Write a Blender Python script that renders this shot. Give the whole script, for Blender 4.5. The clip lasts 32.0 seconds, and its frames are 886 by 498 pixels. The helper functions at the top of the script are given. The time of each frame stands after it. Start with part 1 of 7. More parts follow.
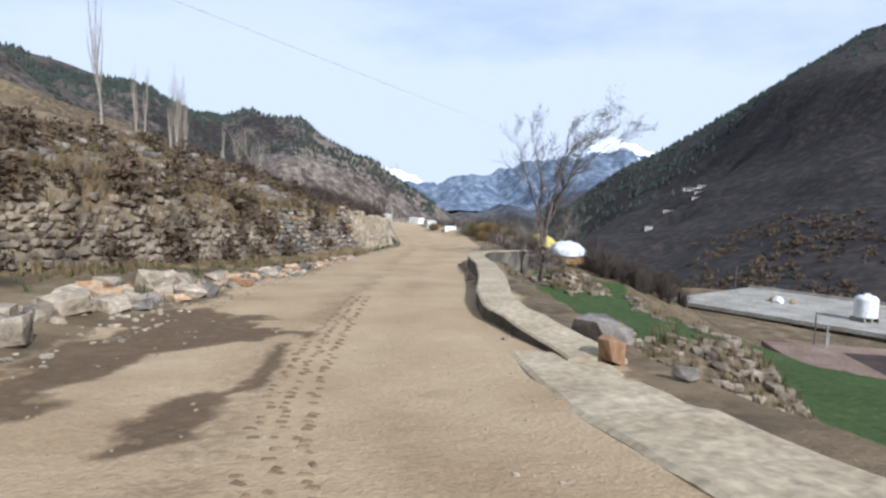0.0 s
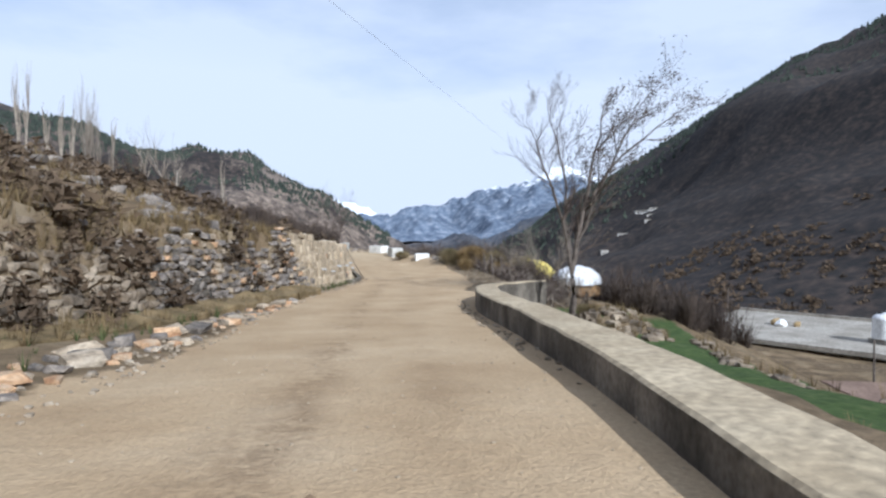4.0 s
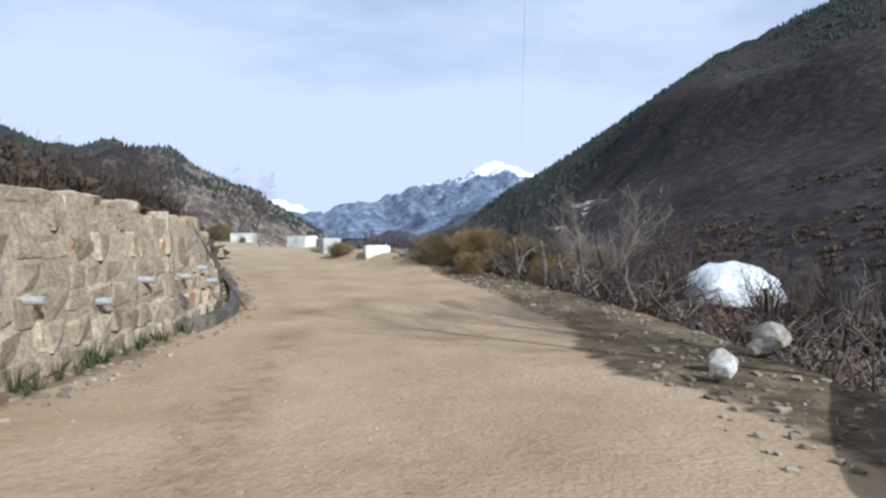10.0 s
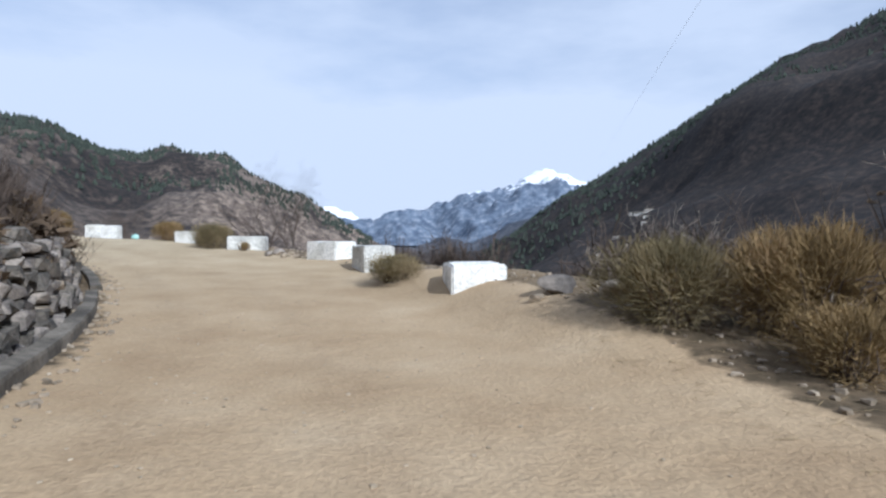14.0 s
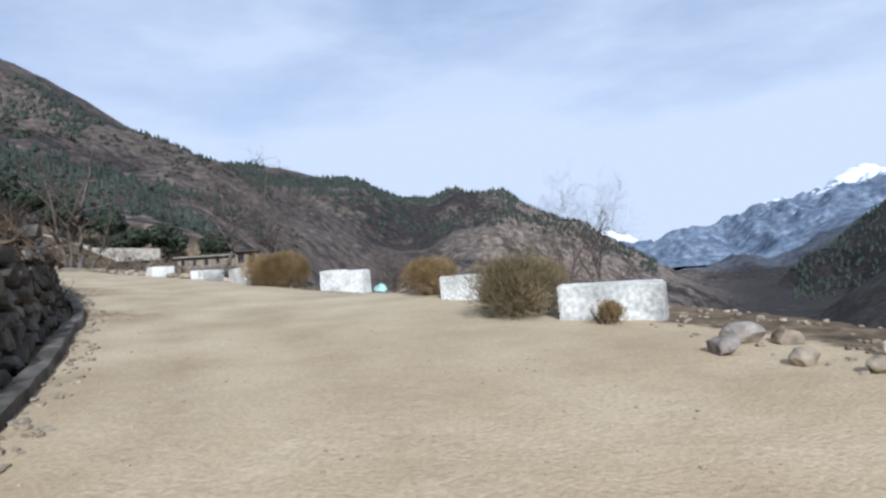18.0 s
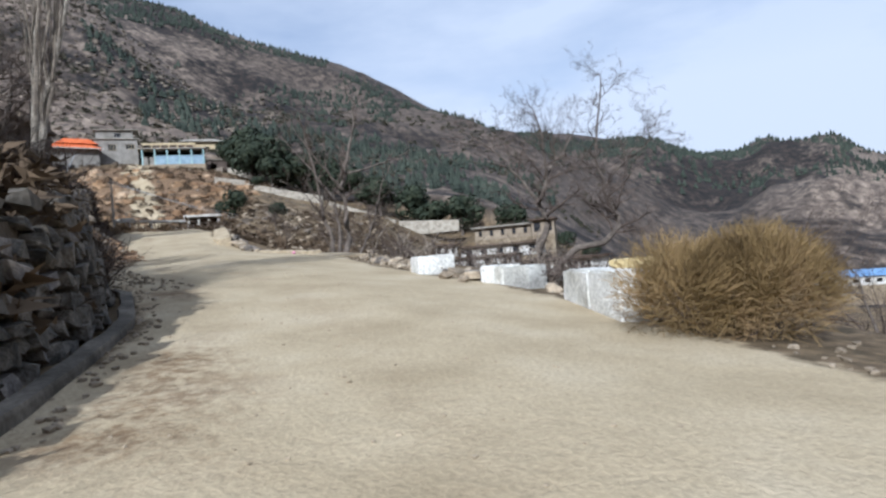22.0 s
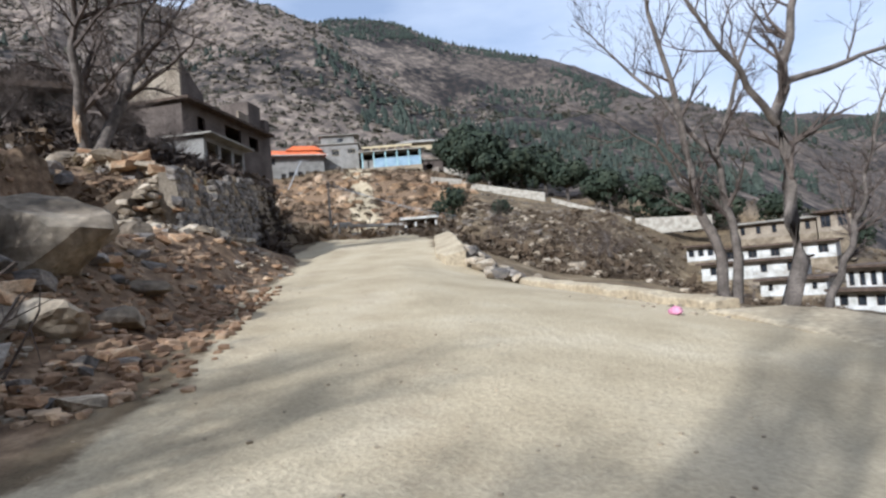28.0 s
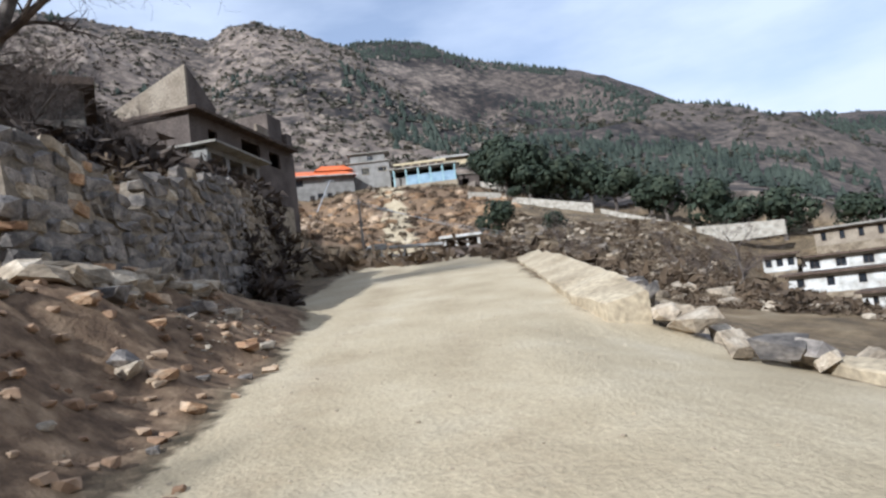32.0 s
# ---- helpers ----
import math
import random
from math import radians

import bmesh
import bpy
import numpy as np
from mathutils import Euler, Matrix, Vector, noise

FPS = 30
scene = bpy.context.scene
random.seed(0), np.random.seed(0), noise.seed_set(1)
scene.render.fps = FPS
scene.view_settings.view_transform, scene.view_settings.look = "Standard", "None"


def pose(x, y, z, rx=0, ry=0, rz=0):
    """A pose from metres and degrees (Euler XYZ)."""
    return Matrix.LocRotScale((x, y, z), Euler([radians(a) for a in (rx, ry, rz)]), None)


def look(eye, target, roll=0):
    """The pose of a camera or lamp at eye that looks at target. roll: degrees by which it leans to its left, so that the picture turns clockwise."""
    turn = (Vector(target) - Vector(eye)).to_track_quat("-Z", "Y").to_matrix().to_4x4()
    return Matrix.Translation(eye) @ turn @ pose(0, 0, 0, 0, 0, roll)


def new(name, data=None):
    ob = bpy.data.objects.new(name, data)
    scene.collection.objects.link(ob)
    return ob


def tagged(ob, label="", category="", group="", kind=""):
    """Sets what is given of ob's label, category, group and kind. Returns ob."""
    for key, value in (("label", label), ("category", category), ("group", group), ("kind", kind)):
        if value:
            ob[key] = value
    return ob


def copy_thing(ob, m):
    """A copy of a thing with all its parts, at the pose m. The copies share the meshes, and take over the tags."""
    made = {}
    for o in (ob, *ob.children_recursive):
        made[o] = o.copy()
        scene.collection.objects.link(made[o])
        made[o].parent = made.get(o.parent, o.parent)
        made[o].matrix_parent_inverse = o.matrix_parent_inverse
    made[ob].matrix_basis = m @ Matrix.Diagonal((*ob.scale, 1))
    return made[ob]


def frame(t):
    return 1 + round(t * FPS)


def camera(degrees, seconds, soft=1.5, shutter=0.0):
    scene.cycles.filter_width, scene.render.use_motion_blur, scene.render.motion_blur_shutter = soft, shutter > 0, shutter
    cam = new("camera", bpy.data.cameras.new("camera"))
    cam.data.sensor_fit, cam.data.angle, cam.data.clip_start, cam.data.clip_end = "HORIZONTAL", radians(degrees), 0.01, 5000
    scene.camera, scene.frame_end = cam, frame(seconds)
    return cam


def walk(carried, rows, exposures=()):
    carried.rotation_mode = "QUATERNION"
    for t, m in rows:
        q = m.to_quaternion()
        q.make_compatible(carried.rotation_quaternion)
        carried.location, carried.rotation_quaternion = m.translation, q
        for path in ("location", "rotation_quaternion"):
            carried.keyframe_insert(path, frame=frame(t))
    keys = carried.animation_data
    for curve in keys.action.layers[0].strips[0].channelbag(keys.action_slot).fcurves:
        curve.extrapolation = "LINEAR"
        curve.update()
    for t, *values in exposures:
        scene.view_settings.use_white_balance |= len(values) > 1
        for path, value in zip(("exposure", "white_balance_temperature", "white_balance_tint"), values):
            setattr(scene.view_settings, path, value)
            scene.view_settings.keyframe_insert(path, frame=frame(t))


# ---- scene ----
cam = camera(70.51, 32.0, soft=2.5)
PATH = [
    (0, pose(-5.241, -59.068, 3.449, 85.35, -2.09, -8.30)),
    (0.5, pose(-5.305, -58.026, 3.372, 87.64, 0.63, -6.55)),
    (1, pose(-5.299, -56.928, 3.287, 87.08, -1.37, -6.82)),
    (1.5, pose(-5.274, -55.662, 3.191, 87.24, 0.06, -8.32)),
    (2, pose(-5.290, -54.389, 3.088, 87.21, -2.49, -9.27)),
    (2.5, pose(-5.330, -53.080, 2.976, 87.35, -0.80, -10.30)),
    (3, pose(-5.301, -51.677, 2.859, 88.06, -1.11, -10.55)),
    (3.5, pose(-5.113, -49.952, 2.741, 88.39, 0.12, -12.34)),
    (5.5, pose(-3.924, -41.700, 2.419, 87.34, -1.56, -13.38)),
    (6, pose(-3.845, -40.184, 2.297, 86.94, -1.37, -15.02)),
    (6.5, pose(-3.580, -38.677, 2.176, 84.46, -3.46, -14.84)),
    (7, pose(-3.326, -37.017, 2.061, 84.72, -0.90, -19.45)),
    (7.5, pose(-3.142, -35.271, 1.961, 85.35, 1.52, -19.87)),
    (8, pose(-2.923, -33.619, 1.880, 85.78, -0.30, -20.43)),
    (8.5, pose(-2.719, -31.954, 1.812, 85.81, -1.71, -20.85)),
    (9, pose(-2.472, -30.224, 1.737, 86.64, -4.67, -19.16)),
    (9.5, pose(-2.166, -28.534, 1.662, 86.77, 0.13, -18.81)),
    (10, pose(-1.742, -26.703, 1.594, 87.91, 0.67, -18.51)),
    (10.5, pose(-1.428, -24.809, 1.537, 87.92, 0.03, -19.49)),
    (11, pose(-0.983, -22.806, 1.505, 87.99, -0.02, -21.51)),
    (11.5, pose(-0.697, -20.951, 1.451, 87.08, -1.81, -20.77)),
    (12, pose(-0.288, -19.002, 1.401, 86.80, -2.77, -20.89)),
    (12.5, pose(0.068, -17.146, 1.369, 84.99, -1.68, -19.70)),
    (13, pose(0.323, -15.290, 1.353, 87.49, 1.45, -17.63)),
    (13.5, pose(0.485, -13.434, 1.349, 88.57, 0.90, -15.88)),
    (14, pose(0.596, -11.552, 1.353, 88.66, 0.07, -14.04)),
    (14.5, pose(0.617, -9.592, 1.360, 88.93, 0.39, -11.39)),
    (16.5, pose(0.000, 0.000, 1.500, 90.91, 1.90, -0.01)),
    (17, pose(-0.481, 2.326, 1.548, 91.19, 1.82, 3.68)),
    (17.5, pose(-1.081, 4.620, 1.594, 91.69, 2.07, 7.45)),
    (18, pose(-1.802, 6.946, 1.651, 91.98, 3.91, 10.96)),
    (18.5, pose(-2.610, 9.120, 1.747, 92.35, 5.39, 15.79)),
    (19, pose(-3.593, 11.223, 1.893, 92.86, 5.68, 19.23)),
    (19.5, pose(-4.743, 13.348, 2.057, 93.24, 5.43, 22.78)),
    (20, pose(-6.040, 15.415, 2.225, 93.62, 5.37, 24.68)),
    (20.5, pose(-7.392, 17.422, 2.379, 92.52, 5.33, 26.82)),
    (21, pose(-8.837, 19.225, 2.518, 90.68, 4.79, 29.47)),
    (21.5, pose(-10.066, 20.888, 2.651, 91.23, 7.72, 36.11)),
    (22, pose(-11.430, 22.341, 2.779, 90.89, 4.90, 37.13)),
    (22.5, pose(-12.900, 23.692, 2.908, 90.67, 4.50, 38.59)),
    (23, pose(-14.370, 25.057, 3.044, 91.23, 5.26, 43.05)),
    (23.5, pose(-15.894, 26.262, 3.196, 90.85, 5.39, 43.07)),
    (24, pose(-17.336, 27.373, 3.359, 91.35, 4.35, 45.03)),
    (24.5, pose(-18.765, 28.373, 3.522, 91.60, 4.16, 47.82)),
    (25, pose(-20.231, 29.262, 3.676, 92.09, 4.22, 49.25)),
    (25.5, pose(-21.717, 30.121, 3.824, 92.45, 4.54, 50.20)),
    (27.5, pose(-27.936, 33.075, 4.431, 92.41, 5.72, 55.13)),
    (28, pose(-29.376, 33.742, 4.569, 92.49, 4.94, 56.13)),
    (28.5, pose(-30.777, 34.370, 4.707, 92.70, 5.78, 56.34)),
    (29, pose(-32.147, 35.004, 4.856, 92.95, 7.02, 58.46)),
    (29.5, pose(-33.507, 35.629, 5.005, 93.17, 7.25, 59.18)),
    (30, pose(-34.855, 36.291, 5.167, 93.33, 6.84, 57.58)),
    (30.5, pose(-36.232, 36.905, 5.335, 93.61, 6.65, 57.43)),
    (31, pose(-37.622, 37.505, 5.495, 94.79, 7.19, 59.59)),
    (31.5, pose(-39.024, 38.096, 5.619, 94.66, 7.22, 59.81)),
    (32, pose(-40.421, 38.691, 5.732, 94.52, 6.97, 59.23)),
]
walk(cam, PATH, [(0, .25, 5200, 10), (8, .18, 5150, 10), (14, .08, 5100, 10), (20, .1, 5150, 10), (25, .3, 5200, 10), (32, .38, 5200, 10)])

# ---- light ----
world = bpy.data.worlds.new("world")
scene.world = world
world.use_nodes = True
wn, wl = world.node_tree.nodes, world.node_tree.links
wn.clear()
w_out = wn.new("ShaderNodeOutputWorld")
w_bg = wn.new("ShaderNodeBackground")
w_sky = wn.new("ShaderNodeTexSky")
w_sky.sky_type, w_sky.sun_disc = "NISHITA", False
SUN_AZ, SUN_EL = 160.0, 33.0          # compass degrees clockwise from +y
w_sky.sun_elevation, w_sky.sun_rotation = radians(SUN_EL), radians(SUN_AZ)
w_sky.air_density, w_sky.dust_density = 1.0, 1.5
w_bg.inputs["Strength"].default_value = 0.095
# thin high cloud over the blue
w_tc = wn.new("ShaderNodeTexCoord")
w_map = wn.new("ShaderNodeMapping")
w_map.inputs["Scale"].default_value = (1.0, 1.0, 3.2)
wl.new(w_tc.outputs["Generated"], w_map.inputs["Vector"])
w_noise = wn.new("ShaderNodeTexNoise")
w_noise.inputs["Scale"].default_value, w_noise.inputs["Detail"].default_value, w_noise.inputs["Roughness"].default_value = 1.7, 9, 0.55
wl.new(w_map.outputs[0], w_noise.inputs["Vector"])
w_ramp = wn.new("ShaderNodeValToRGB")
w_ramp.color_ramp.elements[0].position, w_ramp.color_ramp.elements[0].color = 0.34, (0.36, 0.36, 0.36, 1)
w_ramp.color_ramp.elements[1].position, w_ramp.color_ramp.elements[1].color = 0.62, (0.92, 0.92, 0.92, 1)
wl.new(w_noise.outputs[0], w_ramp.inputs[0])
w_mix = wn.new("ShaderNodeMix")
w_mix.data_type = "RGBA"
w_mix.inputs[7].default_value = (7.6, 7.6, 7.7, 1)
# the sky pales towards the horizon
w_sep, w_low, w_add = wn.new("ShaderNodeSeparateXYZ"), wn.new("ShaderNodeMapRange"), wn.new("ShaderNodeMath")
wl.new(w_tc.outputs["Generated"], w_sep.inputs[0])
wl.new(w_sep.outputs[2], w_low.inputs[0])
w_low.inputs["From Min"].default_value, w_low.inputs["From Max"].default_value, w_low.inputs["To Min"].default_value, w_low.inputs["To Max"].default_value = 0.0, 0.30, 0.55, 0.0
w_low.interpolation_type = "SMOOTHSTEP"
w_add.operation, w_add.use_clamp = "ADD", True
wl.new(w_ramp.outputs[0], w_add.inputs[0])
wl.new(w_low.outputs[0], w_add.inputs[1])
wl.new(w_add.outputs[0], w_mix.inputs[0])
wl.new(w_sky.outputs[0], w_mix.inputs[6])
wl.new(w_mix.outputs[2], w_bg.inputs[0])
wl.new(w_bg.outputs[0], w_out.inputs[0])
sun = new("sun", bpy.data.lights.new("sun", "SUN"))
sun.data.energy, sun.data.angle, sun.data.color = 4.9, radians(1.0), (1.0, 0.93, 0.82)
sd = Vector((math.sin(radians(SUN_AZ)) * math.cos(radians(SUN_EL)), math.cos(radians(SUN_AZ)) * math.cos(radians(SUN_EL)), math.sin(radians(SUN_EL))))
sun.matrix_world = look(sd * 100, (0, 0, 0))


# ---- materials ----
def mat(name, cols, scale=3.0, rough=0.9, bump=0.3, fine=40.0, bump_dist=0.02, fac=(0.35, 0.65), metal=0.0, rand=0.0, detail=6.0, mix2=0.35, coords="Object"):
    """Two noise scales: cols[0]..cols[-1] over the coarse one, the fine one darkens and lightens and gives the relief."""
    m = bpy.data.materials.new(name)
    m.use_nodes = True
    n, l = m.node_tree.nodes, m.node_tree.links
    b = n["Principled BSDF"]
    b.inputs["Roughness"].default_value, b.inputs["Metallic"].default_value = rough, metal
    b.inputs["Specular IOR Level"].default_value = 0.25
    tc = n.new("ShaderNodeTexCoord")
    out = tc.outputs[coords]
    if rand:
        oi = n.new("ShaderNodeObjectInfo")
        ad = n.new("ShaderNodeVectorMath")
        ad.operation = "ADD"
        sc = n.new("ShaderNodeVectorMath")
        sc.operation = "SCALE"
        sc.inputs["Scale"].default_value = 37.0
        l.new(oi.outputs["Random"], sc.inputs[0])
        l.new(out, ad.inputs[0])
        l.new(sc.outputs[0], ad.inputs[1])
        out = ad.outputs[0]
    a = n.new("ShaderNodeTexNoise")
    a.inputs["Scale"].default_value, a.inputs["Detail"].default_value = scale, detail
    l.new(out, a.inputs["Vector"])
    r = n.new("ShaderNodeValToRGB")
    e = r.color_ramp.elements
    e[0].position, e[1].position = fac
    e[0].color, e[1].color = (*cols[0], 1), (*cols[-1], 1)
    for k, c in enumerate(cols[1:-1]):
        el = e.new(fac[0] + (fac[1] - fac[0]) * (k + 1) / (len(cols) - 1))
        el.color = (*c, 1)
    l.new(a.outputs[0], r.inputs[0])
    f = n.new("ShaderNodeTexNoise")
    f.inputs["Scale"].default_value, f.inputs["Detail"].default_value = fine, 5
    l.new(out, f.inputs["Vector"])
    mr = n.new("ShaderNodeMapRange")
    mr.inputs["From Min"].default_value, mr.inputs["From Max"].default_value = 0.25, 0.75
    mr.inputs["To Min"].default_value, mr.inputs["To Max"].default_value = 1 - mix2, 1 + mix2
    l.new(f.outputs[0], mr.inputs[0])
    last = mr.outputs[0]
    if rand:
        m2 = n.new("ShaderNodeMapRange")
        m2.inputs["To Min"].default_value, m2.inputs["To Max"].default_value = 1 - rand, 1 + rand
        l.new(oi.outputs["Random"], m2.inputs[0])
        mu = n.new("ShaderNodeMath")
        mu.operation = "MULTIPLY"
        l.new(last, mu.inputs[0])
        l.new(m2.outputs[0], mu.inputs[1])
        last = mu.outputs[0]
    mx = n.new("ShaderNodeVectorMath")
    mx.operation = "SCALE"
    l.new(r.outputs[0], mx.inputs[0])
    l.new(last, mx.inputs["Scale"])
    l.new(mx.outputs[0], b.inputs["Base Color"])
    if bump:
        bp = n.new("ShaderNodeBump")
        bp.inputs["Strength"].default_value, bp.inputs["Distance"].default_value = bump, bump_dist
        l.new(f.outputs[0], bp.inputs["Height"])
        l.new(bp.outputs[0], b.inputs["Normal"])
    return m


M_BLOCK = mat("painted_concrete", [(0.62, 0.61, 0.57), (0.74, 0.73, 0.69)], 2.5, 0.85, 0.4, 30, 0.01, rand=0.06)


def ground_material():
    m = bpy.data.materials.new("valley_ground")
    m.use_nodes = True
    n, l = m.node_tree.nodes, m.node_tree.links
    b = n["Principled BSDF"]
    b.inputs["Roughness"].default_value = 0.95
    b.inputs["Specular IOR Level"].default_value = 0.15
    geo = n.new("ShaderNodeNewGeometry")

    def noise_tex(scale, detail=6.0, rough=0.55):
        t = n.new("ShaderNodeTexNoise")
        t.inputs["Scale"].default_value, t.inputs["Detail"].default_value, t.inputs["Roughness"].default_value = scale, detail, rough
        l.new(geo.outputs["Position"], t.inputs["Vector"])
        return t.outputs[0]

    def ramp(src, stops):
        r = n.new("ShaderNodeValToRGB")
        e = r.color_ramp.elements
        e[0].position, e[0].color = stops[0][0], (*stops[0][1], 1)
        e[1].position, e[1].color = stops[-1][0], (*stops[-1][1], 1)
        for p, c in stops[1:-1]:
            e.new(p).color = (*c, 1)
        l.new(src, r.inputs[0])
        return r.outputs[0]

    def attr(name):
        a = n.new("ShaderNodeAttribute")
        a.attribute_name = name
        return a.outputs["Fac"]

    def math_(op, a, c, d=None):
        k = n.new("ShaderNodeMath")
        k.operation = op
        for i, v in enumerate((a, c, d)):
            if v is None:
                continue
            if isinstance(v, (int, float)):
                k.inputs[i].default_value = v
            else:
                l.new(v, k.inputs[i])
        return k.outputs[0]

    def mixc(f, a, c):
        k = n.new("ShaderNodeMix")
        k.data_type = "RGBA"
        l.new(f, k.inputs[0])
        l.new(a, k.inputs[6])
        l.new(c, k.inputs[7])
        return k.outputs[2]

    def ragged(name, noise_src, amount=0.5, sharp=6.0):
        f = math_("MULTIPLY_ADD", math_("SUBTRACT", noise_src, 0.5), amount * 2, attr(name))
        f = math_("MULTIPLY_ADD", math_("SUBTRACT", f, 0.5), sharp, 0.5)
        c = n.new("ShaderNodeClamp")
        l.new(f, c.inputs[0])
        return c.outputs[0]

    n_big, n_mid, n_small, n_fine = noise_tex(0.09), noise_tex(0.55), noise_tex(3.2), noise_tex(22.0, 8)
    dry = ramp(n_mid, [(0.3, (0.065, 0.048, 0.030)), (0.45, (0.135, 0.096, 0.054)), (0.55, (0.20, 0.145, 0.083)), (0.7, (0.26, 0.205, 0.13))])
    scrub = ramp(n_small, [(0.35, (0.055, 0.043, 0.026)), (0.55, (0.14, 0.102, 0.062)), (0.7, (0.22, 0.165, 0.10))])
    base = mixc(ramp(n_big, [(0.4, (0, 0, 0)), (0.6, (1, 1, 1))]), dry, scrub)
    road = ramp(n_mid, [(0.25, (0.29, 0.20, 0.112)), (0.45, (0.365, 0.264, 0.153)), (0.6, (0.405, 0.30, 0.18)), (0.8, (0.46, 0.355, 0.225))])
    road = mixc(attr("dust"), road, ramp(n_mid, [(0.3, (0.34, 0.272, 0.17)), (0.5, (0.415, 0.337, 0.217)), (0.7, (0.47, 0.39, 0.265))]))
    ruts = ramp(math_("ADD", math_("MULTIPLY", noise_tex(0.5, 3), 0.55), math_("MULTIPLY", noise_tex(7.0, 3), 0.45)), [(0.44, (0.05, 0.05, 0.05)), (0.56, (1, 1, 1))])
    road = mixc(math_("MULTIPLY", attr("road_marks"), ruts), road, ramp(n_small, [(0.3, (0.125, 0.08, 0.045)), (0.7, (0.23, 0.155, 0.085))]))
    road = mixc(ragged("darker", n_small, 0.45, 4), road, ramp(n_small, [(0.3, (0.10, 0.066, 0.036)), (0.7, (0.155, 0.105, 0.06))]))
    col = mixc(ragged("cut", n_mid, 0.4, 3), base, ramp(n_small, [(0.3, (0.075, 0.048, 0.030)), (0.5, (0.165, 0.108, 0.064)), (0.72, (0.31, 0.215, 0.13))]))
    col = mixc(ragged("field", n_mid, 0.3, 5), col, ramp(n_small, [(0.3, (0.032, 0.050, 0.015)), (0.55, (0.055, 0.082, 0.024)), (0.75, (0.095, 0.105, 0.045))]))
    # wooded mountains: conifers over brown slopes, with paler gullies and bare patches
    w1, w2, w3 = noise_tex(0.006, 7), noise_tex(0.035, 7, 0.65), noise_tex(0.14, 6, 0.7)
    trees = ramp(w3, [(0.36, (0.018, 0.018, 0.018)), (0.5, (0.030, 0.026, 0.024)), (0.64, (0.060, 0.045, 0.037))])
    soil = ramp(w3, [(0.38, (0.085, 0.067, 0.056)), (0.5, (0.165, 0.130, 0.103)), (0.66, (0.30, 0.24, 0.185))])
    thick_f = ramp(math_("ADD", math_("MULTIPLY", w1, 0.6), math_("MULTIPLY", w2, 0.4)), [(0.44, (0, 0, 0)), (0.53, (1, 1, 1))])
    # dense holds back the paler soil colour and leaves the tree tones
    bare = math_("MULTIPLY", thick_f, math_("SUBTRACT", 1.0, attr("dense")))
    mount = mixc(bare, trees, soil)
    # far ranges get a pale blue base colour in place of aerial haze
    haze_blue = ramp(w2, [(0.38, (0.075, 0.095, 0.135)), (0.52, (0.13, 0.16, 0.21)), (0.66, (0.24, 0.265, 0.31))])
    mount = mixc(attr("far"), mount, haze_blue)
    col = mixc(attr("wood"), col, mount)
    sn = math_("MULTIPLY", attr("far"), math_("MULTIPLY_ADD", math_("SUBTRACT", noise_tex(0.014, 9, 0.72), 0.5), 2.6, attr("snow")))
    sc = n.new("ShaderNodeClamp")
    l.new(math_("MULTIPLY_ADD", math_("SUBTRACT", sn, 0.5), 4.0, 0.5), sc.inputs[0])
    col = mixc(sc.outputs[0], col, ramp(w2, [(0.3, (0.72, 0.76, 0.82)), (0.7, (0.85, 0.87, 0.9))]))
    col = mixc(ragged("road", n_small, 0.45, 4), col, road)
    gain = math_("MULTIPLY_ADD", math_("SUBTRACT", n_fine, 0.5), 0.75, 1.0)
    v = n.new("ShaderNodeVectorMath")
    v.operation = "SCALE"
    l.new(col, v.inputs[0])
    l.new(gain, v.inputs["Scale"])
    l.new(v.outputs[0], b.inputs["Base Color"])
    bp = n.new("ShaderNodeBump")
    bp.inputs["Strength"].default_value, bp.inputs["Distance"].default_value = 0.55, 0.04
    l.new(math_("ADD", n_fine, math_("MULTIPLY", n_small, 2.0)), bp.inputs["Height"])
    l.new(bp.outputs[0], b.inputs["Normal"])
    return m


M_GROUND = ground_material()


# ---- the lie of the land ----
# road centre line, x y z, from before the start to past the brow of the hill
ROAD = [(-2.6, -150, 9.5), (-4.4, -90, 4.4), (-5.2, -59, 1.95), (-5.3, -52, 1.4), (-4.0, -42, .92), (-3.1, -35, .45), (-2.2, -28.5, .16), (-1.0, -22.8, 0), (.3, -15.3, -.14),
        (.65, -9.6, -.14), (.45, -4, -.08), (0, 0, 0), (-1.1, 4.6, .09), (-2.6, 9.1, .25), (-4.7, 13.3, .56), (-7.4, 17.4, .88), (-10.1, 20.9, 1.15), (-14.4, 25.1, 1.54),
        (-18.8, 28.4, 2.0), (-21.7, 30.1, 2.32), (-24.8, 31.65, 2.63), (-27.9, 33.1, 2.93), (-30.8, 34.4, 3.2), (-33.5, 35.65, 3.5), (-36.2, 36.9, 3.83), (-40.4, 38.7, 4.23),
        (-49.5, 43.6, 5.2), (-58.5, 48.8, 6.4), (-64.5, 52.2, 7.25), (-70, 55.5, 7.9), (-76, 59, 8.1), (-85, 63.5, 7.6), (-120, 81, 8)]


def smooth_line(pts, step=0.5):
    p = np.array(pts, float)
    out = []
    for i in range(len(p) - 1):
        a, b, c, d = p[max(i - 1, 0)], p[i], p[i + 1], p[min(i + 2, len(p) - 1)]
        n = max(2, int(np.hypot(*(c - b)[:2]) / step))
        for k in range(n):
            u = k / n
            out.append(0.5 * (2 * b + (c - a) * u + (2 * a - 5 * b + 4 * c - d) * u * u + (3 * b - a - 3 * c + d) * u ** 3))
    return np.array(out + [p[-1]])


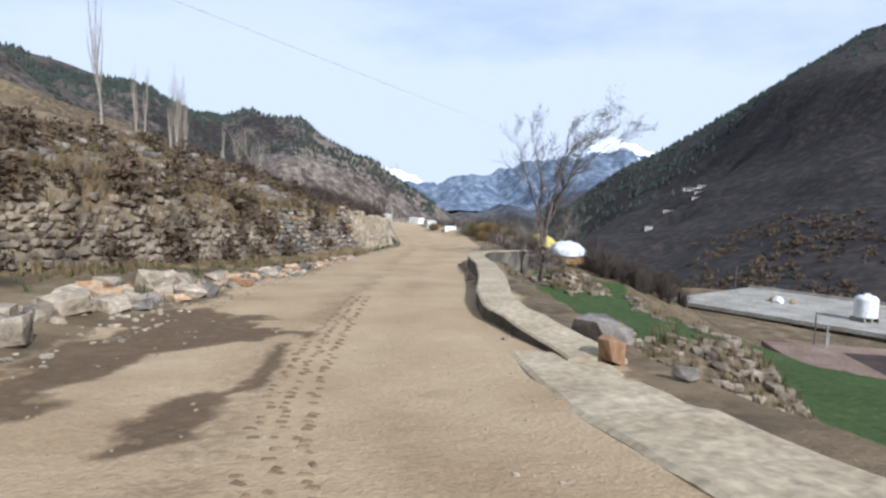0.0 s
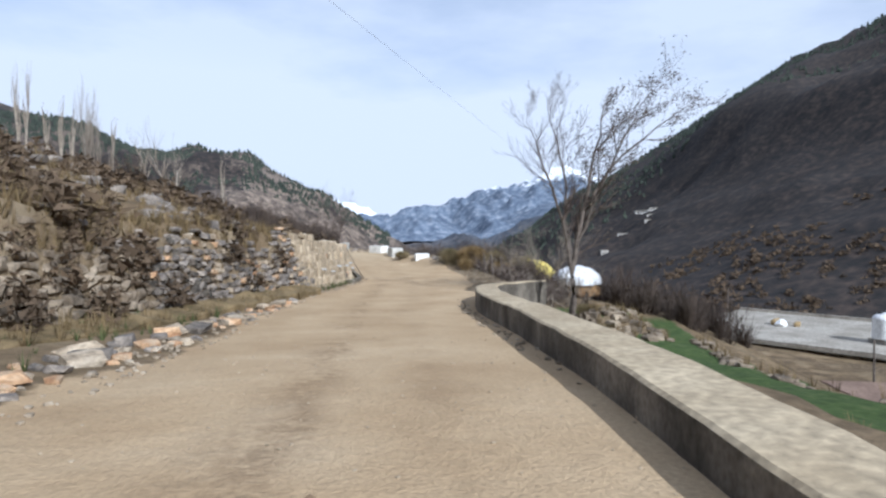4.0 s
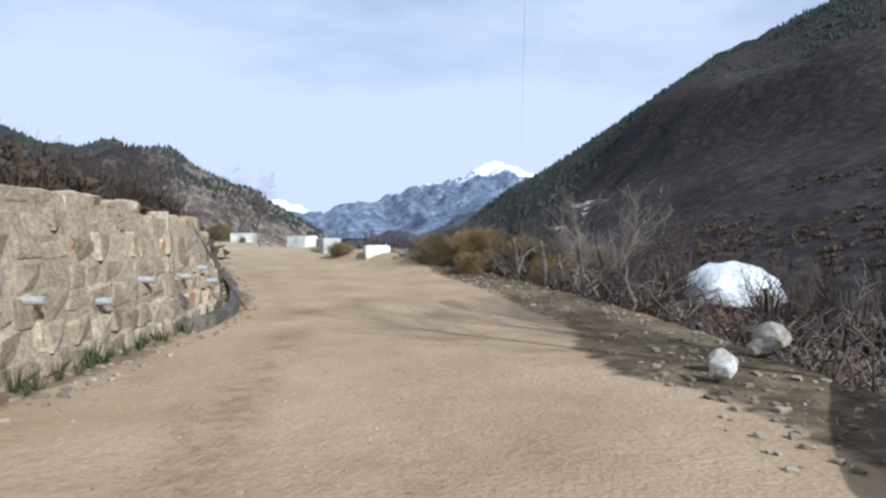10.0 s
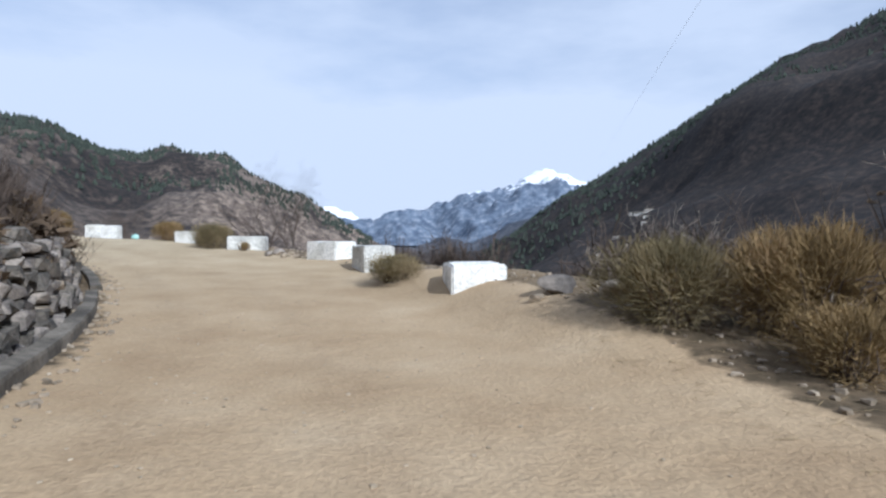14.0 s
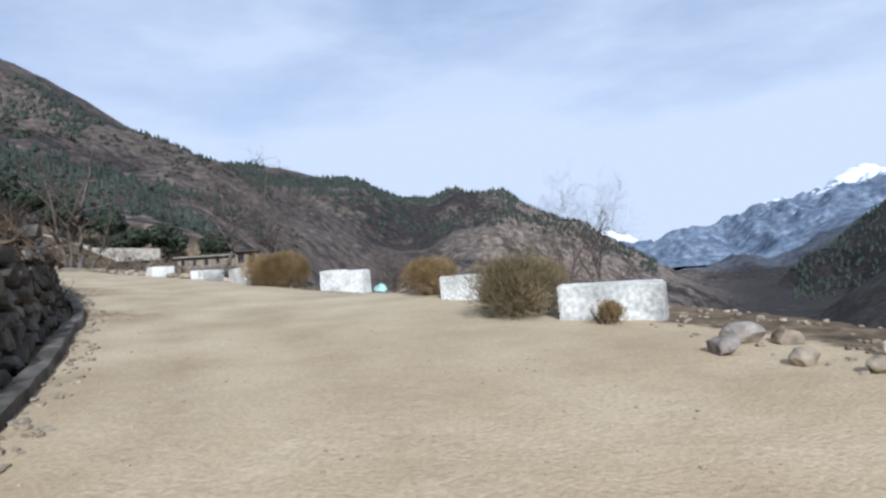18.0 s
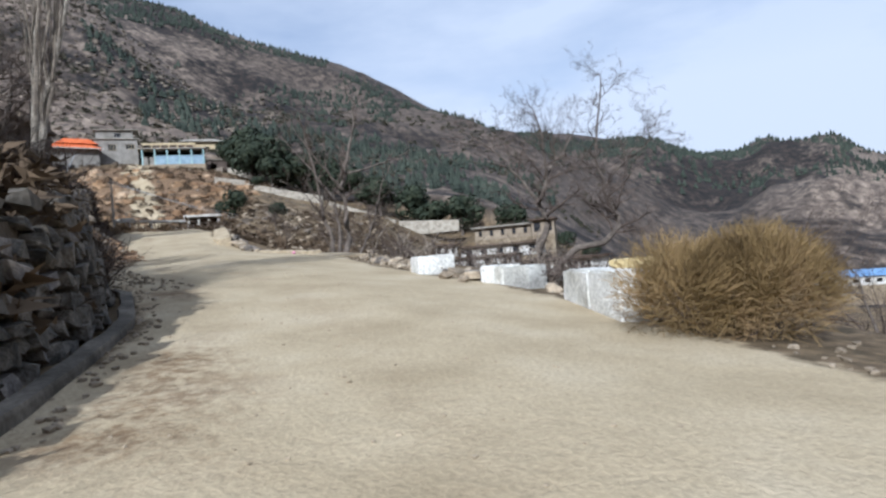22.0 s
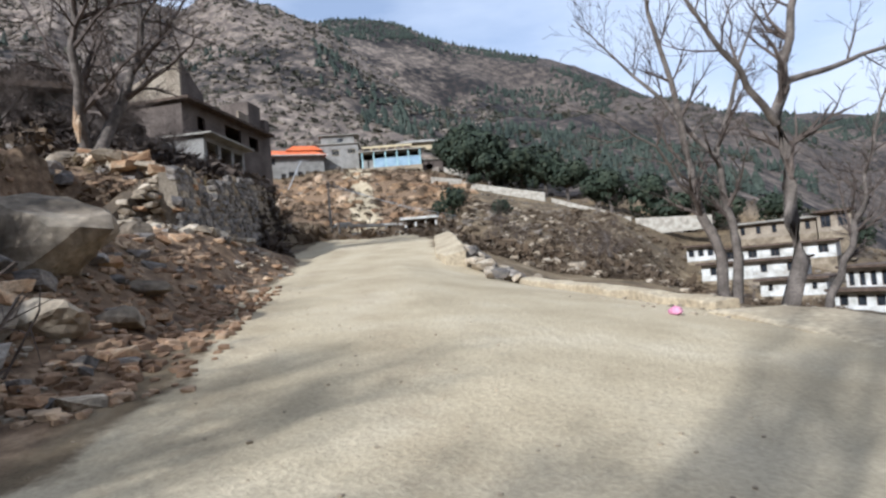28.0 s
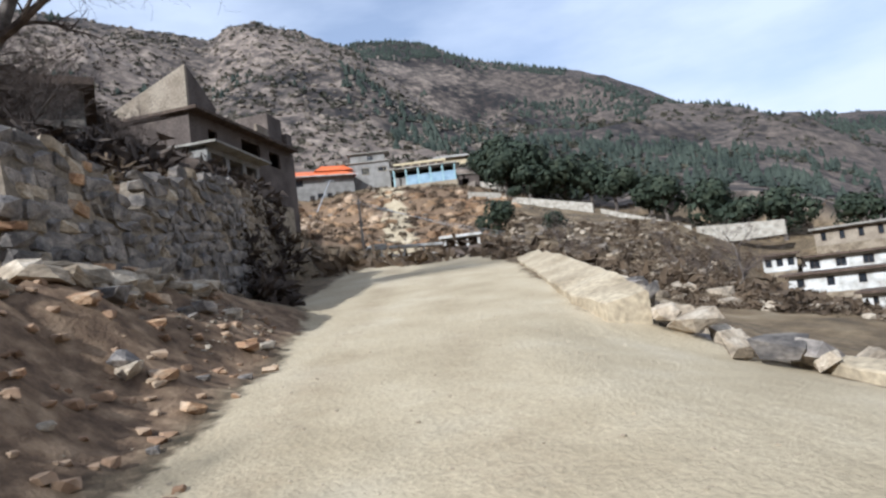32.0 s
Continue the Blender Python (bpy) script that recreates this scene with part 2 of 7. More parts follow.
LINE = smooth_line(ROAD)
TAN = np.gradient(LINE[:, :2], axis=0)
TAN /= np.linalg.norm(TAN, axis=1, keepdims=True)
ARC = np.r_[0, np.cumsum(np.hypot(*np.diff(LINE[:, :2], axis=0).T))]
ARC -= ARC[np.argmin(np.hypot(LINE[:, 0] + 5.24, LINE[:, 1] + 59.07))]    # zero where the drive begins


def road_frame(x, y):
    """Arc length, offset to the right, and road height at the nearest place of the centre line."""
    x, y = np.ravel(x).astype(float), np.ravel(y).astype(float)
    idx = np.empty(len(x), int)
    for k in range(0, len(x), 4000):
        sl = slice(k, k + 4000)
        idx[sl] = np.argmin((x[sl, None] - LINE[None, :, 0]) ** 2 + (y[sl, None] - LINE[None, :, 1]) ** 2, axis=1)
    dx, dy = x - LINE[idx, 0], y - LINE[idx, 1]
    along = dx * TAN[idx, 0] + dy * TAN[idx, 1]
    d = dx * TAN[idx, 1] - dy * TAN[idx, 0]
    side = np.sign(d + 1e-9) * np.hypot(dx, dy)
    inner = (idx > 0) & (idx < len(LINE) - 1)
    d = np.where(inner, np.where(np.abs(along) > 1, side, d), d)
    s = ARC[idx] + np.where(np.abs(along) < 1, along, 0)
    return s, d, np.interp(s, ARC, LINE[:, 2])


def on_road(s, d, up=0.0):
    """The place at arc length s, d to the right of the centre line, at road height."""
    c = [np.interp(s, ARC, LINE[:, k]) for k in range(3)]
    t = np.array([np.interp(s, ARC, TAN[:, k]) for k in range(2)])
    t /= np.hypot(*t)
    return Vector((c[0] + d * t[1], c[1] - d * t[0], c[2] + up)), math.atan2(t[1], t[0])


def lattice(ix, iy, seed):
    h = (ix * 374761393 + iy * 668265263 + seed * 974634777) & 0xFFFFFFFF
    h = ((h ^ (h >> 13)) * 1274126177) & 0xFFFFFFFF
    return ((h ^ (h >> 16)) & 0xFFFF) / 65535.0


def fbm(x, y, scale, octaves=4, seed=1, ridged=False):
    """Layered value noise, about -1 to 1."""
    out, amp, tot = np.zeros_like(x, float), 1.0, 0.0
    for o in range(octaves):
        u, v = x / scale + 17.3 * o, y / scale - 9.1 * o
        i, j = np.floor(u).astype(np.int64), np.floor(v).astype(np.int64)
        fu, fv = u - i, v - j
        fu, fv = fu * fu * (3 - 2 * fu), fv * fv * (3 - 2 * fv)
        a, b, c, d = (lattice(i + p, j + q, seed + o) for p, q in ((0, 0), (1, 0), (0, 1), (1, 1)))
        val = (a * (1 - fu) + b * fu) * (1 - fv) + (c * (1 - fu) + d * fu) * fv
        val = 1 - 2 * np.abs(2 * val - 1) if ridged else 2 * val - 1
        out, tot = out + amp * val, tot + amp
        amp, scale = amp * 0.5, scale * 0.5
    return out / tot


# mountains: centre, foot radius, crest radius, and the crest as azimuth (degrees left of +y) and elevation
RANGES = []
RANGES.append(((-5, 0, 2), 3000, 4500, -45, [(30, 0), (8, 1.2), (2, 1.9), (-2.5, 2.5), (-4.5, 2.1), (-6, 1.3), (-7.5, .9), (-10, 0.5), (-20, 0)], 0.05))
RANGES.append(((-5, 0, 2), 1900, 3600, -45, [(0, -3), (-6, -0.6), (-7.5, .2), (-11.1, 2.1), (-14, 2.6), (-17.5, 3.6), (-20, 4.4), (-22.6, 5.4), (-24.8, 5.5), (-27.6, 4.3), (-40, 4), (-60, 2)], 0.06))
RANGES.append(((-5, 0, 2), 1500, 2500, -45, [(-4, -5), (-9, -2.6), (-13, -0.9), (-17, 0.5), (-21, 2.0), (-26, 3.4), (-40, 5)], 0.07))
RANGES.append(((-5, 0, 2), 170, 1400, -45, [(-9, -7), (-15.3, -4), (-20.5, -.5), (-25.4, 3.4), (-29.2, 5.5), (-37.2, 10.4), (-43, 14.1), (-46.2, 15.1), (-52, 17.1), (-70, 20), (-110, 22), (-150, 19), (-180, 15)], 0.06))
RANGES.append(((-5, 0, 2), 300, 1200, -40, [(60, 11), (35, 11), (29.5, 10.5), (26.9, 10.4), (22, 9.4), (17.9, 8.7), (14.2, 6.9), (11.7, 6.6), (10.4, 7.1), (9.3, 7.5), (8.0, 7.0), (5.6, 7.1), (4.6, 7.0), (3.2, 5.8), (-1, 3.6), (-6, .5), (-9.7, -2), (-14, -5)], 0.06))
RANGES.append(((-35, 35, 5), 185, 800, 20, [(150, 18), (110, 20), (85, 22), (67, 22.9), (64, 23.3), (61.5, 23.2), (58.4, 22.7), (56, 21.7), (53, 20.5), (50.5, 20.0), (47, 19.0), (42.4, 17.5), (38.5, 15.3), (36.6, 14.1), (34.2, 13.0), (31.3, 11.8), (28, 10.4), (20, 6), (10, 0), (0, -6)], 0.05))
RANGES.append(((-35, 35, 5), 200, 520, 40, [(200, 22), (140, 25), (110, 26), (93.5, 25.0), (87, 25.0), (80.4, 24.5), (77.2, 23.7), (75.7, 24.7), (73.2, 25.4), (70.8, 24.7), (67.9, 23.9), (64.9, 22.8), (60, 19), (54, 13), (47, 6), (40, 0)], 0.045))
# along the drive: foot of the left bank, its height, the slope above it; outer edge of the right shoulder
L_TAB = [(-200, 10), (-10, 9.5), (12, 8), (19, 6.8), (31, 4.9), (37.5, 4.0), (46, 2.7), (50, 2.8), (62, 3.0), (70, 3.0), (80, 3.5), (90, 3.2), (96, 2.9), (100, 3.0), (105, 4.2), (112, 5.0), (116, 5.6), (119, 7.4), (124, 8.4), (126.6, 8.0), (127.3, 5.2), (131, 5.0), (136, 4.8), (141, 5.0), (150, 5.2), (165, 7), (260, 8)]
H_TAB = [(-200, 2.4), (20, 2.3), (38, 2.3), (47, 1.6), (50, 1.4), (62, 1.2), (70, 1.5), (85, 1.6), (95, 2.0), (100, 2.2), (106, 2.5), (112, 2.7), (116, 2.4), (119, 2.0), (124, 2.6), (128, 3.3), (142, 3.3), (148, 1.6), (158, 0.4), (260, 0.3)]
G_TAB = [(-200, .25), (0, .25), (40, .27), (60, .3), (100, .34), (120, .32), (150, .28), (260, .25)]
R_TAB = [(-200, 5), (0, 4.6), (8, 4.3), (34, 4.3), (37, 4.8), (44, 5.6), (52, 6.2), (60, 6.4), (68, 7.2), (74, 7.6), (80, 7.2), (88, 7.2), (95, 7.8), (100, 8.2), (112, 9.0), (117, 8.0), (124, 6.4), (127.5, 5.6), (129.5, 4.2), (142, 4.9), (160, 5), (260, 6)]
# cross-fall of the carriageway to the right, by metre
CAMBER = [(82, 0), (87, .085), (104, .085), (116, .09), (122, .16), (128, .25), (130.5, .08), (134, 0)]
# the fall to the right, as depth below the road by metres outside the edge
FALL = {}
FALL[-200] = [(0, 0), (1.0, 1.6), (2.2, 3.2), (20, 4.6), (23, 8.5), (55, 10.5), (140, 42), (500, 110)]
FALL[17] = [(0, 0), (1.0, 1.6), (2.2, 3.2), (20, 4.6), (23, 8.5), (55, 10.5), (140, 42), (500, 110)]
FALL[20] = [(0, 0), (1.0, 1.2), (7.2, 1.6), (8.2, 3.3), (9.2, 3.9), (22, 4.6), (25, 8.5), (55, 10.5), (140, 42), (500, 110)]
FALL[33] = [(0, 0), (1.2, 1.4), (7.5, 2.0), (8.8, 3.8), (18, 4.8), (22, 9.0), (55, 10.5), (140, 42), (500, 110)]
FALL[42] = [(0, 0), (1.2, .7), (8, 1.4), (12, 3.2), (20, 7), (26, 10), (55, 12), (140, 42), (500, 110)]
FALL[56] = [(0, 0), (1.5, .7), (6, 1.8), (10, 3.8), (20, 9), (30, 13), (55, 20), (140, 45), (500, 110)]
FALL[72] = [(0, 0), (1.5, 1.2), (6, 4), (10, 6.5), (20, 12), (30, 16), (55, 22), (140, 45), (500, 110)]
FALL[88] = [(0, 0), (1.5, .9), (6, 2.2), (10, 3.2), (20, 5), (30, 7), (55, 16), (140, 45), (500, 110)]
FALL[104] = [(0, 0), (1.5, .9), (6, 2.0), (10, 2.6), (20, 3.4), (30, 4), (55, 9), (140, 25), (500, 110)]
FALL[124] = [(0, 0), (1.2, 1.1), (6, 2.6), (10, 3.0), (20, 3.6), (30, 5), (55, 11), (140, 34), (500, 110)]
FALL[260] = [(0, 0), (1.2, .8), (6, 1.6), (10, 2), (20, 3), (30, 4.5), (55, 10), (140, 34), (500, 110)]
# heights of the settled slopes beyond the brow: by bearing left of +y from BROW, metres out and height
BROW = (-40.4, 38.5)
HILL = {}
HILL[125] = [(22, 7.9), (40, 11.4), (60, 13), (120, 21.6), (220, 46.4)]
HILL[106] = [(22, 9.7), (40, 15.1), (60, 18.5), (120, 30.7), (205, 52.5)]
HILL[93] = [(22, 11.6), (30, 15.1), (40, 19.9), (60, 27.6), (120, 46), (205, 63.2)]
HILL[86] = [(25, 12), (34, 16), (42, 20.5), (62, 24.9), (120, 39.6), (205, 57.5)]
HILL[81.8] = [(30, 12), (38, 15.6), (46, 19.3), (60, 20), (80, 23), (205, 54)]
HILL[77.5] = [(38, 11.7), (60, 17.2), (78, 20.8), (120, 31), (205, 51.6)]
HILL[72.9] = [(50, 12), (80, 16.6), (120, 24.3), (170, 34.4), (185, 40), (202, 47)]
HILL[70] = [(60, 10.2), (98, 12.0), (107, 12.9), (116, 17.2), (130, 22.5), (160, 29.6), (174, 34.3), (184, 38.6), (202, 46.7)]
HILL[66.8] = [(80, 10.2), (98, 11.4), (110, 12.0), (117, 16.4), (135, 21.9), (148, 26.8), (158, 32.3), (172, 36.3), (184, 40.3), (202, 46.3)]
HILL[62.6] = [(85, 10.0), (100, 11.3), (112, 12.0), (119, 16.0), (140, 21.7), (150, 27.4), (163, 33.9), (176, 38.1), (188, 40.5), (203, 44.8)]
HILL[58.5] = [(88, 9.9), (102, 11.3), (114, 12.2), (121, 15.6), (138, 21.1), (150, 26.6), (163, 32.5), (178, 37.9), (190, 39.8), (203, 44.4)]
HILL[55] = [(85, 9.4), (113, 12.3), (120, 15.8), (128, 19.3), (148, 25.3), (165, 31.2), (182, 36.7), (203, 42)]
HILL[52.4] = [(55, 7.9), (78, 11.1), (103, 15.5), (130, 21.9), (160, 28.4), (190, 35.1), (205, 39.7)]
HILL[47.5] = [(34, 5.1), (50, 6.8), (70, 9.1), (94, 12.7), (120, 17), (150, 22.1), (190, 30.3), (215, 36)]
HILL[42.8] = [(30, 3.9), (40, 4.5), (54, 5.8), (74, 7.7), (96, 10.8), (122, 14.7), (155, 19.8), (205, 28.6)]
HILL[38.3] = [(28, 3.1), (38, 3.3), (51, 4), (68, 5.3), (88, 7.6), (110, 10.6), (140, 14.7), (165, 17.6), (215, 26)]
HILL[31.9] = [(28, 2.4), (58, 1.1), (80, -0.4), (104, -1.6), (112, -1.4), (124, 0.6), (138, 2.8), (152, 7), (175, 13.1), (220, 21.3)]
HILL[25.7] = [(28, 1.7), (45, 0.1), (70, -2.2), (95, -3.7), (108, -4), (118, -1.7), (132, 1.5), (150, 6.1), (172, 10.7), (215, 14.8)]
HILL[18] = [(28, 0.6), (60, -3.4), (95, -5.6), (110, -4.4), (130, -1.8), (160, -0.5), (215, 0.1)]
HILL[8] = [(28, -0.5), (60, -6.3), (100, -10.4), (190, -14.9)]
HILL[-30] = [(28, -6.6), (60, -15.5), (100, -22.7), (190, -35.4)]


def tab(t, s):
    a = np.array(t, float)
    return np.interp(s, a[:, 0], a[:, 1])


def step(a, b, x):
    u = np.clip((x - a) / (b - a), 0, 1)
    return u * u * (3 - 2 * u)


def brg_of(x, y):
    return np.degrees(np.arctan2(BROW[0] - x, y - BROW[1]))


def far_height(x, y, use=range(2, 7), jag=0.0):
    h = np.full_like(x, -60.0)
    for k in use:
        c, rf, rc, foot, crest, rough = RANGES[k]
        dx, dy = x - c[0], y - c[1]
        r = np.hypot(dx, dy)
        az = np.degrees(np.arctan2(-dx, dy))
        cr = np.array(sorted(crest), float)
        a2 = np.where(az < cr[0, 0], az + 360, az)
        a2 = np.where((a2 > cr[-1, 0]) & (a2 - 360 >= cr[0, 0]), a2 - 360, a2)
        el = np.interp(a2, cr[:, 0], cr[:, 1], left=-25, right=-25)
        hc = rc * np.tan(np.radians(el))
        u = (r - rf) / (rc - rf)
        ft = np.where(el > -20, -60 + (foot + 60) * step(-6, 14, el) if foot > 0 else foot, -60)
        rise = ft + (hc - ft) * np.clip(u, 0, None) ** 1.12
        back = hc - (r - rc) * 0.6
        n = fbm(x + 300 * k, y, 0.22 * rc, 5, 11 + k, True)
        mid = np.clip(u * 1.6, 0, 1) * np.clip((1 - u) * 2.2, 0, 1)
        g = c[2] + np.where(u < 1, rise, back) + (n - 0.25) * rough * rc * mid
        g = g + fbm(x, y, 0.02 * rc, 3, 31 + k) * 0.003 * rc * step(0, .2, u)
        if jag:
            g = g + jag * rc * (fbm(x, y, 0.075 * rc, 5, 51 + k, True) - .42) * (0.3 + step(0, .5, u))
        h = np.maximum(h, np.where((u < 0) | (el < -20), -60.0, g))
    return h


def near_height(x, y):
    s, d, zr = road_frame(x, y)
    n1 = fbm(x, y, 9, 4, 3).ravel()
    n2 = fbm(x, y, 1.3, 3, 5).ravel()
    L, Hb, G = tab(L_TAB, s), tab(H_TAB, s), tab(G_TAB, s)
    R = tab(R_TAB, s)
    left, right = np.clip(-d - L, 0, None), np.clip(d - R, 0, None)
    verge = np.clip(-d - 3.6, 0, None)
    camber = tab(CAMBER, s) * np.clip(d - 1.6, 0, 5.5)
    scree = .7 * np.clip(-d - 2.4 + .35 * n2, 0, 2.2) * step(111, 117, s) * step(137, 129, s) * (1 - step(125.5, 127.3, s) * np.clip(left / .4, 0, 1)) * (1 + .25 * fbm(x, y, 0.9, 3, 61).ravel())
    bank = 0.10 * np.clip(verge, 0, 6) * (s < 37) + Hb * np.clip((left - .25) / 0.5, 0, 1) + scree + G * np.clip(left - 0.8, 0, 30) + (n1 * 0.6 + n2 * 0.16) * np.clip((left - .4) / 3, 0, 1)
    keys = sorted(FALL)
    falls = [np.interp(right, *np.array(FALL[k], float).T) for k in keys]
    fall = np.zeros_like(s)
    for k in range(len(keys) - 1):
        u = (s - keys[k]) / (keys[k + 1] - keys[k])
        fall = np.where((u >= 0) & (u <= 1), falls[k] * (1 - u) + falls[k + 1] * u, fall)
    berm = .5 * step(2.9, 4.6, d) * step(52, 57, s) * step(66, 61, s) + .2 * step(4.0, 6.0, d) * step(61, 66, s) * step(73, 69, s) 
    drop = berm - camber - fall + (n1 * 0.45 + n2 * 0.1) * np.clip(right / 4, 0, 1)
    wear = 0.025 * n2 + 0.03 * n1
    h = zr + wear + np.where(d < 0, bank, drop)
    mound = np.hypot((x.ravel() - 7.5) / 2.3, (y.ravel() + 24.2) / 2.0) + .25 * n2
    h = np.maximum(h, (-.75 + .2 * n2 - 3.4 * np.clip(mound - .45, 0, 1)) * (mound < 1.4) - 99 * (mound >= 1.4))
    # settled slopes by distance from the road on the hill
    X, Y = x.ravel(), y.ravel()
    w = np.maximum(step(11, 26, np.abs(d)) * step(72, 100, s), 0) * step(12, -22, X - 0.12 * (Y - 40))
    past = np.hypot(X - BROW[0], Y - BROW[1])
    w = np.maximum(w, step(62, 84, past) * step(10, 18, brg_of(X, Y)) * step(128, 110, brg_of(X, Y)))
    out, brg = np.hypot(X - BROW[0], Y - BROW[1]), np.degrees(np.arctan2(BROW[0] - X, Y - BROW[1]))
    brg = np.clip(np.where(brg < -150, 125, brg), -30, 125)
    m = np.zeros_like(h)
    hk = sorted(HILL)
    for a, c in zip(hk, hk[1:]):
        u = (brg - a) / (c - a)
        on = (u >= 0) & (u <= 1) & (w > 0)
        u = u[on]
        m[on] = (1 - u) * np.interp(out[on], *np.array(HILL[a], float).T) + u * np.interp(out[on], *np.array(HILL[c], float).T)
    m = m - 0.45 * np.clip(out - 205, 0, None) * step(0, 60, Y - 150 - 0.3 * X)
    crag = step(50, 56, brg) * step(76, 72, brg) * step(118, 135, out) * step(182, 168, out)
    m = m + crag * (3.0 * fbm(X, Y, 14, 4, 23, True) - 2.4)
    terrace = np.abs(((m / 1.6) % 1) - 0.5)
    m = m + (n1 * 0.7 + n2 * 0.15) + step(.1, .4, terrace) * 0.5
    h = h * (1 - w) + m * w
    pad = step(50, 36, np.hypot(X - 46, Y - 6)) * (X > 18)
    h = h * (1 - pad) + np.maximum(h, -10.4 + .3 * n1) * pad
    return h.reshape(x.shape), s.reshape(x.shape), d.reshape(x.shape)


def land(x, y):
    x, y = np.asarray(x, float), np.asarray(y, float)
    return np.maximum(near_height(x, y)[0], far_height(x, y))


def ground_z(x, y):
    return float(land(np.array([x]), np.array([y]))[0])


def axis_lines(lo, hi, step_, far, n):
    ratio = 1.03
    for _ in range(60):
        tot = step_ * (ratio ** n - 1) / (ratio - 1)
        ratio *= (far / tot) ** (0.6 / n)
    g = step_ * np.cumsum(ratio ** np.arange(1, n + 1))
    return np.r_[lo - g[::-1], np.arange(lo, hi, step_), hi + g]


GX, GY = axis_lines(-66, 14, 0.34, 4700, 170), axis_lines(-62, 58, 0.34, 4700, 170)
XX, YY = np.meshgrid(GX, GY)
NZ, GS, GD = near_height(XX, YY)
FZ = far_height(XX, YY)
ZZ = np.maximum(NZ, FZ)


def sheet(name, xs, ys, z, material, zones):
    me = bpy.data.meshes.new(name)
    nx, ny = len(xs), len(ys)
    X, Y = np.meshgrid(xs, ys)
    co = np.stack([X, Y, z], -1).reshape(-1, 3)
    i = np.arange(nx * ny).reshape(ny, nx)
    q = np.stack([i[:-1, :-1], i[:-1, 1:], i[1:, 1:], i[1:, :-1]], -1).reshape(-1, 4)
    me.vertices.add(len(co))
    me.vertices.foreach_set("co", co.ravel())
    me.loops.add(q.size)
    me.loops.foreach_set("vertex_index", q.ravel())
    me.polygons.add(len(q))
    me.polygons.foreach_set("loop_start", np.arange(0, q.size, 4))
    me.polygons.foreach_set("loop_total", np.full(len(q), 4))
    me.polygons.foreach_set("use_smooth", np.ones(len(q), bool))
    me.update()
    for key, val in zones.items():
        at = me.attributes.new(key, "FLOAT", "POINT")
        at.data.foreach_set("value", np.ascontiguousarray(val, dtype=np.float32).ravel())
    me.materials.append(material)
    return new(name, me)


# what covers the ground: packed road dirt, watered fields, reddish cut earth, wooded mountain, snow
edge = fbm(XX, YY, 2.5, 3, 77)
Z_ROAD = np.minimum(step(0.5, -0.5, -GD - np.minimum(tab(L_TAB, GS), np.interp(GS, [100, 108, 113, 131, 137], [4.2, 3.4, 2.3, 2.7, 4.2])) + 0.5 + 0.5 * edge), step(0.6, -0.6, GD - np.minimum(tab(R_TAB, GS), np.interp(GS, [30, 40, 52, 62, 70, 78, 90, 102, 112, 118, 124, 128, 130], [3.2, 3.0, 4.6, 4.8, 6.4, 5.2, 5.0, 5.4, 6.6, 7.2, 5.8, 5.0, 3.2])) + 0.5 * edge))
Z_ROAD = Z_ROAD * (NZ >= FZ)
Z_FIELD = step(-30, -20, GS) * step(44, 36, GS) * step(6.0, 7.2, GD) * step(27, 24, GD) * (1 - step(.35, .6, np.abs(np.gradient(NZ, GY, axis=0)) + np.abs(np.gradient(NZ, GX, axis=1))))
OUT, BRG = np.hypot(XX - BROW[0], YY - BROW[1]), np.degrees(np.arctan2(BROW[0] - XX, YY - BROW[1]))
Z_CUT = np.maximum(step(106, 112, GS) * step(137, 130, GS) * step(-1.9, -2.9, GD) * step(-13, -9, GD), .85 * step(50, 54, BRG) * step(75, 72, BRG) * step(112, 125, OUT) * step(186, 176, OUT))
Z_WOOD = (FZ > NZ) * 1.0
Z_SNOW = np.where(np.hypot(XX, YY) > 3750, step(-20, 70, ZZ), step(70, 190, ZZ)) * (np.hypot(XX, YY) > 2700)
# share of the haze-blue colour, by distance
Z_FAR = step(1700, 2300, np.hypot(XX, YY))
Z_MARKS = np.maximum(np.exp(-((GD + 1.25) / 0.3) ** 2), 0.8 * np.exp(-((GD - 0.55) / 0.3) ** 2)) + 0.5 * np.exp(-((GD + 3.0) / 0.6) ** 2)
darker = step(.05, .35, fbm(GS / 2.4, GD, 1.7, 3, 88)) * step(-1.6, -2.8, GD) * step(-7.5, -5.5, GD)
Z_MARKS = np.maximum(Z_MARKS * .3, darker * (1.0 * step(22, 12, GS) + .5 * step(18, 30, GS) * step(46, 38, GS)))
Z_MARKS = np.maximum(Z_MARKS, .62 * np.exp(-((GD + 1.0 + .25 * fbm(GS, GD * 0, 9, 2, 90)) / 0.27) ** 4) * step(50, 40, GS))
# dark noise blotches over the left half, arc length 80 to 112
Z_MARKS = np.maximum(Z_MARKS, .9 * step(.0, .3, fbm(GS / 3.0, GD, 1.6, 3, 89)) * step(80, 84, GS) * step(112, 100, GS) * step(0, -1.5, GD))
Z_DARKER = np.zeros_like(GS)
for s_, d_, a_, b_ in ((9.6, -2.2, 1.7, .95), (10.9, -3.3, 1.6, .75), (7.2, -2.9, 2.0, .6), (5.2, -3.1, 1.6, .75), (5.4, -1.35, 1.1, .5), (6.6, -.95, 1.2, .22), (8.6, -.95, 1.3, .16), (8.3, -3.4, 1.5, .5)):   # ragged dark brown patches: arc length, offset and two radii
    q_ = np.hypot((GS - s_) / a_, (GD - d_ - .1 * (GS - s_)) / b_) + .55 * fbm(GS, GD, .7, 3, 91)
    Z_DARKER = np.maximum(Z_DARKER, .72 * step(1.12, .72, q_))
